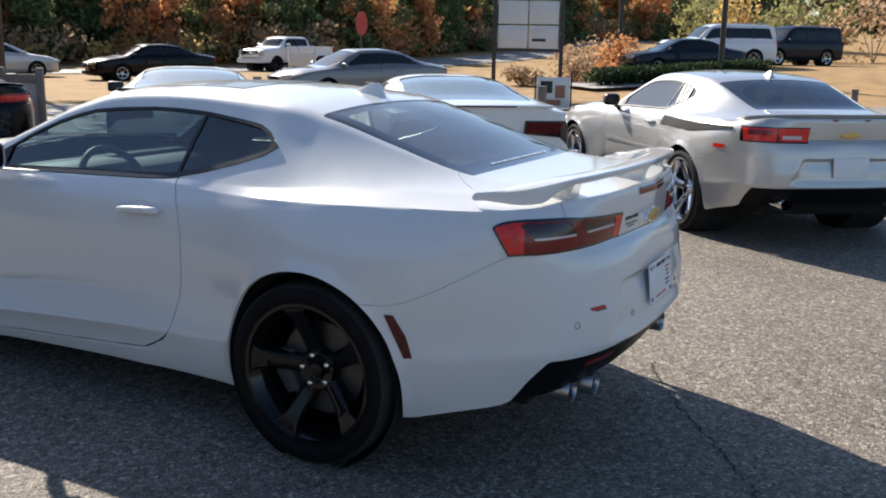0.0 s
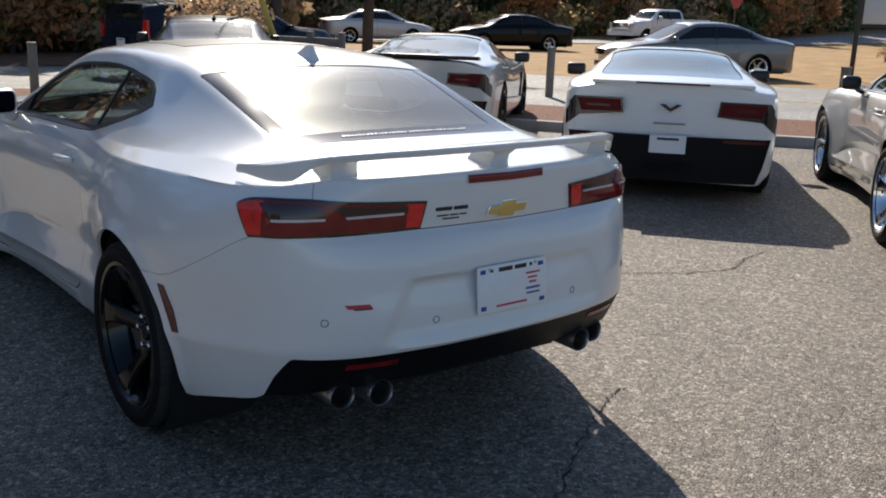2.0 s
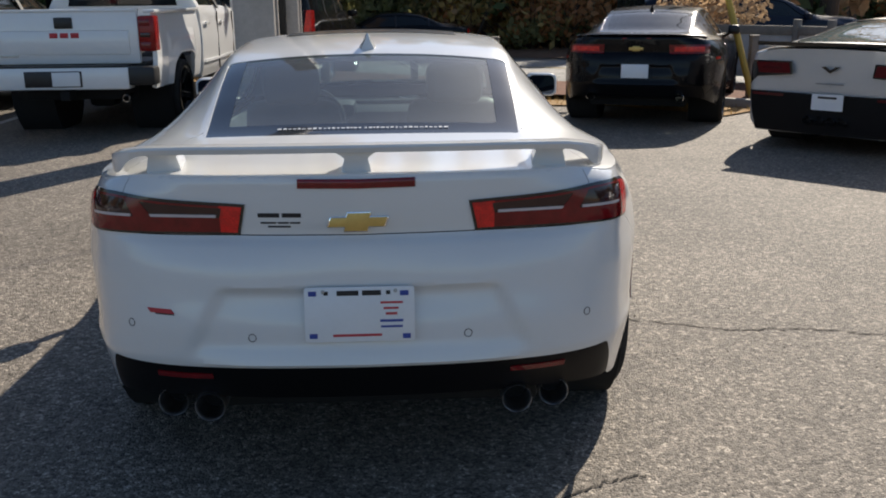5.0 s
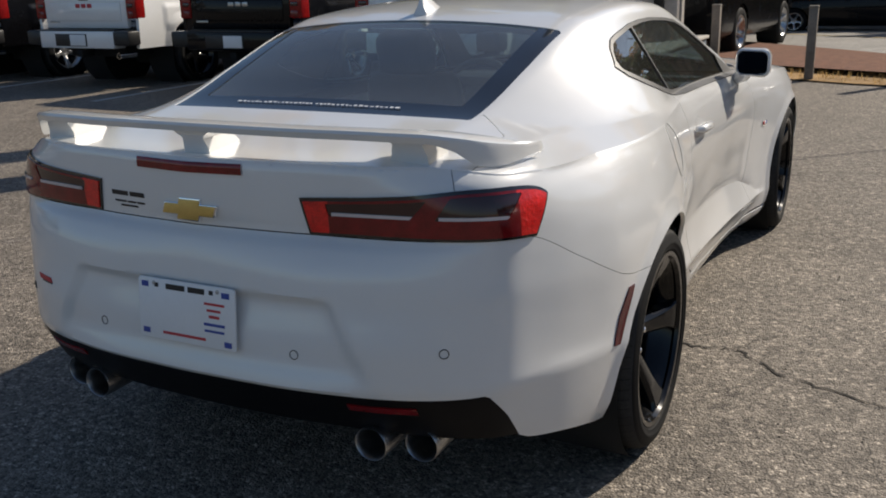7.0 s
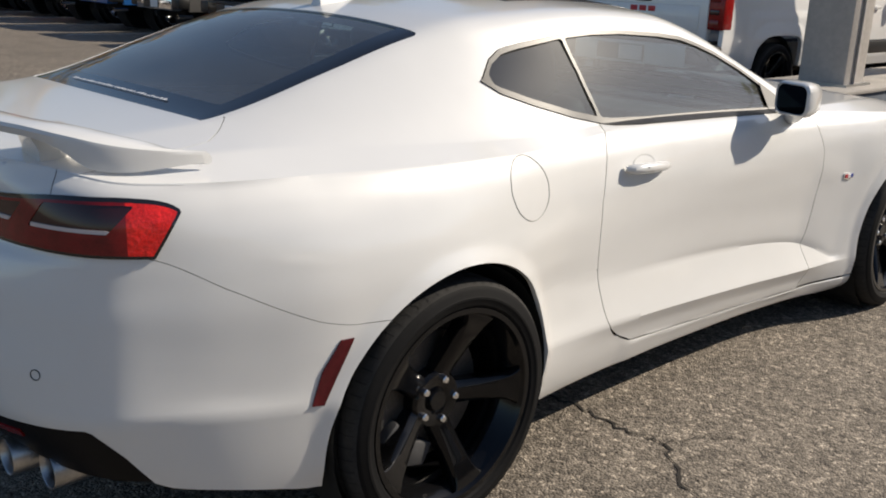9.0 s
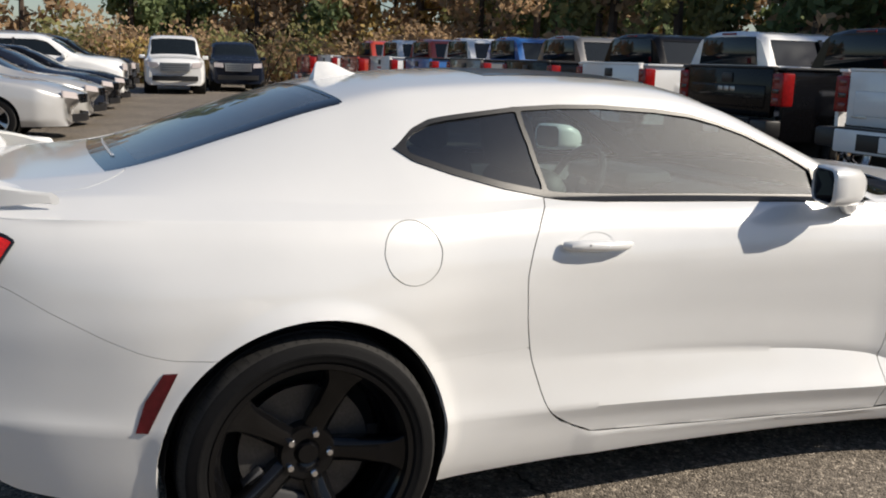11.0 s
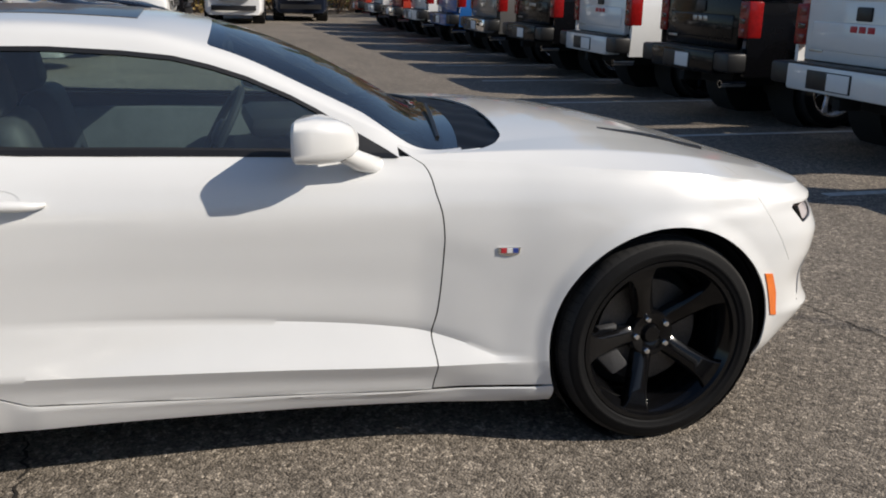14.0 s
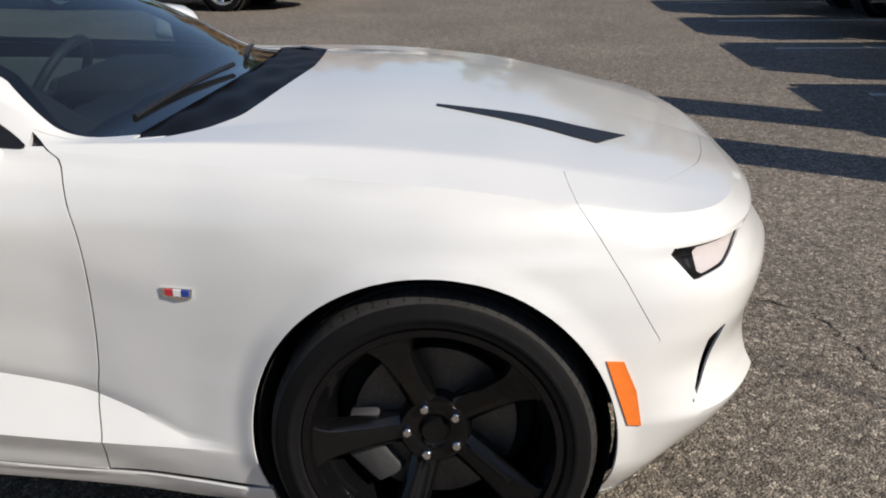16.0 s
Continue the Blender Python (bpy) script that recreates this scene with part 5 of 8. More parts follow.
def asphalt_mat(name, dark, light, scale=1.0):
    """Worn asphalt: aggregate of many greys, stains and hairline wear."""
    m = bpy.data.materials.new(name)
    m.use_nodes = True
    nt = m.node_tree
    b = nt.nodes["Principled BSDF"]
    L = nt.links.new
    co = nt.nodes.new("ShaderNodeTexCoord")
    vo = nt.nodes.new("ShaderNodeTexVoronoi")
    vo.inputs["Scale"].default_value = 125 * scale
    v2 = nt.nodes.new("ShaderNodeTexVoronoi")
    v2.inputs["Scale"].default_value = 60 * scale
    n1 = nt.nodes.new("ShaderNodeTexNoise")
    n1.inputs["Scale"].default_value, n1.inputs["Detail"].default_value, n1.inputs["Roughness"].default_value = .55, 8, .65
    n2 = nt.nodes.new("ShaderNodeTexNoise")
    n2.inputs["Scale"].default_value, n2.inputs["Detail"].default_value = 14, 5
    for n in (vo, v2, n1, n2):
        L(co.outputs["Object"], n.inputs["Vector"])
    stone = nt.nodes.new("ShaderNodeValToRGB")
    e = stone.color_ramp.elements
    e[0].position, e[0].color = .0, (*[c * .45 for c in dark], 1)
    e[1].position, e[1].color = 1.0, (*[min(.6, c * 1.9) for c in light], 1)
    for pos, c in ((.25, dark), (.55, [(a + b2) / 2 for a, b2 in zip(dark, light)]), (.85, light)):
        el = e.new(pos)
        el.color = (*c, 1)
    sp = nt.nodes.new("ShaderNodeSeparateColor")
    L(vo.outputs["Color"], sp.inputs[0])
    sp2 = nt.nodes.new("ShaderNodeSeparateColor")
    L(v2.outputs["Color"], sp2.inputs[0])
    big = nt.nodes.new("ShaderNodeMath")
    big.operation = 'MULTIPLY_ADD'
    big.inputs[1].default_value, big.inputs[2].default_value = .55, 0
    L(sp2.outputs[0], big.inputs[0])
    small = nt.nodes.new("ShaderNodeMath")
    small.operation = 'MULTIPLY_ADD'
    small.inputs[1].default_value = .55
    L(sp.outputs[0], small.inputs[0])
    L(big.outputs[0], small.inputs[2])
    L(small.outputs[0], stone.inputs[0])
    r1 = nt.nodes.new("ShaderNodeMapRange")
    r1.inputs[1].default_value, r1.inputs[2].default_value, r1.inputs[3].default_value, r1.inputs[4].default_value = .3, .72, .74, 1.18
    L(n1.outputs[0], r1.inputs[0])
    r2 = nt.nodes.new("ShaderNodeMapRange")
    r2.inputs[1].default_value, r2.inputs[2].default_value, r2.inputs[3].default_value, r2.inputs[4].default_value = .3, .7, .82, 1.15
    L(n2.outputs[0], r2.inputs[0])
    mu = nt.nodes.new("ShaderNodeMath")
    mu.operation = 'MULTIPLY'
    L(r1.outputs[0], mu.inputs[0])
    L(r2.outputs[0], mu.inputs[1])
    mx = nt.nodes.new("ShaderNodeMix")
    mx.data_type, mx.blend_type = 'RGBA', 'MULTIPLY'
    mx.inputs[0].default_value = 1
    L(stone.outputs[0], mx.inputs[6])
    L(mu.outputs[0], mx.inputs[7])
    L(mx.outputs[2], b.inputs["Base Color"])
    b.inputs["Roughness"].default_value = .75
    b.inputs["Specular IOR Level"].default_value = .4
    bp = nt.nodes.new("ShaderNodeBump")
    bp.inputs["Strength"].default_value, bp.inputs["Distance"].default_value = .8, .006
    L(vo.outputs["Distance"], bp.inputs["Height"])
    bp.invert = True
    L(bp.outputs[0], b.inputs["Normal"])
    return m


ASPHALT = asphalt_mat("lot_asphalt", (.098, .082, .065), (.270, .232, .187))
ROAD = asphalt_mat("road_asphalt", (.20, .19, .175), (.33, .31, .28), .6)
GRASS = mat("dry_grass", (.33, .20, .075), .95, vary=.4, scale=1.2, bump=.8, bump_scale=40)
MULCH = mat("red_mulch", (.15, .060, .030), .95, vary=.5, scale=9, bump=1.0, bump_scale=50)
CONCRETE = mat("concrete", (.40, .37, .33), .85, vary=.2, scale=4, bump=.3, bump_scale=80)
LINE = mat("worn_line_paint", (.45, .44, .41), .8, vary=.35, scale=12)
SOIL = mat("leaf_litter", (.16, .085, .045), .95, vary=.5, scale=3, bump=1.0, bump_scale=30)


def sheet(name, outline, material, label, category, lift=0.0, step=1.0, kind="structure"):
    """A piece of ground inside a convex-ish outline (x, y), draped over the land."""
    xs, ys = [p[0] for p in outline], [p[1] for p in outline]
    nx, ny = int((max(xs) - min(xs)) / step) + 2, int((max(ys) - min(ys)) / step) + 2
    X = np.linspace(min(xs), max(xs), nx)[:, None]
    Y = np.linspace(min(ys), max(ys), ny)[None]
    X, Y = X + 0 * Y, Y + 0 * X
    P = np.stack([X, Y, gz(X, Y) + lift], -1)
    f = []
    for (a, b), (c, d) in zip(outline, outline[1:] + outline[:1]):
        f.append(((c - a) * (Y - b) - (d - b) * (X - a)) / math.hypot(c - a, d - b))
    return tagged(part(name, clip_grid(P, f), material), label, category, kind=kind)


# one ground sheet out to the horizon, fine near the cars
ax = np.r_[-900, -500, -260, -140, np.linspace(-90, 110, 101), 160, 280, 520, 900]
ay = np.r_[-900, -400, -150, -60, np.linspace(-30, 110, 71), 160, 280, 520, 900]
GX, GY = ax[:, None] + 0 * ay[None], ay[None] + 0 * ax[:, None]
tagged(part("ground", clip_grid(np.stack([GX, GY, gz(GX, GY)], -1), []), ASPHALT), "worn grey-brown asphalt of the sales lot", "ground", kind="structure")

H = Vector((.766, .643))                     # across the road
A = Vector((.643, -.766))                    # along it


def ha(h, a):
    p = H * h + A * a
    return (p.x, p.y)


def strip(name, pts, w0, w1, lift, material, label, category, step=.7):
    """A ribbon of ground along a line of (h, a) places, between w0 and w1 across."""
    bm = bmesh.new()
    rows = []
    dense = []
    for (h0, a0), (h1, a1) in zip(pts, pts[1:]):
        n = max(1, int(abs(a1 - a0) / step))
        dense += [(h0 + (h1 - h0) * k / n, a0 + (a1 - a0) * k / n) for k in range(n)]
    dense.append(pts[-1])
    m = max(2, int(abs(w1 - w0) / step) + 1)
    for h, a in dense:
        row = []
        for k in range(m):
            x, y = ha(h + w0 + (w1 - w0) * k / (m - 1), a)
            row.append(bm.verts.new((x, y, float(gz(x, y)) + lift)))
        rows.append(row)
    for p, q in zip(rows, rows[1:]):
        for k in range(m - 1):
            bm.faces.new((p[k], q[k], q[k + 1], p[k + 1]))
    bmesh.ops.recalc_face_normals(bm, faces=bm.faces[:])
    if sum(f.normal.z for f in bm.faces) < 0:
        bmesh.ops.reverse_faces(bm, faces=bm.faces[:])
    return tagged(part(name, bm, material), label, category, kind="structure")


# lot edge: kerb, mulch bed, road, dry grass field, far road
EDGE = [(8.8, 60), (8.7, 12), (8.7, 2), (9.0, -1.2), (9.3, -3.5), (9.2, -5.2), (7.9, -7.0), (6.9, -9.0), (6.6, -14), (6.6, -70)]
strip("verge", EDGE, 0, 2.6, .09, MULCH, "red-brown mulch bed between lot and road", "verge")
strip("grass_verge", [(h - .9, a) for h, a in EDGE if a < -3], .0, .9, .02, GRASS, "dry yellow grass strip beside the lot", "grass")
strip("road", [(h + 2.6, a) for h, a in EDGE], 0, 8.2, .035, ROAD, "pale sunlit two-lane asphalt road", "road")
strip("road_line", [(h + 6.6, a) for h, a in EDGE], 0, .12, .041, mat("yellow_line", (.50, .33, .06), .8, vary=.2, scale=6), "faded yellow centre line on the road", "road line")
strip("field", [(19.6, 110), (19.6, -12)], 0, 110, .03, GRASS, "field of dry golden grass beyond the road", "field", 2.0)
strip("field", [(19.6, -12), (17.8, -90)], 0, 16, .025, SOIL, "leaf-strewn ground below the trees", "ground", 2.0)
strip("side_road", [(38, -16), (45.5, -7.5), (52.6, 1.1), (61, 11.4), (68.2, 19.9), (85.4, 34.6), (100, 46)], -3.6, 3.6, .07, ROAD, "pale side road through the field", "road", 1.5)
sheet("far_car_park", [(27, -2.5), (31, 2.2), (37, 4.6), (43, 9.0), (60, 8), (64, -26), (30, -26)], ROAD, "grey asphalt of the car park beyond the road", "car park", .06, 1.5)
bm = bmesh.new()
rows = []
kerb = []
for (h0, a0), (h1, a1) in zip(EDGE, EDGE[1:]):
    n = max(1, int(abs(a1 - a0) / .5))
    kerb += [(h0 + (h1 - h0) * k / n, a0 + (a1 - a0) * k / n) for k in range(n)]
for h, a in [k for k in kerb if -5.5 < k[1] < 40]:
    rows.append([bm.verts.new((*ha(h + d, a), z)) for d, z in ((-.01, -.02), (0, .10), (.02, .125), (.14, .125), (.15, -.02))])
for p, q in zip(rows, rows[1:]):
    for k in range(4):
        bm.faces.new((p[k], q[k], q[k + 1], p[k + 1]))
bmesh.ops.recalc_face_normals(bm, faces=bm.faces[:])
tagged(part("kerb", bm, CONCRETE), "low weathered concrete kerb", "kerb", kind="structure")

# cracks in the asphalt
CRACK = mat("crack_dark", (.018, .015, .012), .95, vary=.3, scale=30)


def crack(pts, width, seed):
    rnd = random.Random(seed)
    bm = bmesh.new()
    rows = []
    for (x0, y0), (x1, y1) in zip(pts, pts[1:]):
        n = max(2, int(math.hypot(x1 - x0, y1 - y0) / .022))
        for k in range(n):
            t = k / n
            j = .014
            x, y = x0 + (x1 - x0) * t + rnd.uniform(-j, j), y0 + (y1 - y0) * t + rnd.uniform(-j, j)
            w = width * rnd.uniform(.2, 1.0)
            dx, dy = y1 - y0, -(x1 - x0)
            d = math.hypot(dx, dy)
            rows.append((bm.verts.new((x + dx / d * w, y + dy / d * w, .0035)), bm.verts.new((x - dx / d * w, y - dy / d * w, .0035))))
    for p, q in zip(rows, rows[1:]):
        bm.faces.new((p[0], q[0], q[1], p[1]))
    for f in bm.faces:
        f.normal_update()
        if f.normal.z < 0:
            f.normal_flip()
    return tagged(part("asphalt_crack", bm, CRACK, flat=True), "thin dark crack across the asphalt", "crack", kind="structure")


crack([(.45, .80), (.69, .838), (.86, .815), (1.04, .838), (1.12, .77), (1.20, .67), (1.44, .585), (1.62, .50), (1.80, .497), (2.0, .48), (2.30, .39), (2.6, .207), (2.95, .10), (3.25, .22), (3.6, .27)], .007, 3)
crack([(.90, -.80), (.74, -.845), (.48, -1.0), (.21, -1.155), (.06, -1.275), (-.3, -1.5), (-.6, -1.6)], .006, 4)
crack([(2.95, .10), (3.1, -.3), (3.5, -.75)], .003, 5)
crack([(-1.3, 3.2), (-.6, 4.1), (.6, 4.3), (1.8, 4.0)], .005, 6)
crack([(1.04, .838), (1.10, 1.0), (1.22, 1.1)], .003, 7)
# loose grit near the path
rnd = random.Random(11)
verts, faces = [], []
for k in range(900):
    x, y = rnd.uniform(-2.2, 4.2), rnd.uniform(-3.2, 4.6)
    if abs(x) < .9 and -.9 < y < 3.5:
        continue
    r = rnd.choice((.002, .003, .003, .004, .006))
    base = len(verts)
    for j in range(4):
        a = j * 1.571 + rnd.random()
        verts.append((x + r * math.cos(a), y + r * math.sin(a), .0005))
    verts.append((x, y, r * .9))
    faces += [(base + j, base + (j + 1) % 4, base + 4) for j in range(4)]
me = bpy.data.meshes.new("grit")
me.from_pydata(verts, [], faces)
me.materials.append(mat("grit_stone", (.10, .085, .07), .9, vary=.6, scale=40))
tagged(new("grit", me), "scattered small stones on the asphalt", "grit", kind="stuff")
# parking lines between the pickups
for k in range(9):
    x = -2.25 - 2.72 * k
    tagged(part("parking_line", box(x - .05, x + .05, 5.9 + .0 * k, 10.4, .002, .005), LINE, flat=True), "worn white parking bay line", "parking line", group="bay lines", kind="structure")

# steel posts along the verge
POST = mat("grey_post", (.20, .175, .145), .75, vary=.3, scale=5, bump=.2)
post0 = thing("bollard_post", "weathered grey wooden post on the verge", "post", pose(10.6, 3.75, .05), "verge posts")
part("shaft", box(-.055, .055, -.055, .055, -.1, .86, .012), POST, post0)
part("cap", box(-.06, .06, -.06, .06, .855, .885, .01), POST, post0)
for x, y in ((12.2, 1.6), (9.6, 6.4), (10.2, 9.2), (7.0, 8.2), (5.05, 9.6), (1.48, 10.1), (.32, 10.25), (-1.0, 10.9), (14.0, -.6)):
    copy_thing(post0, pose(x, y, float(gz(x, y)) + .05, rz=rnd.uniform(-10, 10)))

# double-column sign on a concrete plinth beside the pickups
PLINTH = mat("plinth_paint", (.10, .12, .15), .8, vary=.25, scale=3, bump=.2)
PALE = mat("pale_column", (.42, .39, .36), .6, vary=.18, scale=2.5, bump=.05)
ped = thing("sign_plinth", "grey painted block plinth with a pale concrete top", "plinth")
part("block", box(-1.97, -1.06, 6.6, 10.6, -.02, .50, .015), PLINTH, ped)
part("coping", box(-2.0, -1.03, 6.57, 10.63, .50, .54, .01), CONCRETE, ped, "pale concrete coping")
sg = thing("column_sign", "tall pale steel columns with a framed panel between", "sign")
for y in (7.25, 9.75):
    c = part("column", box(-1.68, -1.24, y - .21, y + .21, .54, 7.2, .01), PALE, sg)
    part("base_plate", box(-1.73, -1.19, y - .26, y + .26, .54, .56), STEEL, c)
    part("hatch", box(-1.53, -1.42, y - .215, y - .205, 1.62, 1.74, .003), STEEL, c)
    part("column_rib", box(-1.235, -1.215, y - .05, y + .0, .56, 7.2), PALE, c)
fr = part("panel_frame", join(box(-1.52, -1.40, 7.46, 9.54, .80, .92, .01), box(-1.52, -1.40, 7.46, 7.56, .92, 6.6, .01), box(-1.52, -1.40, 9.44, 9.54, .92, 6.6, .01)), BLACK_TRIM, sg, "dark panel frame")

# yellow guy-wire guard
GUY = mat("yellow_guard", (.55, .36, .06), .6, vary=.2, scale=5)
gw = thing("guy_wire", "sloping guy wire in a yellow plastic guard", "guy wire")
part("guard", tube([(4.95, 9.15, 0), (4.35, 9.85, 2.6)], .045, 10), GUY, gw)
part("wire", tube([(4.35, 9.85, 2.6), (2.6, 11.9, 10)], .012, 6), STEEL, gw)

# dealership sign at the road, posters, poles, hedge
def plain_sign(name, label, cat, x, y, w, z0, z1, face, post_mat, cols=2, rows=3, rz=0.0):
    g = float(gz(x, y))
    s = thing(name, label, cat, pose(x, y, g, rz=rz))
    for sx in (-1, 1):
        part("post", box(sx * w / 2 - .06, sx * w / 2 + .06, -.06, .06, -.2, z1 + .5, .01), post_mat, s)
    for i in range(cols):
        for j in range(rows):
            cw, ch = (w - .16) / cols, (z1 - z0) / rows
            part("panel", box(-w / 2 + .08 + i * cw + .02, -w / 2 + .08 + (i + 1) * cw - .02, -.03, .03, z0 + j * ch + .02, z0 + (j + 1) * ch - .02, .005), face, s)
    part("crossbar", box(-w / 2, w / 2, -.025, .025, z0 - .08, z0, .005), post_mat, s)
    return s


DARK_STEEL = mat("dark_steel", (.03, .028, .026), .5, vary=.2, scale=4)
SIGN_WHITE = mat("sign_white", (.62, .62, .60), .5, vary=.06, scale=2)
ps = plain_sign("panel_sign", "roadside sign of blank white panels on dark posts", "sign", 22.6, 9.1, 1.98, 1.5, 3.6, SIGN_WHITE, DARK_STEEL, rz=-66)
part("lettering", box(.12, .52, -.036, -.03, 1.72, 1.80), INK, ps)
bs = thing("poster_stand", "small poster banner between two short stakes", "poster", pose(18.9, 6.8, float(gz(18.9, 6.8)), rz=-66))
part("sheet", box(-.42, .42, -.012, .012, .05, .82, .004), SIGN_WHITE, bs, "white vinyl sheet")
for x0, x1, z0, z1, m in ((-.32, -.02, .42, .72, INK), (.05, .30, .30, .62, mat("poster_brown", (.30, .13, .07), .6, vary=.3, scale=10)), (-.2, .2, .12, .26, bpy.data.materials["poster_brown"])):
    part("print", box(x0, x1, -.017, -.011, z0, z1, .003), m, bs)
for sx in (-.45, .45):
    part("stake", box(sx - .02, sx + .02, -.02, .02, -.1, .95, .004), DARK_STEEL, bs)
for x, y, h in ((36, 10.5, 8), (33, 5.6, 8), (15.0, 31.5, 9)):
    pl = thing("lamp_pole", "tall dark pole beside the road", "pole", pose(x, y, float(gz(x, y)) - .1))
    part("shaft", turned([(.11, 0), (.10, h * .5), (.08, h)], 14, 'z'), DARK_STEEL, pl)
    part("foot", box(-.2, .2, -.2, .2, 0, .18, .02), CONCRETE, pl)
st_ = thing("road_sign", "weathered red road sign on a post", "sign", pose(36.8, 24.1, float(gz(36.8, 24.1)), rz=-45))
part("post", box(-.04, .04, -.04, .04, 0, 2.4), DARK_STEEL, st_)
part("plate", prism([(.31 * math.cos(math.pi / 8 + k * math.pi / 4), 2.6 + .62 * math.sin(math.pi / 8 + k * math.pi / 4)) for k in range(8)], -.07, -.05, 0, 'y'), mat("sign_red", (.40, .06, .05), .5, vary=.15, scale=4), st_)
ws_ = thing("board_sign", "small white board on two posts", "sign", pose(31, 23.5, float(gz(31, 23.5)), rz=-45))
part("board", box(-.5, .5, -.03, .03, .55, 1.15, .01), SIGN_WHITE, ws_)
for sx in (-.55, .55):
    part("post", box(sx - .05, sx + .05, -.05, .05, -.1, 1.35, .01), SIGN_WHITE, ws_)
# banner on the fence posts by the black coupe
bn = thing("fence_banner", "pale printed banner strung between brown posts", "banner", pose(5.9, 11.5, float(gz(5.9, 11.5)), rz=-56))
part("sheet", box(-1.7, 1.15, -.01, .01, .18, .86, .004), PALE, bn)
part("rail", box(-1.75, 1.2, -.035, .015, .86, 1.0, .008), POST, bn, "brown top rail")
for x0, x1, z0, z1 in ((-1.5, -1.28, .58, .74), (-1.2, -.95, .56, .75), (-.86, -.7, .58, .74), (-.35, -.1, .30, .46), (0, .22, .30, .46), (.32, .52, .30, .46), (.70, .98, .40, .62)):
    part("print", box(x0, x1, -.016, -.010, z0, z1, .002), INTERIOR_GREY, bn)
for sx in (-1.72, -.55, .60, 1.18):
    part("post", box(sx - .05, sx + .05, -.05, .05, -.1, 1.1, .01), POST, bn)


# ---- other vehicles ----
CAR_GLASS = mat("car_glass", (.010, .013, .015), .05, spec=.4, coat=0, vary=.1, scale=3)
PALE_GLASS = mat("pale_glass", (.16, .20, .20), .05, coat=.5, vary=.1, scale=3)


def paint(name, color, metal=0.0):
    dark = max(color) < .05
    return mat(name, color, .2 if dark else .3, metal=metal, coat=.25 if dark else 1.0, vary=.03, scale=2, dirt=.1, spec=.1 if dark else .5)


P_SILVER = paint("silver_paint", (.52, .51, .49), .45)
P_GREY = paint("grey_paint", (.16, .155, .15), .3)
P_BLACK = paint("black_paint", (.004, .004, .005))
P_NAVY = paint("dark_blue_paint", (.012, .016, .028))
P_WHITE = paint("plain_white_paint", (.78, .78, .77))
P_RED = paint("red_paint", (.45, .045, .02))
P_BLUE = paint("blue_paint", (.02, .12, .38))
P_CHAMP = paint("pale_silver_paint", (.50, .50, .50), .3)
SPORT_LAMP = mat("smoked_red_lamp", (.10, .006, .008), .35, spec=.12, vary=.3, scale=30)
RED_TALL = mat("deep_red_lamp", (.24, .008, .008), .2, spec=.25, coat=.15, vary=.3, scale=30)
SILVER_RIM = mat("silver_alloy", (.55, .55, .55), .25, metal=.9, vary=.1, scale=12)

# one wheel of each look, copied to every car
shelf = thing("spare_wheel", "spare alloy wheel", "wheel")
W_CHROME = coupe_wheel(CHROME, CHROME, "wheel", "", parent=shelf, lug=False, disc=False)
W_SILVER = coupe_wheel(SILVER_RIM, SILVER_RIM, "wheel", "", parent=shelf, lug=False, disc=False, rim_r=.235)
W_DARK = coupe_wheel(WHEEL_BLACK, WHEEL_BLACK, "wheel", "", parent=shelf, lug=False, disc=False)
W_TRUCK = coupe_wheel(CHROME, SILVER_RIM, "wheel", "", parent=shelf, lug=False, disc=False, rim_r=.235, spokes=6)


def put_wheels(v, src, half, wb, r, width=.26):
    k = r / .345
    for sx in (1, -1):
        for y in (0, wb):
            m = Matrix.Translation((sx * (half - .13), y, r)) @ (Matrix() if sx > 0 else flipz) @ Matrix.Rotation(rnd.uniform(0, 1.2), 4, 'X') @ Matrix.Diagonal((width / .265, k, k, 1))
            copy_part(src, v, m)


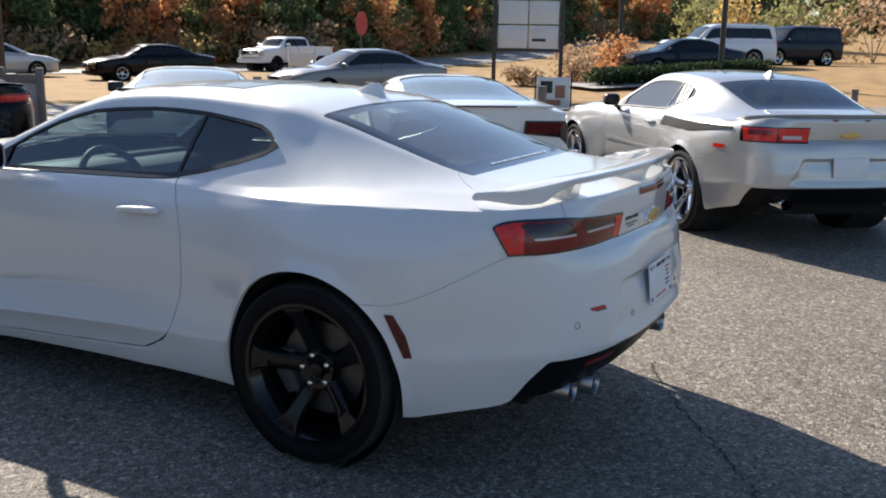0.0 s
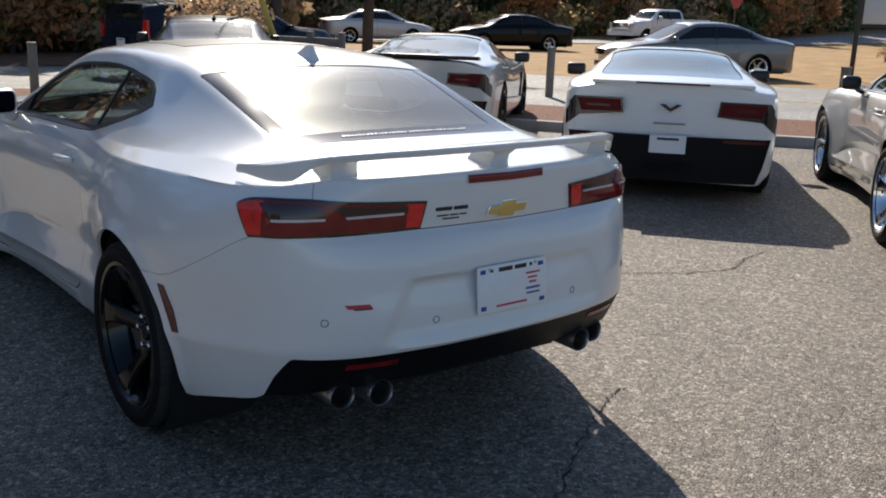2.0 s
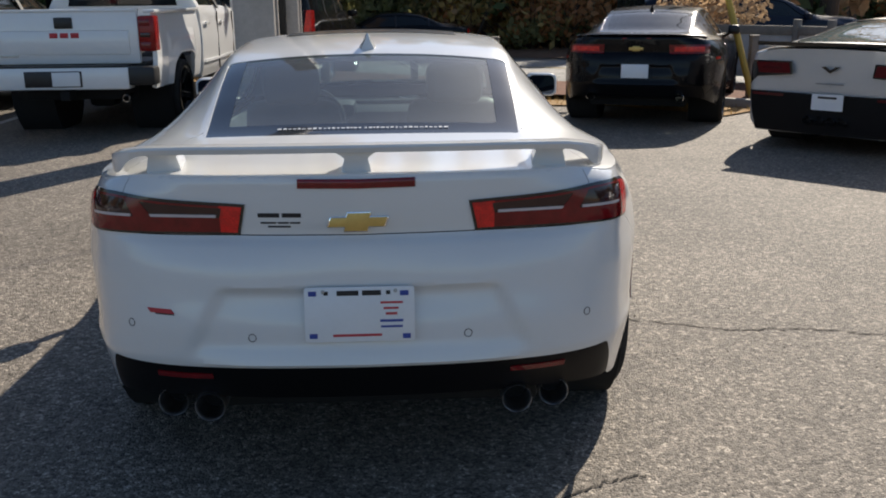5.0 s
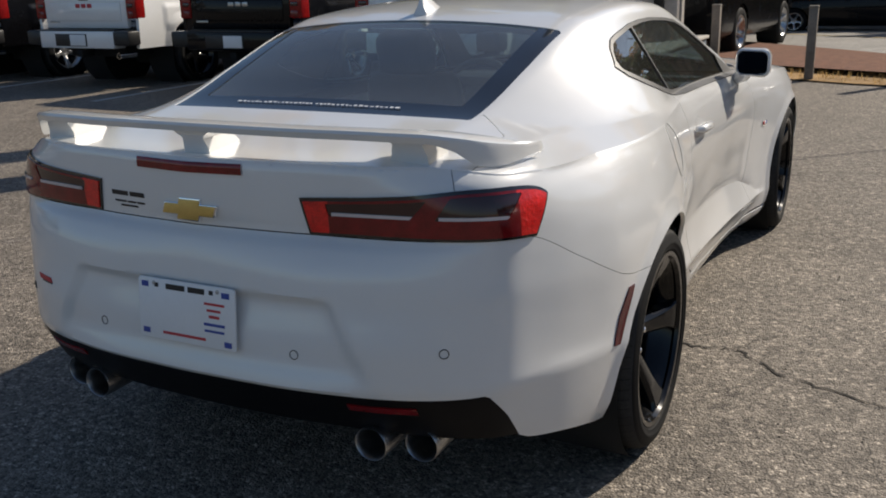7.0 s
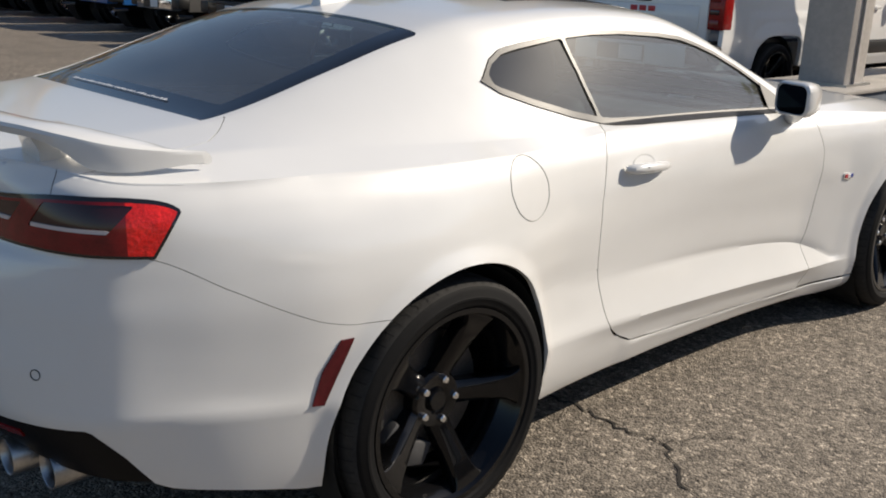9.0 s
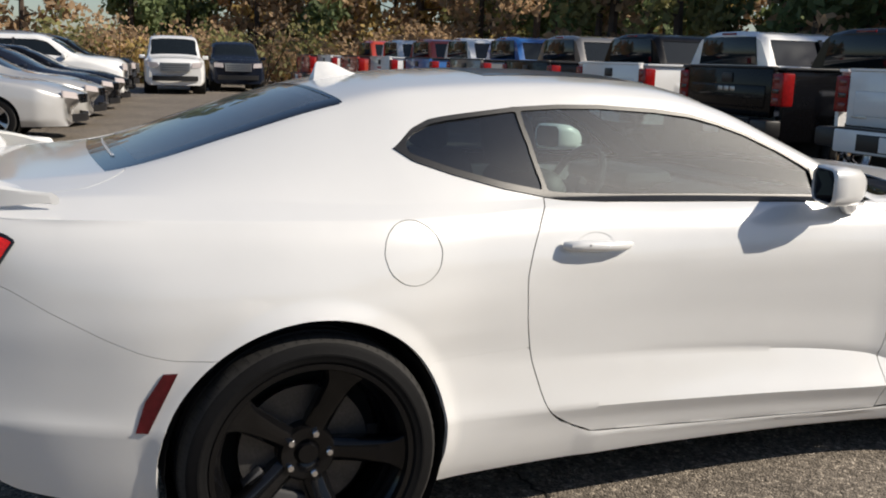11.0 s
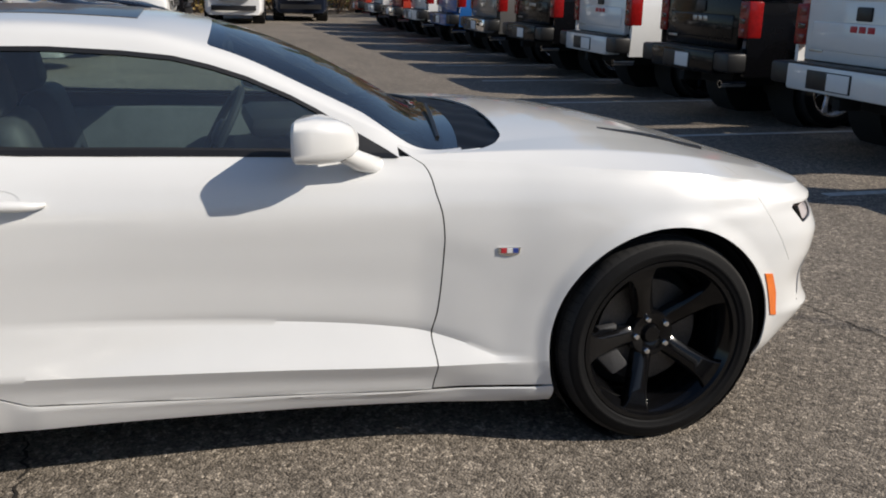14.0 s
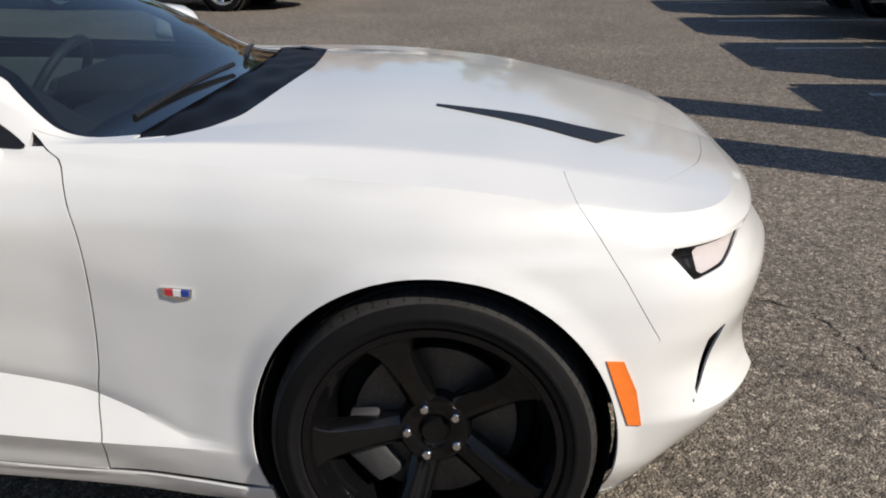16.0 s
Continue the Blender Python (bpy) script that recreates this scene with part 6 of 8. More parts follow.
def loft_car(name, label, m, s, body, wheel, glass=None, group="", category="car"):
    """A car from its side profile: s holds lengths, widths and curves of belt and roof; y runs forwards from the rear axle."""
    glass = glass or CAR_GLASS
    v = thing(name, label, category, m, group)
    y0, y1, W, wb = s['y0'], s['y1'], s['w'] / 2, s['wb']
    roof, belt = pc(*s['roof']), pc(*s['belt'])
    taper = pc((y0, s.get('rear_w', .90)), (y0 + .35, .975), (y0 + .9, 1), (y1 - 1.0, 1), (y1 - .4, .965), (y1, s.get('front_w', .80)))
    zs = s.get('sill', .22)
    tum = s.get('tumble', .70)
    ys = np.r_[y0 + np.array([0, .004, .012, .025, .045, .07, .10]), np.linspace(y0 + .135, y1 - .10, int((y1 - y0) / .035)), y1 - np.array([.07, .045, .025, .012, .004, 0])]
    cr = s.get('corner', .16)

    def half(y):
        d = np.clip((np.asarray(y, float) - y0) / cr, 0, 1)
        e = np.clip((y1 - np.asarray(y, float)) / .12, 0, 1)
        return W * taper(y) * (1 - .11 * (1 - np.sqrt(np.maximum(0, 1 - (1 - d) ** 2)))) * (1 - .08 * (1 - np.sqrt(np.maximum(0, 1 - (1 - e) ** 2))))
    nv = 49
    P = np.zeros((len(ys), nv, 3))
    V = np.linspace(0, 7, nv)
    for i, y in enumerate(ys):
        zc, zb, w = float(roof(y)), float(belt(y)), float(half(y))
        zb = min(zb, zc - .015)
        k = min(1, max(0, (zc - zb - .05) / .16))
        k = k * k * (3 - 2 * k)
        xr = w * ((1 - k) * .70 + k * (tum + .10 * max(0, 1 - (zc - zb) / .36)))
        zr = zc - (.012 + .035 * k)
        zw = zs + (zb - zs) * .62
        pts = [(w * .90, zs), (w * .985, zs + .10), (w, zw), (w * .975, zb - .05), (w * (.93 + .02 * (1 - k)), zb), (xr, zr), (xr * .55, zc - .006), (0, zc)]
        px, pz = np.interp(V, range(8), [p[0] for p in pts]), np.interp(V, range(8), [p[1] for p in pts])
        kr = np.array([1, 2, 3, 2, 1]) / 9
        px = np.convolve(np.r_[2 * px[0] - px[2:0:-1], px, -px[-2:-4:-1]], kr, 'valid')
        pz = np.convolve(np.r_[2 * pz[0] - pz[2:0:-1], pz, pz[-2:-4:-1]], kr, 'valid')
        bow = (-s.get('bow_r', .14) * max(0, 1 - (y - y0) / .7) + s.get('bow_f', .25) * max(0, 1 - (y1 - y) / .8)) * (1 - (px / max(px.max(), 1e-6)) ** 2)
        P[i] = np.stack([px, y + bow, pz], -1)
    P[:, -1, 0] = 0
    Y, Z, VV = ys[:, None] + 0 * V[None], P[..., 2], V[None] + 0 * ys[:, None]
    ar = s.get('arch', s['r'] + .045)
    far = [np.maximum(np.hypot(Y - yc, Z - s['r']) - ar, VV - 4) for yc in (0, wb)]
    a0, a1, c0, c1 = s['glass']                      # side glass: rear at belt, rear at roof, front at roof, front at belt
    q = np.clip((VV - 4.18) / .64, 0, 1)
    side = np.minimum(np.minimum(VV - 4.18, 4.84 - VV), np.minimum(Y - (a0 + (a1 - a0) * q), (c1 + (c0 - c1) * q) - Y)) * .3
    ws = np.minimum(VV - 5.12, np.minimum(Y - s['screen'][0], s['screen'][1] - Y))
    rg = np.minimum(VV - 5.12, np.minimum(Y - s['rear_glass'][0], s['rear_glass'][1] - Y))
    bm = clip_grid(P, far + [-side, -ws, -rg], both=True)
    for row in (P[0], P[-1]):                        # close the ends
        ring = [tuple(p) for p in row] + [(-p[0], p[1], p[2]) for p in row[-2::-1]]
        try:
            bm.faces.new([bm.verts.new(p) for p in ring])
        except ValueError:
            pass
    bmesh.ops.remove_doubles(bm, verts=bm.verts[:], dist=.0006)
    bmesh.ops.recalc_face_normals(bm, faces=bm.faces[:])
    b = part("body", bm, body, v, angle=40)
    inn = P.copy()
    cen = np.stack([0 * Z, Y, Z * 0 + .6], -1)
    inn = P + (cen - P) * .012
    for nm, f in (("windscreen", ws + .01), ("rear_window", rg + .01)):
        part(nm, clip_grid(inn, [f], both=True), glass if nm != "rear_window" else s.get('rg_mat', glass), v)
    bm = clip_grid(inn, [side + .006])
    part("side_window", mirror_bm(bm), glass, v)
    part("side_window", bm, glass, v)
    # pillar between the side windows and door shut lines
    for yy in s.get('pillars', ()):
        bm = clip_grid(P + (P - cen) * .002, [np.minimum(VV - 4.1, 4.9 - VV), .03 - abs(Y - yy)])
        part("door_pillar", mirror_bm(bm), BLACK_TRIM, v)
        part("door_pillar", bm, BLACK_TRIM, v)
    for yy in s.get('doors', ()):
        bm = clip_grid(P + (P - cen) * .001, [np.minimum(VV - .6, 4.1 - VV), .004 - abs(Y - yy)])
        part("door_gap", mirror_bm(bm), DARK, v)
        part("door_gap", bm, DARK, v)
    part("underbody", box(-W * .82, W * .82, y0 + .25, y1 - .3, zs - .03, zs + .12, .02), DARK, v)
    for yc in (0, wb):
        for sx in (1, -1):
            bm = turned([(.12, W - .42), (ar, W - .42), (ar, W - .045)], 28)
            for q_ in bm.verts:
                q_.co += Vector((0, yc, s['r']))
            part("arch_liner", bm if sx > 0 else mirror_bm(bm), DARK, v)
    put_wheels(v, wheel, W - .01, wb, s['r'], s.get('tyre_w', .23))
    if s.get('mirrors', True):
        my = c1 - .12
        mz = float(belt(my)) + .06
        for sx in (1, -1):
            bm = box(W * .93, W * .93 + .20, my - .05, my + .06, mz - .055, mz + .075, .035, 3)
            part("door_mirror", bm if sx > 0 else mirror_bm(bm), s.get('mirror_mat', body), v)
    rw, fw = float(half(y0)), float(half(y1))
    turn_y = y0 + np.linspace(0, cr, 40)
    turn_x = half(turn_y)
    v_rear = lambda x: y0 - s.get('bow_r', .14) * (1 - (abs(x) / rw) ** 2) if abs(x) <= rw else float(np.interp(abs(x), turn_x, turn_y))
    v_front = lambda x: y1 + s.get('bow_f', .25) * (1 - min(1, abs(x) / fw) ** 2)
    return v, v_rear, v_front


def end_piece(v, name, poly, material, surf, off, both_sides=True, label="", back=True, depth=.02):
    """A flat piece laid on a car's end: poly (x, z), convex, anticlockwise seen from behind."""
    xs, zs = [p[0] for p in poly], [p[1] for p in poly]
    X = np.linspace(min(xs), max(xs), max(5, int((max(xs) - min(xs)) / .03) + 2))[:, None]
    Z = np.linspace(min(zs), max(zs), max(3, int((max(zs) - min(zs)) / .03) + 2))[None]
    X, Z = X + 0 * Z, Z + 0 * X
    s = -1 if back else 1
    Yv = np.vectorize(surf)(X) + s * off
    f = []
    for (a, b), (c, d) in zip(poly, poly[1:] + poly[:1]):
        f.append(((c - a) * (Z - b) - (d - b) * (X - a)) / max(math.hypot(c - a, d - b), 1e-6) + 1e-5)
    bm = clip_grid(np.stack([X, Yv, Z], -1), f)
    if not back:
        bmesh.ops.reverse_faces(bm, faces=bm.faces[:])
    flange(bm, depth)
    for mir in ((False, True) if both_sides else (False,)):
        part(name, mirror_bm(bm) if mir else bm.copy(), material, v, label)
    bm.free()


def rect(x0, x1, z0, z1):
    return [(x0, z0), (x1, z0), (x1, z1), (x0, z1)]


def at(x, y, deg, dz=0.0):
    """A pose on the ground whose +y looks deg degrees from the x axis."""
    return pose(x, y, float(gz(x, y)) + dz, rz=deg - 90)


def plate_on(v, surf, z, y=None, back=True):
    end_piece(v, "number_plate", rect(-.15, .15, z - .075, z + .075), PLATE, surf, .02, False, "white number plate", back)
    end_piece(v, "plate_print", rect(-.09, .09, z + .035, z + .055), INK, surf, .024, False, "", back, .002)


# older silver coupe and a black one: the same family of body as the white coupe
BODY_PARTS = ("side_skirt", "door", "front_wing", "rear_bumper", "boot_lid", "body_shell", "bonnet", "front_bumper")
KEPT_PARTS = {"rear_diffuser": None, "rear_window": None, "windscreen": None, "window_border": None, "screen_border": None, "quarter_window": None, "door_window": None, "window_trim": None,
              "cowl_panel": None, "front_grille": None, "front_splitter": None, "headlamp": None, "body_lining": None, "roof_lining": None, "wheel_arch_liner": None, "underbody": None,
              "mirror_sail": None, "roof_fin": 0, "rear_bench": None, "dashboard": None, "cabin_floor": None, "door_card": None, "lamp_mask": None}


def old_coupe(name, label, m, body, wheel, stripe, group=""):
    v = thing(name, label, "car", m, group)
    for o in list(car.children):
        base = o.name.split(".")[0]
        if o.type != 'MESH' or not (base in BODY_PARTS or base in KEPT_PARTS):
            continue
        me = o.data.copy()
        if base in BODY_PARTS or KEPT_PARTS.get(base) == 0:
            me.materials[0] = body
        elif KEPT_PARTS[base]:
            me.materials[0] = KEPT_PARTS[base]
        elif base in ("rear_window", "door_window", "quarter_window", "windscreen"):
            me.materials[0] = GLASS_DARK
        c = new(base, me)
        c.parent = v

    def strip_on(nm, y0, y1, low, high, material, off, lab="", depth=.003):
        P, S, Z = band_grid(s_y(y0), s_y(y1), off=off)
        yy = P[..., 1]
        bm = flange(clip_grid(P, [Z - low(yy), high(yy) - Z, yy - y0, y1 - yy]), depth)
        part(nm, mirror_bm(bm), material, v, lab)
        part(nm, bm, material, v, lab)

    def tail(nm, x0, x1, z0, z1, material, off, lab="", lean=0.0, depth=.012):
        S = np.linspace(s_x(x0) - .02, s_x(min(x1, .66)) + .05 + max(0, x1 - .66) * 1.4, 60)[:, None]
        Z = np.linspace(z0 - .01, z1 + .01, 24)[None]
        S, Z = S + 0 * Z, Z + 0 * S
        P = band(S, Z, off)
        x = P[..., 0]
        bm = flange(clip_grid(P, [x - x0 - (z1 - Z) * lean, x1 - x, Z - z0, z1 - Z]), depth)
        part(nm, mirror_bm(bm), material, v, lab)
        part(nm, bm, material, v, lab)
    if stripe:
        tail("lamp_surround", .335, .80, .845, .965, GLOSS_BLACK, .006, "dark lamp surround", .1)
        tail("tail_lamp", .345, .575, .855, .955, RED_LAMP, .012, "red tail lamp", .1)
        tail("tail_lamp", .585, .79, .855, .955, RED_LAMP, .012, "red tail lamp", .1)
        tail("lamp_cell", .40, .55, .872, .90, LIGHT_BAR, .016)
        tail("lamp_cell", .63, .77, .905, .94, RED_DARK, .016)
    else:
        tail("tail_lamp", .36, .79, .855, .95, RED_DARK, .012, "dark red tail lamp", .1)
        tail("lamp_cell", .42, .74, .875, .93, RED_LAMP, .016)
    strip_on("side_marker", -.62, -.50, lambda y: .775 + 0 * y, lambda y: .805 + 0 * y, RED_LAMP, .006, "red side marker lamp")
    by = float(band(0, .907)[1])
    part("badge", prism([(-.08, .89), (-.04, .89), (-.04, .88), (.04, .88), (.04, .892), (.08, .892), (.08, .922), (.04, .922), (.04, .934), (-.04, .934), (-.04, .92), (-.08, .92)], by - .008, by + .01, .003, 'y'), GOLD, v, "small gold badge")
    pt, pb = band(0, .735), band(0, .588)
    part("number_plate", moved(box(-.152, .152, -.004, .004, -.076, .076, .002), Matrix.Translation((0, (pt[1] + pb[1]) / 2 - .012, .66)) @ Matrix.Rotation(math.atan2(pb[1] - pt[1], .147), 4, 'X')), PLATE, v, "white number plate")
    # low lip spoiler along the boot's edge
    bm = bmesh.new()
    rows = []
    for x in np.linspace(-.74, .74, 41):
        y0, z0 = -1.0 + .30 * (abs(x) / .74) ** 2.6, 1.062 - .03 * (abs(x) / .74) ** 4
        rows.append([bm.verts.new((x, y0 + p, z0 + q)) for p, q in ((0, .004), (.02, .010), (.10, -.004), (.20, -.028), (.19, -.045), (.05, -.040), (.01, -.012))])
    for p, q in zip(rows, rows[1:]):
        for k in range(7):
            bm.faces.new((p[k], q[k], q[(k + 1) % 7], p[(k + 1) % 7]))
    bm.faces.new(rows[0])
    bm.faces.new(rows[-1])
    bmesh.ops.recalc_face_normals(bm, faces=bm.faces[:])
    part("boot_spoiler", bm, body, v, "low lip spoiler")
    part("brake_light", box(-.16, .16, -.985, -.96, 1.012, 1.026, .004), RED_DARK, v)
    for sx in (1, -1):
        part("tail_pipe", moved(turned([(.040, .02), (.046, 0), (.050, .006), (.050, .20)], 24, 'z'), Matrix.Translation((sx * .50, -1.0, .37)) @ Matrix.Rotation(radians(-90), 4, 'X')), CHROME, v, "round bright tail pipe")
        bm = box(.84, 1.0, 1.66, 1.78, .965, 1.085, .04, 3)
        part("door_mirror", bm if sx > 0 else mirror_bm(bm), BLACK_TRIM, v, "black door mirror")
        bm = tube([(.79, 1.87, .94), (.84, 1.80, .96), (.88, 1.75, .99)], .022, 8)
        part("mirror_arm", bm if sx > 0 else mirror_bm(bm), BLACK_TRIM, v)
        part("door_handle", moved(tube([(0, -.09, 0), (.022, -.07, .002), (.026, 0, .002), (.022, .07, 0), (0, .09, 0)], .013, 8), Matrix.Translation((sx * (float(band(s_y(.86), .87)[0]) + .004), .86, .87)) @ (Matrix() if sx > 0 else flipz)), body, v)
    if stripe:
        strip_on("side_stripe", -.66, .62, lambda y: .872 + .05 * np.clip((-.1 - y) / .5, 0, 1) - .004 * y, lambda y: .948 + 0 * y, DARK, .009, "black stripe along the shoulder")
        strip_on("side_moulding", .74, 2.0, lambda y: .60 + 0 * y, lambda y: .63 + 0 * y, body, .007)
        T, U, V = top_grid(.3, .8, off=.012)
        yy, zz = T[..., 1], T[..., 2]
        for k in range(3):
            mid = .40 + .075 * k + (zz - 1.08) * .55
            bm = flange(clip_grid(T, [.018 - abs(yy - mid), zz - LOW(yy) - .02, HIGH(yy) - zz - .02, .68 - V]), .01)
            part("window_slat", mirror_bm(bm), body, v)
            part("window_slat", bm, body, v)
    put_wheels(v, wheel, .935, 2.812, .352, .26)
    return v


old_coupe("silver_coupe", "silver two-door coupe with black side stripe and chrome wheels", at(5.10, -.72, 39), P_SILVER, W_CHROME, True, "cars at the lot's edge")
old_coupe("black_coupe", "black two-door coupe with a rear spoiler parked at the verge", at(3.15, 8.05, 68), P_BLACK, W_DARK, False, "cars at the lot's edge")


def low_sports(name, label, m, body, wheel, wing):
    s = dict(y0=-.86, y1=3.55, w=1.88, wb=2.71, r=.345, tyre_w=.28, sill=.17, bow_r=.07, bow_f=.22, rear_w=.93, front_w=.78, tumble=.60,
             roof=((-.86, .985), (-.5, 1.02), (-.2, 1.06), (.5, 1.20), (.95, 1.235), (1.25, 1.21), (1.95, .93), (2.4, .90), (3.0, .83), (3.55, .62)),
             belt=((-.86, .93), (-.3, .96), (.4, .93), (1.0, .88), (1.9, .87), (2.6, .86), (3.2, .74), (3.55, .56)), glass=(.20, .75, 1.15, 1.75), screen=(1.28, 1.95), rear_glass=(-.42, .72), pillars=(.72,), doors=(.66, 1.85), rg_mat=PALE_GLASS, mirror_mat=BLACK_TRIM)
    v, vr, vf = loft_car(name, label, m, s, body, wheel, PALE_GLASS, "cars at the lot's edge")
    end_piece(v, "tail_lamp", [(.40, .745), (.74, .735), (.78, .84), (.42, .845)], SPORT_LAMP, vr, .012, True, "dark red tail lamp")
    end_piece(v, "lamp_surround", [(.385, .735), (.84, .69), (.85, .80), (.81, .855), (.40, .86)], GLOSS_BLACK, vr, .005, True, "black lamp surround")
    end_piece(v, "surround_tip", [(.74, .71), (.875, .60), (.88, .72), (.83, .80)], GLOSS_BLACK, vr, .004, True)
    end_piece(v, "lamp_light", rect(.50, .70, .78, .800), MARKER, vr, .016, True)
    end_piece(v, "lower_fascia", [(-.745, .18), (.745, .18), (.79, .32), (.84, .56), (-.84, .56), (-.79, .32)], FASCIA, vr, .008, False, "black lower rear fascia")
    end_piece(v, "reflector", rect(.45, .80, .52, .545), MARKER, vr, .014, True)
    end_piece(v, "emblem", [(0, .76), (.09, .82), (.05, .825), (0, .79)], GLOSS_BLACK, vr, .012, True, "winged emblem")
    end_piece(v, "script", rect(-.13, .13, .655, .668), INTERIOR_GREY, vr, .012, False)
    plate_on(v, vr, .49)
    for k in range(4):
        part("tail_pipe", moved(turned([(.035, .03), (.042, 0), (.045, .01), (.045, .12)], 18, 'z'), Matrix.Translation((-.165 + .11 * k, -.985, .315)) @ Matrix.Rotation(radians(-90), 4, 'X')), CHROME, v)
    if wing:
        part("boot_spoiler", prism([(-.95, 1.005), (-.78, .99), (-.74, 1.0), (-.80, 1.03), (-.96, 1.045)], -.74, .74, .006), GLOSS_BLACK, v, "black lip spoiler")
    else:
        part("boot_spoiler", prism([(-.925, .975), (-.70, .985), (-.74, 1.005), (-.93, 1.005)], -.66, .66, .006), body, v)
        part("brake_light", box(-.30, .30, -.945, -.93, .985, 1.0, .003), MARKER, v)
    for sx in (1, -1):
        bm = prism([(1.98, .40), (2.05, .40), (2.20, .70), (2.05, .72)], .925, .95, .002)
        part("wing_vent", bm if sx > 0 else mirror_bm(bm), BLACK_TRIM, v)
    return v


low_sports("white_sports_car", "low white sports car with black lower rear and four tail pipes", at(5.03, 2.38, 40), P_WHITE, W_CHROME, False)
low_sports("silver_sports_car", "low silver sports car with a black lip spoiler", at(4.85, 5.85, 42), P_CHAMP, W_DARK, True)


def sedan(name, label, m, body, wheel=None, long=4.85, tall=1.45, group="", front=False):
    k = long / 4.85
    s = dict(y0=-1.05 * k, y1=3.75 * k, w=1.84, wb=2.8 * k, r=.325, tyre_w=.22, sill=.22, bow_r=.14, bow_f=.28, rear_w=.84, front_w=.76, tumble=.68,
             roof=((-1.05 * k, .98), (-.55, 1.08), (-.35, 1.11), (.45, tall - .06), (1.0, tall), (1.6, tall - .02), (1.95, tall - .12), (2.7, .98), (3.3, .88), (3.75 * k, .70)),
             belt=((-1.05 * k, .92), (-.3, 1.0), (1.2, .96), (2.5, .92), (3.3, .82), (3.75 * k, .66)), glass=(-.15, .35, 1.75, 2.45), screen=(1.85, 2.68), rear_glass=(-.42, .45), pillars=(1.18, .18), doors=(.35, 1.2, 2.35))
    v, vr, vf = loft_car(name, label, m, s, body, wheel or W_SILVER, group=group)
    end_piece(v, "tail_lamp", [(.45, .78), (.76, .78), (.76, .92), (.50, .93)], RED_LAMP, vr, .012, True, "red tail lamp")
    end_piece(v, "rear_bumper_strip", rect(-.7, .7, .30, .42), BLACK_TRIM, vr, .01, False)
    plate_on(v, vr, .72)
    end_piece(v, "headlamp", [(.38, .62), (.68, .66), (.69, .76), (.42, .72)], LIGHT_BAR, vf, .012, True, "clear headlamp", False)
    end_piece(v, "grille", [(-.32, .56), (.32, .56), (.36, .70), (-.36, .70)], GLOSS_BLACK, vf, .012, False, "dark grille", False)
    end_piece(v, "grille_bar", rect(-.33, .33, .62, .635), CHROME, vf, .02, False, "", False, .01)
    end_piece(v, "air_intake", rect(-.5, .5, .28, .40), BLACK_TRIM, vf, .01, False, "", False)
    for sx in (1, -1):
        for y in (.55, 1.4):
            bm = box(.895, .925, y, y + .16, .84, .865, .008)
            part("door_handle", bm if sx > 0 else mirror_bm(bm), body, v)
    return v


def suv(name, label, m, body, wheel=None, long=5.1, tall=1.88, group=""):
    k = long / 5.1
    s = dict(y0=-1.1 * k, y1=3.85 * k, w=2.0, wb=2.95 * k, r=.39, tyre_w=.26, sill=.30, bow_r=.06, bow_f=.15, rear_w=.94, front_w=.88, tumble=.78, arch=.45,
             roof=((-1.1 * k, 1.12), (-1.05 * k, 1.50), (-.92 * k, tall - .05), (-.5, tall), (1.6, tall), (2.0, tall - .10), (2.55, 1.30), (2.7, 1.24), (3.6 * k, 1.16), (3.85 * k, .95)),
             belt=((-1.1 * k, 1.05), (-.5, 1.14), (1.5, 1.12), (2.6, 1.12), (3.85 * k, .88)), glass=(-.85, -.70, 1.95, 2.45), screen=(2.02, 2.56), rear_glass=(-1.08 * k, -.93 * k), pillars=(.05, 1.15), doors=(.15, 1.2, 2.3))
    v, vr, vf = loft_car(name, label, m, s, body, wheel or W_SILVER, group=group, category="suv")
    end_piece(v, "tail_lamp", [(.74, .95), (.92, .95), (.92, 1.30), (.80, 1.30)], RED_LAMP, vr, .02, True, "red tail lamp")
    end_piece(v, "rear_glass", rect(-.70, .70, 1.18, 1.60), CAR_GLASS, lambda x: vr(x) + .10, .06, False, "dark rear glass")
    end_piece(v, "headlamp", [(.52, .86), (.84, .88), (.84, 1.04), (.54, 1.02)], LIGHT_BAR, vf, .015, True, "clear headlamp", False)
    end_piece(v, "grille", [(-.46, .74), (.46, .74), (.48, 1.02), (-.48, 1.02)], STEEL, vf, .02, False, "bright mesh grille", False)
    for j in range(3):
        end_piece(v, "grille_bar", rect(-.42, .42, .79 + .07 * j, .805 + .07 * j), BLACK_TRIM, vf, .03, False, "", False, .008)
    end_piece(v, "air_intake", rect(-.72, .72, .44, .60), BLACK_TRIM, vf, .012, False, "", False)
    plate_on(v, vr, .85)
    for sx in (1, -1):
        bm = tube([(.62, -.7, tall - .03), (.62, -.6, tall + .03), (.62, 1.4, tall + .03), (.62, 1.5, tall - .03)], .018, 8)
        part("roof_rail", bm if sx > 0 else mirror_bm(bm), STEEL, v)
    return v


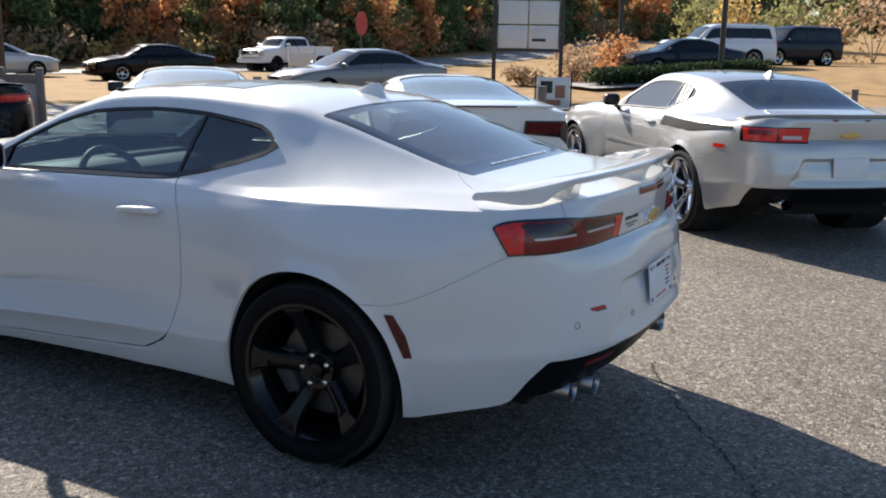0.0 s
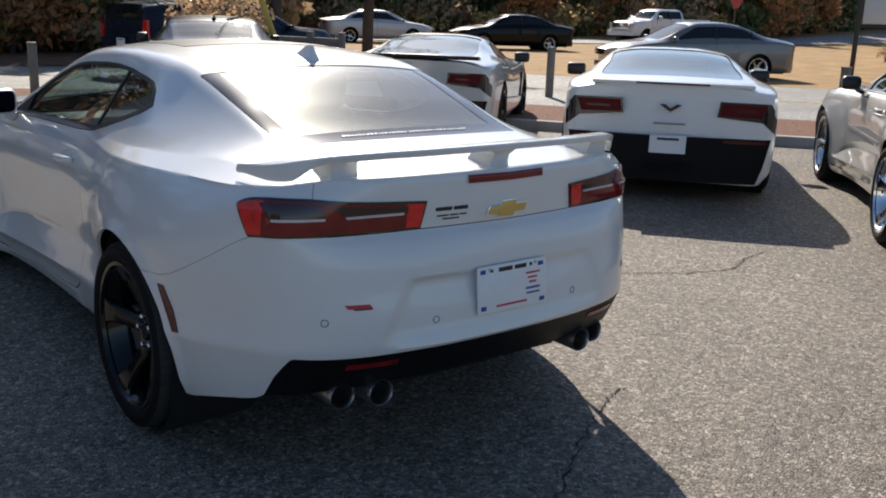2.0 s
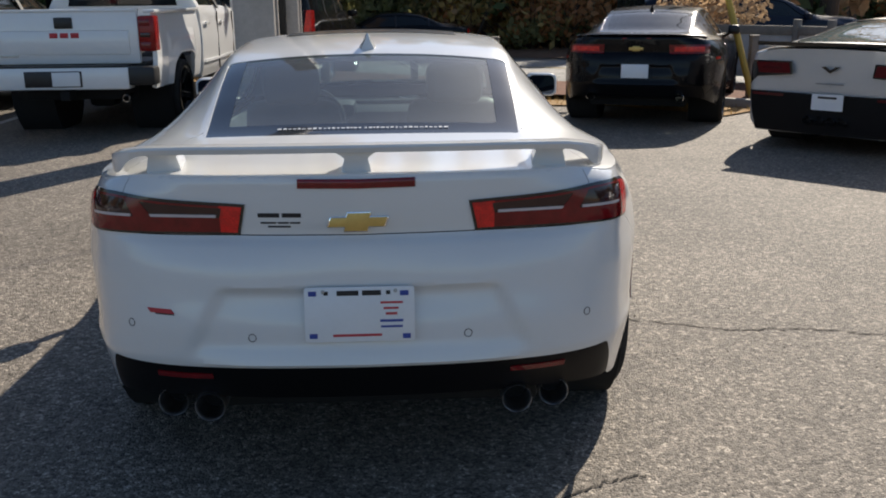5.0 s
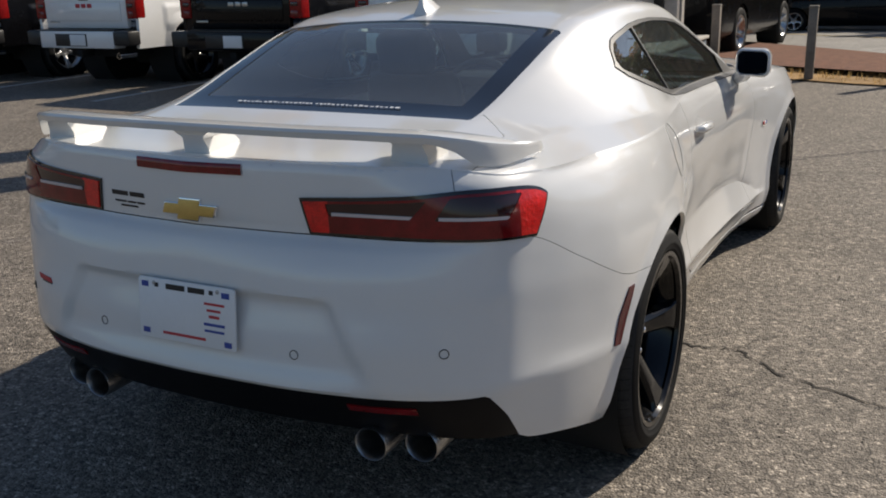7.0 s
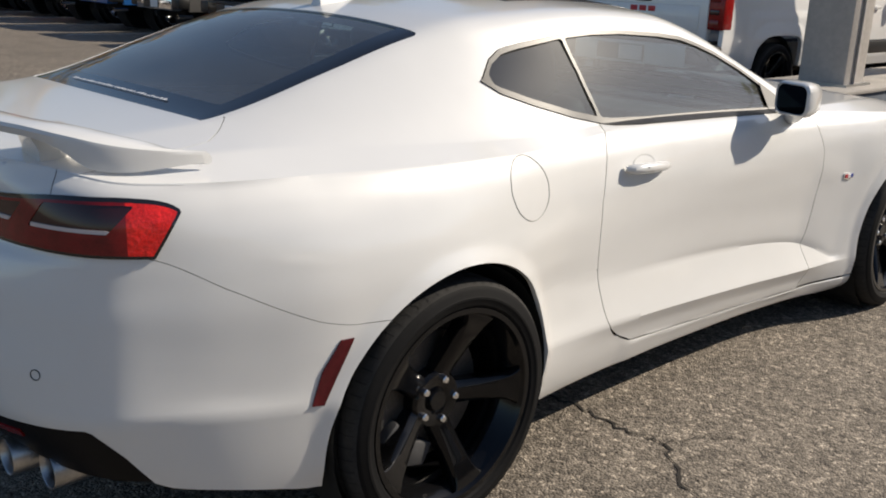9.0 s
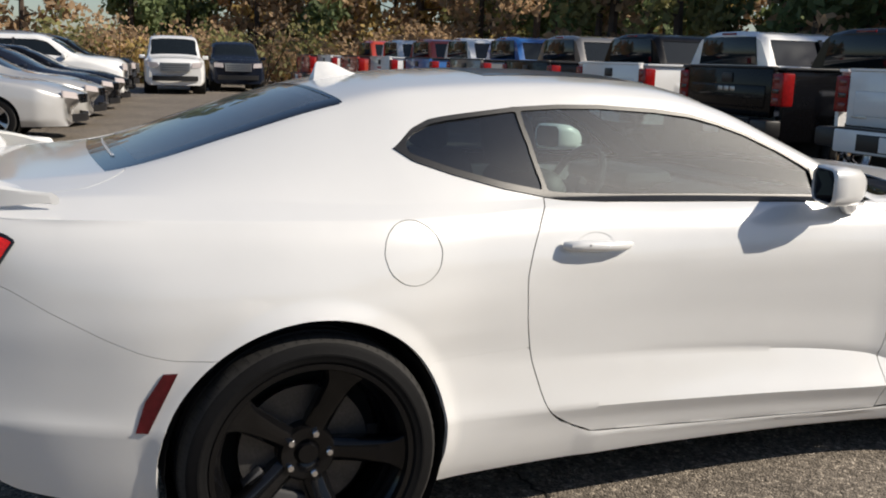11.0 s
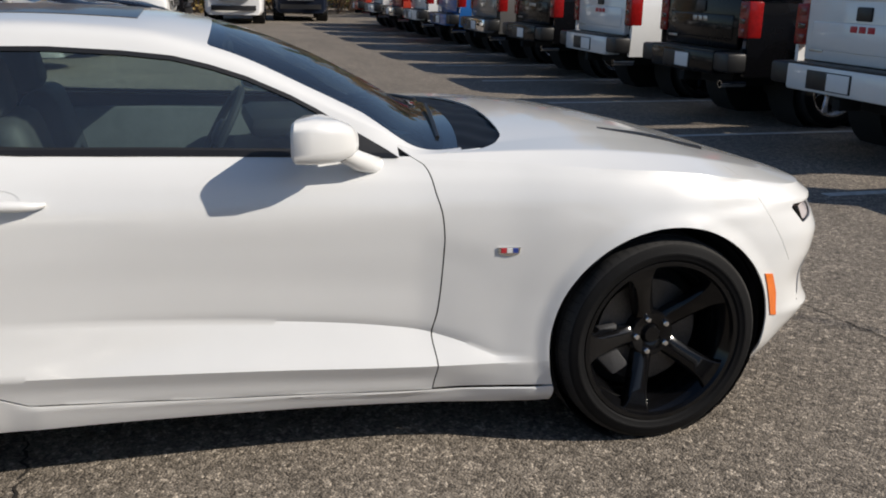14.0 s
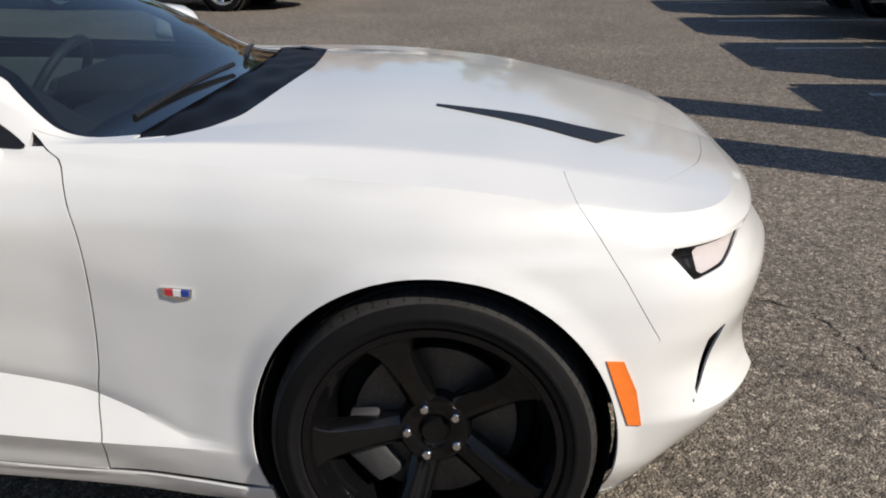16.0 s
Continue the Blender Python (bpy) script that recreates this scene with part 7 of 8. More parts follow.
def pickup(name, label, m, body, wheel, group="pickups in the row", chrome_bumper=False, rear_detail=True):
    """A full-size crew-cab pickup, tail at about y = -1.2."""
    v = thing(name, label, "pickup truck", m, group)
    W, r, wb = 1.0, .40, 3.65
    bump = body if not chrome_bumper else CHROME
    # cab and bonnet
    s = dict(y0=.98, y1=4.62, roof=((.98, 1.86), (1.1, 1.93), (2.4, 1.93), (2.75, 1.84), (3.35, 1.38), (3.5, 1.33), (4.4, 1.24), (4.62, 1.05)), belt=((.98, 1.36), (3.2, 1.32), (4.62, 1.0)))
    roof, belt = pc(*s['roof']), pc(*s['belt'])
    ys = np.linspace(s['y0'], s['y1'], 96)
    nv = 43
    V = np.linspace(0, 6, nv)
    P = np.zeros((len(ys), nv, 3))
    for i, y in enumerate(ys):
        zc, zb = float(roof(y)), float(belt(y))
        zb = min(zb, zc - .02)
        k = min(1, max(0, (zc - zb - .05) / .25))
        w = W * (1 - .08 * max(0, (y - 4.2) / .42))
        pts = [(w * .95, .50), (w * .985, .62), (w, .98), (w * .98, zb), (w * (.72 + .06 * (1 - k) + .12 * (1 - k)), zc - .05 * k - .01), (w * .4, zc - .006), (0, zc)]
        px, pz = np.interp(V, range(7), [p[0] for p in pts]), np.interp(V, range(7), [p[1] for p in pts])
        kr = np.array([1, 2, 1]) / 4
        px = np.convolve(np.r_[2 * px[0] - px[1], px, -px[-2]], kr, 'valid')
        pz = np.convolve(np.r_[2 * pz[0] - pz[1], pz, pz[-2]], kr, 'valid')
        P[i] = np.stack([px, y + .14 * max(0, 1 - (4.62 - y) / .6) * (1 - (px / W) ** 2), pz], -1)
    P[:, -1, 0] = 0
    Y, Z, VV = ys[:, None] + 0 * V[None], P[..., 2], V[None] + 0 * ys[:, None]
    front = np.maximum(np.hypot(Y - wb, Z - r) - .50, VV - 3)
    side = np.minimum(np.minimum(VV - 3.12, 3.86 - VV) * .4, np.minimum(Y - 1.12, 3.05 - .45 * np.clip(VV - 3.12, 0, 1) - Y))
    ws = np.minimum(VV - 4.1, np.minimum(Y - 2.82, 3.36 - Y))
    bm = clip_grid(P, [front, -side, -ws], both=True)
    back = [tuple(p) for p in P[0]] + [(-p[0], p[1], p[2]) for p in P[0][-2::-1]]
    bm.faces.new([bm.verts.new(p) for p in back])
    nose = [tuple(p) for p in P[-1]] + [(-p[0], p[1], p[2]) for p in P[-1][-2::-1]]
    bm.faces.new([bm.verts.new(p) for p in nose])
    bmesh.ops.remove_doubles(bm, verts=bm.verts[:], dist=.0006)
    bmesh.ops.recalc_face_normals(bm, faces=bm.faces[:])
    part("cab", bm, body, v, angle=40)
    cen = np.stack([0 * Z, Y, Z * 0 + 1.0], -1)
    inn = P + (cen - P) * .012
    sw = clip_grid(inn, [side + .01])
    part("side_window", mirror_bm(sw), CAR_GLASS, v)
    part("side_window", sw, CAR_GLASS, v)
    part("windscreen", clip_grid(inn, [ws + .01], both=True), CAR_GLASS, v)
    part("rear_window", prism([(-.70, 1.42), (.70, 1.42), (.62, 1.84), (-.62, 1.84)], .965, .985, .004, 'y'), CAR_GLASS, v, "dark rear cab window")
    part("high_brake_light", box(-.16, .16, .955, .985, 1.87, 1.90, .005), RED_DARK, v)
    for yy in (2.05,):
        for sx in (1, -1):
            bm = prism([(yy - .05, 1.37), (yy + .05, 1.37), (yy + .03, 1.82), (yy - .03, 1.82)], .80, .80 + .02)
            for q in bm.verts:
                q.co.x = (.985 - (q.co.z - 1.36) * .48) + (q.co.x - .80)
            part("door_pillar", bm if sx > 0 else mirror_bm(bm), BLACK_TRIM, v)
    for sx in (1, -1):
        for yy in (1.95, 3.0):
            bm = box(.985, 1.003, yy - .004, yy + .004, .55, 1.33)
            part("door_gap", bm if sx > 0 else mirror_bm(bm), DARK, v, flat=True)
        for yy in (1.15, 2.1):
            bm = box(1.0, 1.03, yy, yy + .2, 1.17, 1.21, .01)
            part("door_handle", bm if sx > 0 else mirror_bm(bm), bump, v)
        bm = box(1.0, 1.012, 1.05, 3.1, .68, .72, .004)
        part("side_moulding", bm if sx > 0 else mirror_bm(bm), body, v)
        bm = box(1.0, 1.26, 2.86, 2.96, 1.30, 1.55, .05, 3)
        part("door_mirror", bm if sx > 0 else mirror_bm(bm), body, v)
        # bedside with a squared arch
        Yg, Zg = np.linspace(-1.12, .95, 100)[:, None], np.linspace(.55, 1.38, 50)[None]
        Yg, Zg = Yg + 0 * Zg, Zg + 0 * Yg
        ra = (abs(Yg) ** 4 + abs((Zg - r) * 1.02) ** 4) ** .25
        flare = .035 * np.clip(1 - abs(ra - .52) / .12, 0, 1) + .018 * np.clip((Zg - .75) / .1, 0, 1) * np.clip((1.15 - Zg) / .08, 0, 1) * np.clip((.66 - abs(Yg)) / .08, 0, 1)
        Xg = W - .02 - .05 * ((Zg - .95) / .45) ** 2 + flare
        bm = clip_grid(np.stack([Xg, Yg, Zg], -1), [ra - .50])
        flange(bm, .05)
        part("bedside", bm if sx > 0 else mirror_bm(bm), body, v)
        bm = box(.86, .985, -1.12, .95, 1.36, 1.395, .012)
        part("bed_rail", bm if sx > 0 else mirror_bm(bm), BLACK_TRIM if body is not P_WHITE else body, v)
        bm = turned([(.10, .45), (.49, .45), (.49, .93)], 28)
        for q in bm.verts:
            q.co += Vector((0, 0, r))
        b2 = bm.copy()
        for q in b2.verts:
            q.co.y += wb
        part("arch_liner", bm if sx > 0 else mirror_bm(bm), DARK, v)
        part("arch_liner", b2 if sx > 0 else mirror_bm(b2), DARK, v)
        # tail lamp wraps the corner
        bm = box(.80, .985, -1.155, -.98, .95, 1.33, .02)
        lampo = part("tail_lamp", bm if sx > 0 else mirror_bm(bm), RED_TALL, v, "tall red tail lamp")
        for z0, z1, mm in ((.97, 1.05, RED_DARK), (1.10, 1.15, SMOKE), (1.22, 1.29, RED_DARK)):
            bm = box(.82, .93, -1.162, -1.15, z0, z1, .006)
            part("lamp_cell", bm if sx > 0 else mirror_bm(bm), mm, lampo)
        bm = box(.70, 1.0, -1.36, -1.13, .60, .80, .03)
        part("bumper_corner", bm if sx > 0 else mirror_bm(bm), BLACK_TRIM, v, "black bumper step")
    part("bed_floor", box(-.85, .85, -1.1, .95, .80, .84), BLACK_TRIM, v)
    tg = part("tailgate", box(-.80, .80, -1.15, -1.07, .82, 1.385, .02), body, v)
    part("tailgate_cap", box(-.80, .80, -1.165, -1.06, 1.375, 1.405, .012), body if body is P_WHITE else BLACK_TRIM, tg)
    part("tailgate_panel", box(-.70, .70, -1.160, -1.14, .92, 1.18, .015), body, tg)
    part("tailgate_handle", box(-.10, .10, -1.168, -1.14, 1.20, 1.32, .012), BLACK_TRIM, tg, "black tailgate handle")
    for k, x in enumerate((-.115, 0, .115)):
        part("maker_badge", box(x - .045, x + .045, -1.166, -1.155, 1.10, 1.155, .006), RED_INK if body is P_WHITE else STEEL, tg, "three-block maker badge")
    part("model_script", box(-.72, -.52, -1.156, -1.148, .90, .925, .002), STEEL, tg)
    bp = part("rear_bumper", box(-.72, .72, -1.37, -1.14, .56, .80, .025), bump, v)
    part("bumper_step_pad", box(-.70, .70, -1.36, -1.16, .79, .815, .006), BLACK_TRIM, bp)
    part("plate_recess", box(-.40, .22, -1.378, -1.36, .59, .76, .008), BLACK_TRIM, bp)
    part("number_plate", box(-.10, .20, -1.384, -1.374, .60, .75, .003), PLATE, bp, "white number plate")
    part("hitch", box(-.05, .05, -1.33, -1.1, .44, .54, .008), DARK, v)
    part("tail_pipe", moved(turned([(.035, 0), (.04, 0), (.04, .3)], 16, 'z'), Matrix.Translation((.62, -1.20, .45)) @ Matrix.Rotation(radians(-90), 4, 'X')), CHROME, v)
    part("chassis", box(-.55, .55, -1.0, 4.2, .42, .60, .02), DARK, v)
    part("axle", tube([(-.8, 0, r), (.8, 0, r)], .07, 10), DARK, v)
    part("differential", box(-.16, .16, -.18, .16, r - .15, r + .15, .06), DARK, v)
    part("grille", box(-.62, .62, 4.72, 4.78, .80, 1.15, .02), CHROME, v, "chrome front grille")
    part("front_bumper", box(-.97, .97, 4.55, 4.80, .48, .72, .04), bump, v)
    for sx in (1, -1):
        bm = box(.64, .93, 4.56, 4.70, .88, 1.14, .03)
        part("headlamp", bm if sx > 0 else mirror_bm(bm), LIGHT_BAR, v)
    put_wheels(v, wheel, W - .01, wb, r, .27)
    return v


ROW = [(P_WHITE, W_DARK, "white crew-cab pickup with a lifted stance"), (P_BLACK, W_TRUCK, "black crew-cab pickup with chrome wheels"), (P_WHITE, W_DARK, "white crew-cab pickup seen from its tailgate"),
       (P_BLACK, W_SILVER, "black pickup in the long row"), (P_GREY, W_TRUCK, "dark grey pickup in the long row"), (P_BLUE, W_SILVER, "bright blue pickup in the long row"),
       (P_WHITE, W_TRUCK, "white pickup between coloured ones"), (P_RED, W_TRUCK, "orange-red pickup in the long row"), (P_WHITE, W_SILVER, "white pickup far down the row"),
       (P_RED, W_SILVER, "red pickup far down the row")]
for k, (pt_, wh, lab) in enumerate(ROW):
    pickup("pickup_truck", lab, at(-3.49 - 2.72 * k, 8.23 + .03 * k, 88.5), pt_, wh, chrome_bumper=(k in (4, 7)))

# traffic and parked cars beyond the verge
sedan("black_sedan", "black four-door sedan stopped on the road", at(25.7, 25.5, 155), P_BLACK)
sedan("grey_sedan", "grey four-door sedan with bright wheels on the road", at(19.7, 11.7, 152), P_GREY, W_CHROME)
sedan("silver_sedan", "silver four-door sedan on the road", at(20.5, 32.5, -20), P_CHAMP)
sedan("dark_sedan", "black four-door sedan with bright wheels on the road", at(1.1, 26.3, 186), P_BLACK, W_SILVER)
pickup("pickup_truck", "white crew-cab pickup on the far road", at(42.0, 31.1, 174), P_WHITE, W_DARK, group="traffic")
suv("white_suv", "white SUV with dark windows in the far car park", at(40.8, 6.2, 125), P_WHITE)
suv("dark_suv", "dark SUV in the far car park", at(46.4, 4.0, 140), P_NAVY)
sedan("dark_wagon", "dark blue estate car beside the hedge", at(35.8, 6.5, 130), P_NAVY)
suv("black_suv", "black SUV with red tail lamps beside the column sign", at(-2.1, 13.8, 84), P_BLACK, W_SILVER)
suv("navy_suv", "dark blue SUV behind the fence banner", at(5.9, 16.2, 10, -.12), P_NAVY, W_SILVER, tall=1.66)
# the facing row at the far left of the lot and the end of the lot
FACING = [(P_CHAMP, "pale silver sedan parked nose to the lane", 0), (P_SILVER, "silver sedan with clear headlamps parked nose to the lane", 0), (P_NAVY, "dark blue sedan parked nose to the lane", 0), (P_BLACK, "black sedan parked nose to the lane", 0), (P_WHITE, "white SUV parked nose to the lane", 1), (P_BLACK, "black SUV parked nose to the lane", 1)]
for k, (pt_, lab, big) in enumerate(FACING):
    x = -13.4 - 2.6 * k
    (suv if big else sedan)("parked_suv" if big else "parked_sedan", lab, at(x, -4.0 + .42 * k, 82), pt_, W_SILVER, group="facing row", **(dict(long=4.9, tall=1.74) if big else {}))
suv("white_suv", "white SUV with a bright mesh grille facing the lot", at(-32.6, 3.7, -6), P_WHITE, W_SILVER, 5.2, 1.92)
suv("dark_suv", "dark SUV with chrome grille facing the lot", at(-35.0, 6.2, -6), P_NAVY, W_SILVER, 5.0, 1.8)
bpy.data.objects.remove(shelf)
for w in (W_CHROME, W_SILVER, W_DARK, W_TRUCK):
    for o in list(w.children):
        bpy.data.objects.remove(o)
    bpy.data.objects.remove(w)


# ---- trees, bushes, grass ----
def leaf_mat(name, color, vary=.35):
    m = mat(name, color, .75, vary=vary, scale=.6)
    nt = m.node_tree
    b = nt.nodes["Principled BSDF"]
    g = nt.nodes.new("ShaderNodeNewGeometry")
    r = nt.nodes.new("ShaderNodeMapRange")
    r.inputs[3].default_value, r.inputs[4].default_value = .75, 1.4
    nt.links.new(g.outputs["Random Per Island"], r.inputs[0])
    src = b.inputs["Base Color"].links[0].from_socket
    mx = nt.nodes.new("ShaderNodeMix")
    mx.data_type, mx.blend_type = 'RGBA', 'MULTIPLY'
    mx.inputs[0].default_value = 1
    nt.links.new(src, mx.inputs[6])
    nt.links.new(r.outputs[0], mx.inputs[7])
    nt.links.new(mx.outputs[2], b.inputs["Base Color"])
    tl = nt.nodes.new("ShaderNodeBsdfTranslucent")
    nt.links.new(mx.outputs[2], tl.inputs[0])
    ms = nt.nodes.new("ShaderNodeMixShader")
    ms.inputs[0].default_value = .48
    nt.links.new(b.outputs[0], ms.inputs[1])
    nt.links.new(tl.outputs[0], ms.inputs[2])
    nt.links.new(ms.outputs[0], nt.nodes["Material Output"].inputs[0])
    return m


PINE = leaf_mat("pine_needles", (.155, .20, .085))
OLIVE = leaf_mat("olive_leaves", (.26, .25, .10))
ORANGE = leaf_mat("orange_leaves", (.56, .27, .11))
YELLOW = leaf_mat("yellow_leaves", (.50, .36, .13))
BROWN = leaf_mat("brown_leaves", (.42, .29, .17))
BARK = mat("bark", (.075, .055, .042), .95, vary=.4, scale=4, bump=.8, bump_scale=30)
HEDGE = leaf_mat("hedge_leaves", (.025, .045, .015))


class Cloud:
    """Collects trunks and leaves of many plants, and links each kind as one mesh."""

    def __init__(self):
        self.v, self.f = {}, {}

    def add(self, key, verts, faces):
        v, f = self.v.setdefault(key, []), self.f.setdefault(key, [])
        base = sum(len(a) for a in v)
        v.append(np.asarray(verts, float))
        f.append(np.asarray(faces, int) + base)

    def leaves(self, key, centre, spread, n, size, rng):
        d = rng.normal(size=(n, 3))
        d /= np.linalg.norm(d, axis=1)[:, None]
        c = np.asarray(centre) + d * (rng.random(n) ** .45)[:, None] * np.asarray(spread)
        a = rng.normal(size=(n, 3))
        a /= np.linalg.norm(a, axis=1)[:, None]
        b = np.cross(a, rng.normal(size=(n, 3)))
        b /= np.linalg.norm(b, axis=1)[:, None]
        s = size * rng.uniform(.5, 1.3, n)[:, None]
        q = np.stack([c - a * s, c + b * s * .55, c + a * s, c - b * s * .55], 1).reshape(-1, 3)
        k = np.arange(n)[:, None] * 4
        self.add(key, q, k + np.array([[0, 1, 2, 3]]))

    def limb(self, p0, p1, r0, r1, key="bark", n=6):
        p0, p1 = np.asarray(p0, float), np.asarray(p1, float)
        d = p1 - p0
        d /= np.linalg.norm(d)
        s = np.cross(d, (0, 0, 1) if abs(d[2]) < .9 else (1, 0, 0))
        s /= np.linalg.norm(s)
        u = np.cross(s, d)
        an = np.arange(n) * 2 * np.pi / n
        ring = np.cos(an)[:, None] * s + np.sin(an)[:, None] * u
        v = np.concatenate([p0 + ring * r0, p1 + ring * r1])
        f = [(j, (j + 1) % n, n + (j + 1) % n, n + j) for j in range(n)]
        self.add(key, v, f)

    def link(self, names, kind="stuff"):
        for key, (name, material, label, cat) in names.items():
            if key not in self.v:
                continue
            v, f = np.concatenate(self.v[key]), np.concatenate(self.f[key])
            me = bpy.data.meshes.new(name)
            me.from_pydata(v.tolist(), [], f.tolist())
            me.materials.append(material)
            tagged(new(name, me), label, cat, kind=kind)


rng = np.random.default_rng(5)
wood = Cloud()


def tree(x, y, key, tall, wide, crown0=.25, leaf=.32, dens=1.0):
    """A wood's tree: tapered stem, limbs, a ragged crown of small leaves in clumps."""
    g = float(gz(x, y)) - .1
    r = .10 + .012 * tall
    lean = rng.normal(0, .03, 2) * tall
    mid = np.array([x + lean[0] * .5, y + lean[1] * .5, g + tall * .5])
    top = np.array([x + lean[0], y + lean[1], g + tall])
    wood.limb((x, y, g), mid, r, r * .7)
    wood.limb(mid, top, r * .7, r * .15)
    pine = key == "pine"
    n = int((26 if pine else 16) * dens)
    for k in range(n):
        t = crown0 + (1 - crown0) * (k + rng.random()) / n
        w = wide * ((1.05 - t) if pine else math.sin(math.pi * min(1, .15 + .8 * (t - crown0) / (1 - crown0))) ** .6)
        a = rng.random() * 6.283
        c = np.array([x + lean[0] * t, y + lean[1] * t, g + tall * t])
        e = c + np.array([math.cos(a) * w * rng.uniform(.4, 1), math.sin(a) * w * rng.uniform(.4, 1), rng.uniform(-.2, .4)])
        if k % 2 == 0:
            wood.limb(c - (0, 0, .3), e, r * .25, r * .06, n=4)
        wood.leaves(key, e, (.55 + .22 * w, .55 + .22 * w, .35 + .18 * w), int(58 * dens), leaf * .72, rng)


def bush(x, y, key, tall, wide, leaf=.16, n=140):
    g = float(gz(x, y))
    for k in range(5):
        a = rng.random() * 6.283
        wood.limb((x, y, g - .05), (x + math.cos(a) * wide * .5, y + math.sin(a) * wide * .5, g + tall * .7), .03, .008, n=4)
    for k in range(5):
        a, q = rng.random() * 6.283, rng.random()
        wood.leaves(key, (x + math.cos(a) * wide * .45 * q, y + math.sin(a) * wide * .45 * q, g + tall * rng.uniform(.25, .8)), (wide * .5, wide * .5, tall * .35), int(n / 5 * 1.8), leaf * .75, rng)


# the wood beyond the field and road, denser and darker to the north
KEYS_EAST = ["pine", "pine", "olive", "orange", "pine", "olive", "pine", "yellow"]
KEYS_NORTH = ["pine", "brown", "olive", "olive", "brown", "pine"]
behind_road = lambda deg: np.interp(deg, [8, 18, 24, 29, 34, 66], [114, 108, 90, 82, 68, 62])
for k in range(190):
    deg = rng.uniform(8, 66)
    ang = radians(deg)
    d = behind_road(deg) + rng.uniform(0, 26)
    x, y = d * math.cos(ang) - 2, d * math.sin(ang) - 3
    tree(x, y, KEYS_EAST[rng.integers(8)], rng.uniform(4.5, 8.5) if deg < 46 else rng.uniform(7, 14), rng.uniform(1.8, 2.8), rng.uniform(.03, .2), .42)
# young pines along the wood's edge
for k in range(170):
    deg = rng.uniform(14, 64)
    d = behind_road(deg) - 2 + rng.uniform(-2, 5)
    x, y = d * math.cos(radians(deg)) - 2, d * math.sin(radians(deg)) - 3
    tree(x, y, ["pine", "pine", "olive", "pine", "orange"][rng.integers(5)], rng.uniform(3, 6.5), rng.uniform(1.0, 1.6), .02, .26)
# tall trees far back close the view
for k in range(120):
    deg = rng.uniform(-12, 72)
    d = rng.uniform(128, 150)
    x, y = d * math.cos(radians(deg)) - 2, d * math.sin(radians(deg)) - 3
    tree(x, y, ["pine", "olive", "brown", "pine"][rng.integers(4)], rng.uniform(14, 22), rng.uniform(4, 6), rng.uniform(.03, .15), .95)
for k in range(120):
    ang = radians(rng.uniform(60, 128))
    d = rng.uniform(32, 52)
    x, y = d * math.cos(ang) - 1, d * math.sin(ang) + 2
    tree(x, y, KEYS_NORTH[rng.integers(6)], rng.uniform(8, 15), rng.uniform(2.0, 3.4), rng.uniform(.05, .3), .40)
for k in range(70):
    ang = radians(rng.uniform(126, 200))
    d = rng.uniform(50, 72)
    x, y = d * math.cos(ang), d * math.sin(ang)
    tree(x, y, ["brown", "pine", "yellow", "brown", "olive"][rng.integers(5)], rng.uniform(7, 13), rng.uniform(2.0, 3.2), rng.uniform(.03, .25), .42)
# trees behind the pickups
for k in range(46):
    x = rng.uniform(-46, -2)
    tree(x, rng.uniform(21, 30), ["pine", "brown", "pine", "olive"][rng.integers(4)], rng.uniform(8, 14), rng.uniform(2.0, 3.2), rng.uniform(.05, .3), .36)
# bare stems at the wood's near edge
for k in range(110):
    ang = radians(rng.uniform(58, 130))
    d = rng.uniform(31, 40)
    x, y = d * math.cos(ang) - 1, d * math.sin(ang) + 2
    g = float(gz(x, y)) - .1
    r = rng.uniform(.06, .16)
    h = rng.uniform(8, 13)
    q = rng.normal(0, .35, 2)
    wood.limb((x, y, g), (x + q[0], y + q[1], g + h * .5), r, r * .75, n=7)
    wood.limb((x + q[0], y + q[1], g + h * .5), (x + q[0] * 1.6, y + q[1] * 1.6, g + h), r * .75, r * .3, n=7)
# undergrowth at the wood's edge
for k in range(330):
    ang = radians(rng.uniform(8, 128))
    d = (float(behind_road(math.degrees(ang))) - 5 if ang < radians(62) else 31) + rng.uniform(-1, 6)
    bush(d * math.cos(ang) - 2, d * math.sin(ang) + (-3 if ang < radians(62) else 2), ["brown", "olive", "orange", "brown", "pine", "yellow"][rng.integers(6)], rng.uniform(1.2, 3.2), rng.uniform(1.5, 3.2), .24, 130)
for k in range(90):
    ang = radians(rng.uniform(128, 200))
    d = 49 + rng.uniform(-1, 4)
    bush(d * math.cos(ang), d * math.sin(ang), ["brown", "yellow", "brown", "olive"][rng.integers(4)], rng.uniform(1.0, 2.6), rng.uniform(1.2, 2.6), .24, 120)
for k in range(60):
    bush(rng.uniform(-44, -39), rng.uniform(-8, 20), ["brown", "brown", "yellow", "olive"][rng.integers(4)], rng.uniform(1.2, 3.5), rng.uniform(1.5, 3), .2, 150)
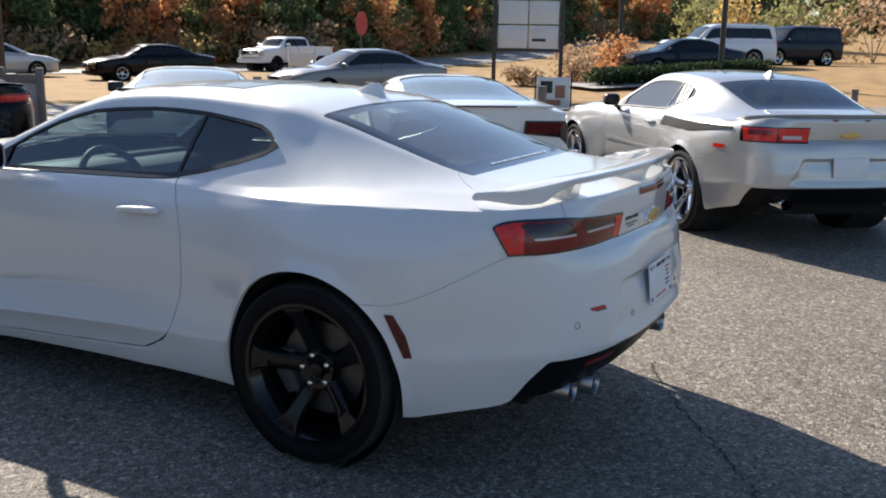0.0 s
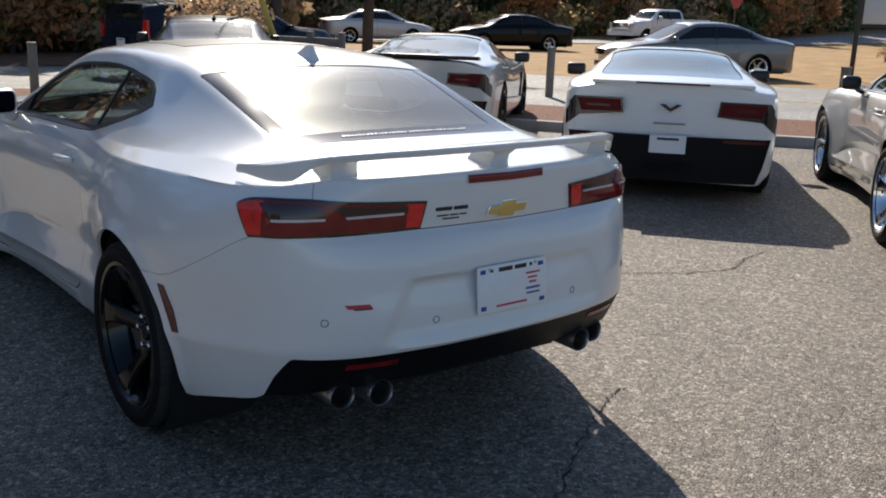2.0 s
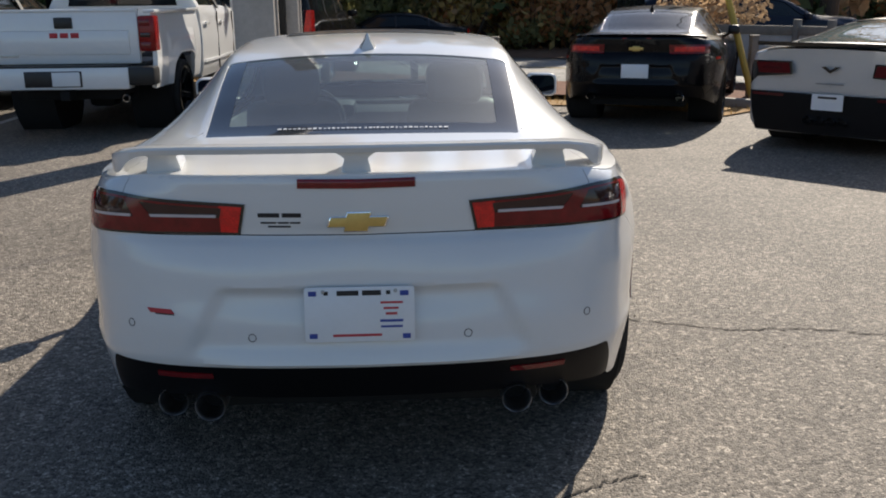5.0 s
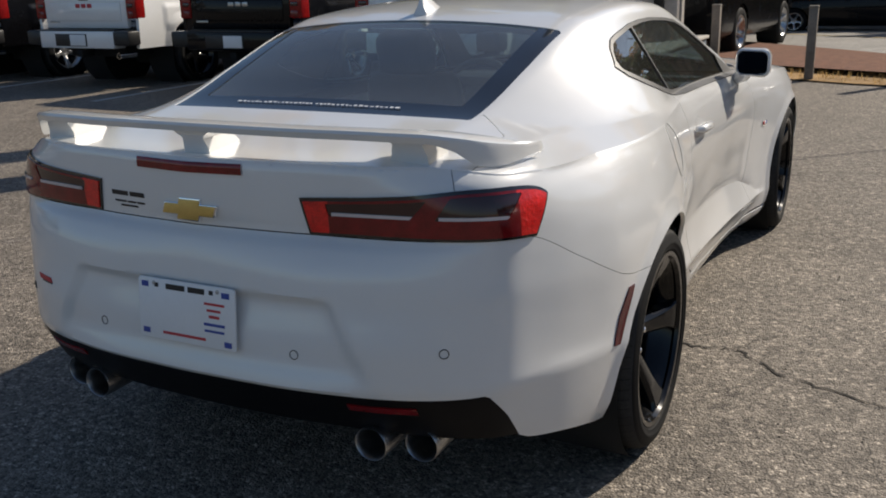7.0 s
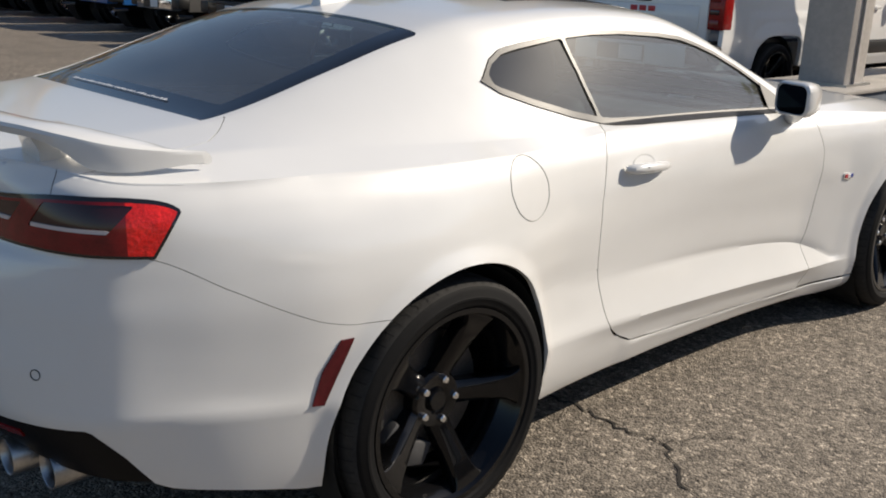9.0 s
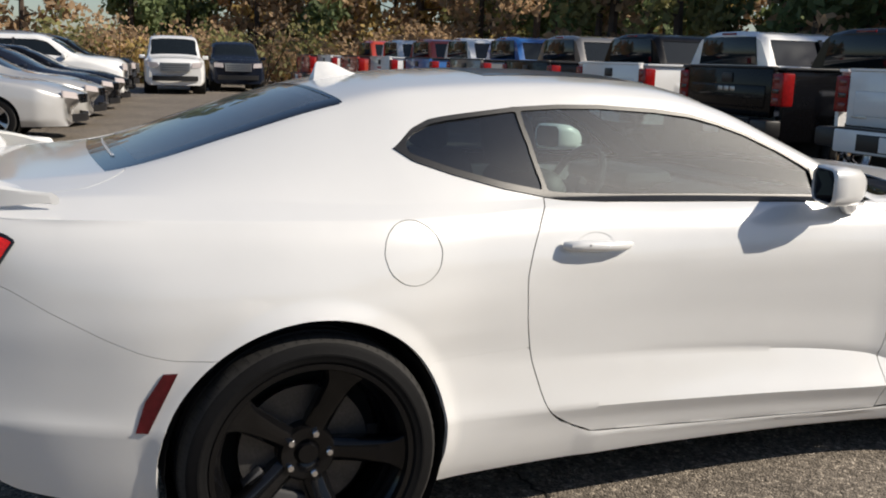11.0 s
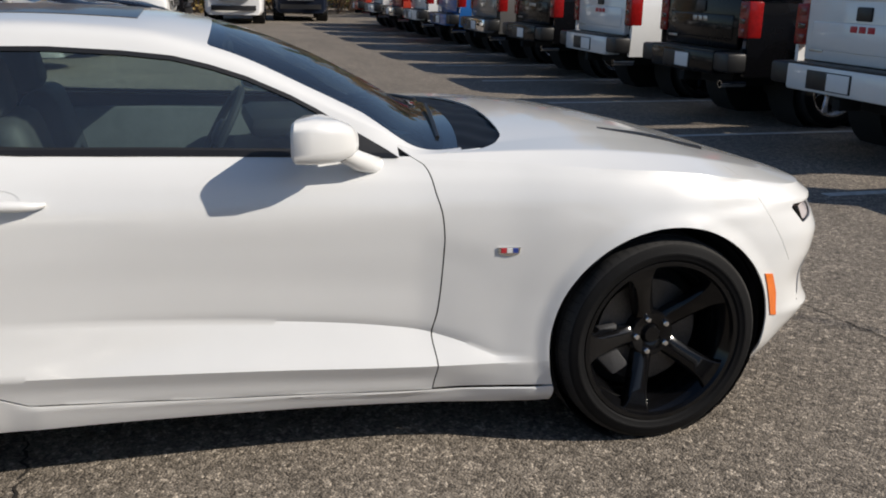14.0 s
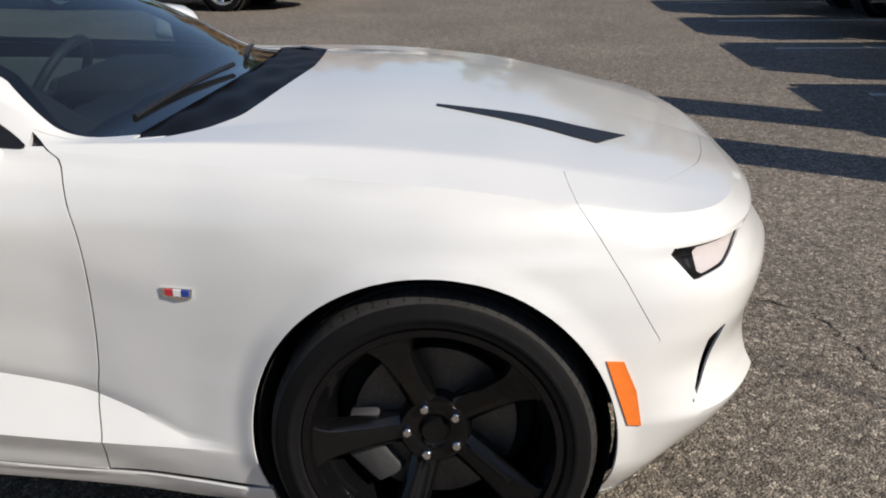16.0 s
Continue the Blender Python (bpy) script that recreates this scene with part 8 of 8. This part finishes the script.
# bushes round the island to the east
for x, y, key, tall, wide in ((34.6, 10.1, "orange", 2.3, 1.7), (30.3, 10.4, "brown", 1.2, 1.4), (31.6, 9.7, "orange", 1.0, 1.2), (32.8, 11.2, "brown", 1.3, 1.6), (29.0, 12.0, "brown", .8, 1.2), (36.5, 11.5, "brown", 1.6, 1.6)):
    bush(x, y, key, tall, wide, .13, 340)
for k in range(30):
    bush(rng.uniform(54, 72), rng.uniform(-8, 13), ["yellow", "olive", "brown", "brown"][rng.integers(4)], rng.uniform(2, 5.5), rng.uniform(2, 4), .26, 190)
wood.link(dict(bark=("tree_trunks", BARK, "brown trunks and limbs of the roadside wood", "trees"), pine=("pine_foliage", PINE, "dark green pine needles of the roadside wood", "trees"),
               olive=("green_foliage", OLIVE, "dull green autumn leaves of the wood", "trees"), orange=("orange_foliage", ORANGE, "orange autumn leaves of the wood", "trees"),
               yellow=("yellow_foliage", YELLOW, "yellow autumn leaves of the wood", "trees"), brown=("brown_foliage", BROWN, "brown withered leaves and brush", "trees")))

# a clipped hedge on a kerbed island
hedge = Cloud()
for k in range(60):
    t = .1 + .83 * k / 59
    x, y = 28.2 + 7.0 * t, 9.4 - 5.2 * t
    hedge.leaves("h", (x, y, float(gz(x, y)) + .46), (.7, .7, .33), 230, .075, rng)
hedge.link(dict(h=("hedge", HEDGE, "clipped dark green hedge on the island", "hedge")))
is_ = [(27.3, 8.6), (34.8, 3.0), (36.2, 4.6), (28.8, 10.6)]
sheet("island", is_, CONCRETE, "kerbed planting island below the hedge", "kerb", .16, .8)

# single shrub and two nearer stems at the road
for x, y, tall in ((16.0, 24.0, 9.0), (13.6, 26.0, 10.0)):
    c = Cloud()
    g = float(gz(x, y)) - .1
    c.limb((x, y, g), (x + .1, y, g + tall * .5), .20, .16, n=10)
    c.limb((x + .1, y, g + tall * .5), (x, y + .2, g + tall), .16, .05, n=10)
    for k in range(14):
        a, t = rng.random() * 6.283, rng.uniform(.45, 1)
        p = np.array([x + .05, y, g + tall * t])
        e = p + np.array([math.cos(a) * 1.6, math.sin(a) * 1.6, .7])
        c.limb(p, e, .05, .012, n=5)
        c.leaves("leaf", e, (.9, .9, .6), 90, .16, rng)
    t_ = thing("tree", "tall roadside tree with a dark bare trunk", "tree")
    for key, nm, m in (("bark", "trunk", BARK), ("leaf", "crown", BROWN)):
        me = bpy.data.meshes.new(nm)
        me.from_pydata(np.concatenate(c.v[key]).tolist(), [], np.concatenate(c.f[key]).tolist())
        me.materials.append(m)
        o = new(nm, me)
        o.parent = t_
c = Cloud()
x, y = 5.6, 13.2
g = float(gz(x, y))
for k in range(24):
    a = rng.random() * 6.283
    c.limb((x + math.cos(a) * .12, y + math.sin(a) * .12, g), (x + math.cos(a) * .75, y + math.sin(a) * .75, g + 1.1), .018, .006, n=5)
c.leaves("leaf", (x, y, g + 1.25), (1.0, 1.0, .75), 1500, .07, rng)
t_ = thing("shrub", "round dark bare-stemmed shrub on the verge", "shrub")
for key, nm, m in (("bark", "stems", BARK), ("leaf", "crown", BROWN)):
    me = bpy.data.meshes.new(nm)
    me.from_pydata(np.concatenate(c.v[key]).tolist(), [], np.concatenate(c.f[key]).tolist())
    me.materials.append(m)
    o = new(nm, me)
    o.parent = t_
# dry grass blades on the verge and the field's near edge
gr = Cloud()
n = 9000
aa = rng.uniform(-26, 24, n)
base = np.interp(aa, [e[1] for e in EDGE][::-1], [e[0] for e in EDGE][::-1])
hh = np.where(aa < -3.5, base + rng.uniform(-.9, .25, n), base + rng.uniform(.2, 2.5, n))
keep = (aa < -3.5) | (rng.random(n) < .12)
aa, hh = aa[keep], hh[keep]
px, py = hh * H.x + aa * A.x, hh * H.y + aa * A.y
n = len(px)
tall = rng.uniform(.03, .10, n)
an = rng.random(n) * 6.283
dx, dy = np.cos(an) * .006, np.sin(an) * .006
z = gz(px, py) + .02 + np.where(aa < -3.5, 0, .07)
q = np.stack([np.stack([px - dx, py - dy, z], 1), np.stack([px + dx, py + dy, z], 1), np.stack([px + dy * 6, py - dx * 6, z + tall], 1)], 1).reshape(-1, 3)
gr.add("g", q, np.arange(n)[:, None] * 3 + np.array([[0, 1, 2]]))
gr.link(dict(g=("grass_blades", leaf_mat("straw", (.40, .27, .11)), "dry straw-coloured grass blades", "grass")))
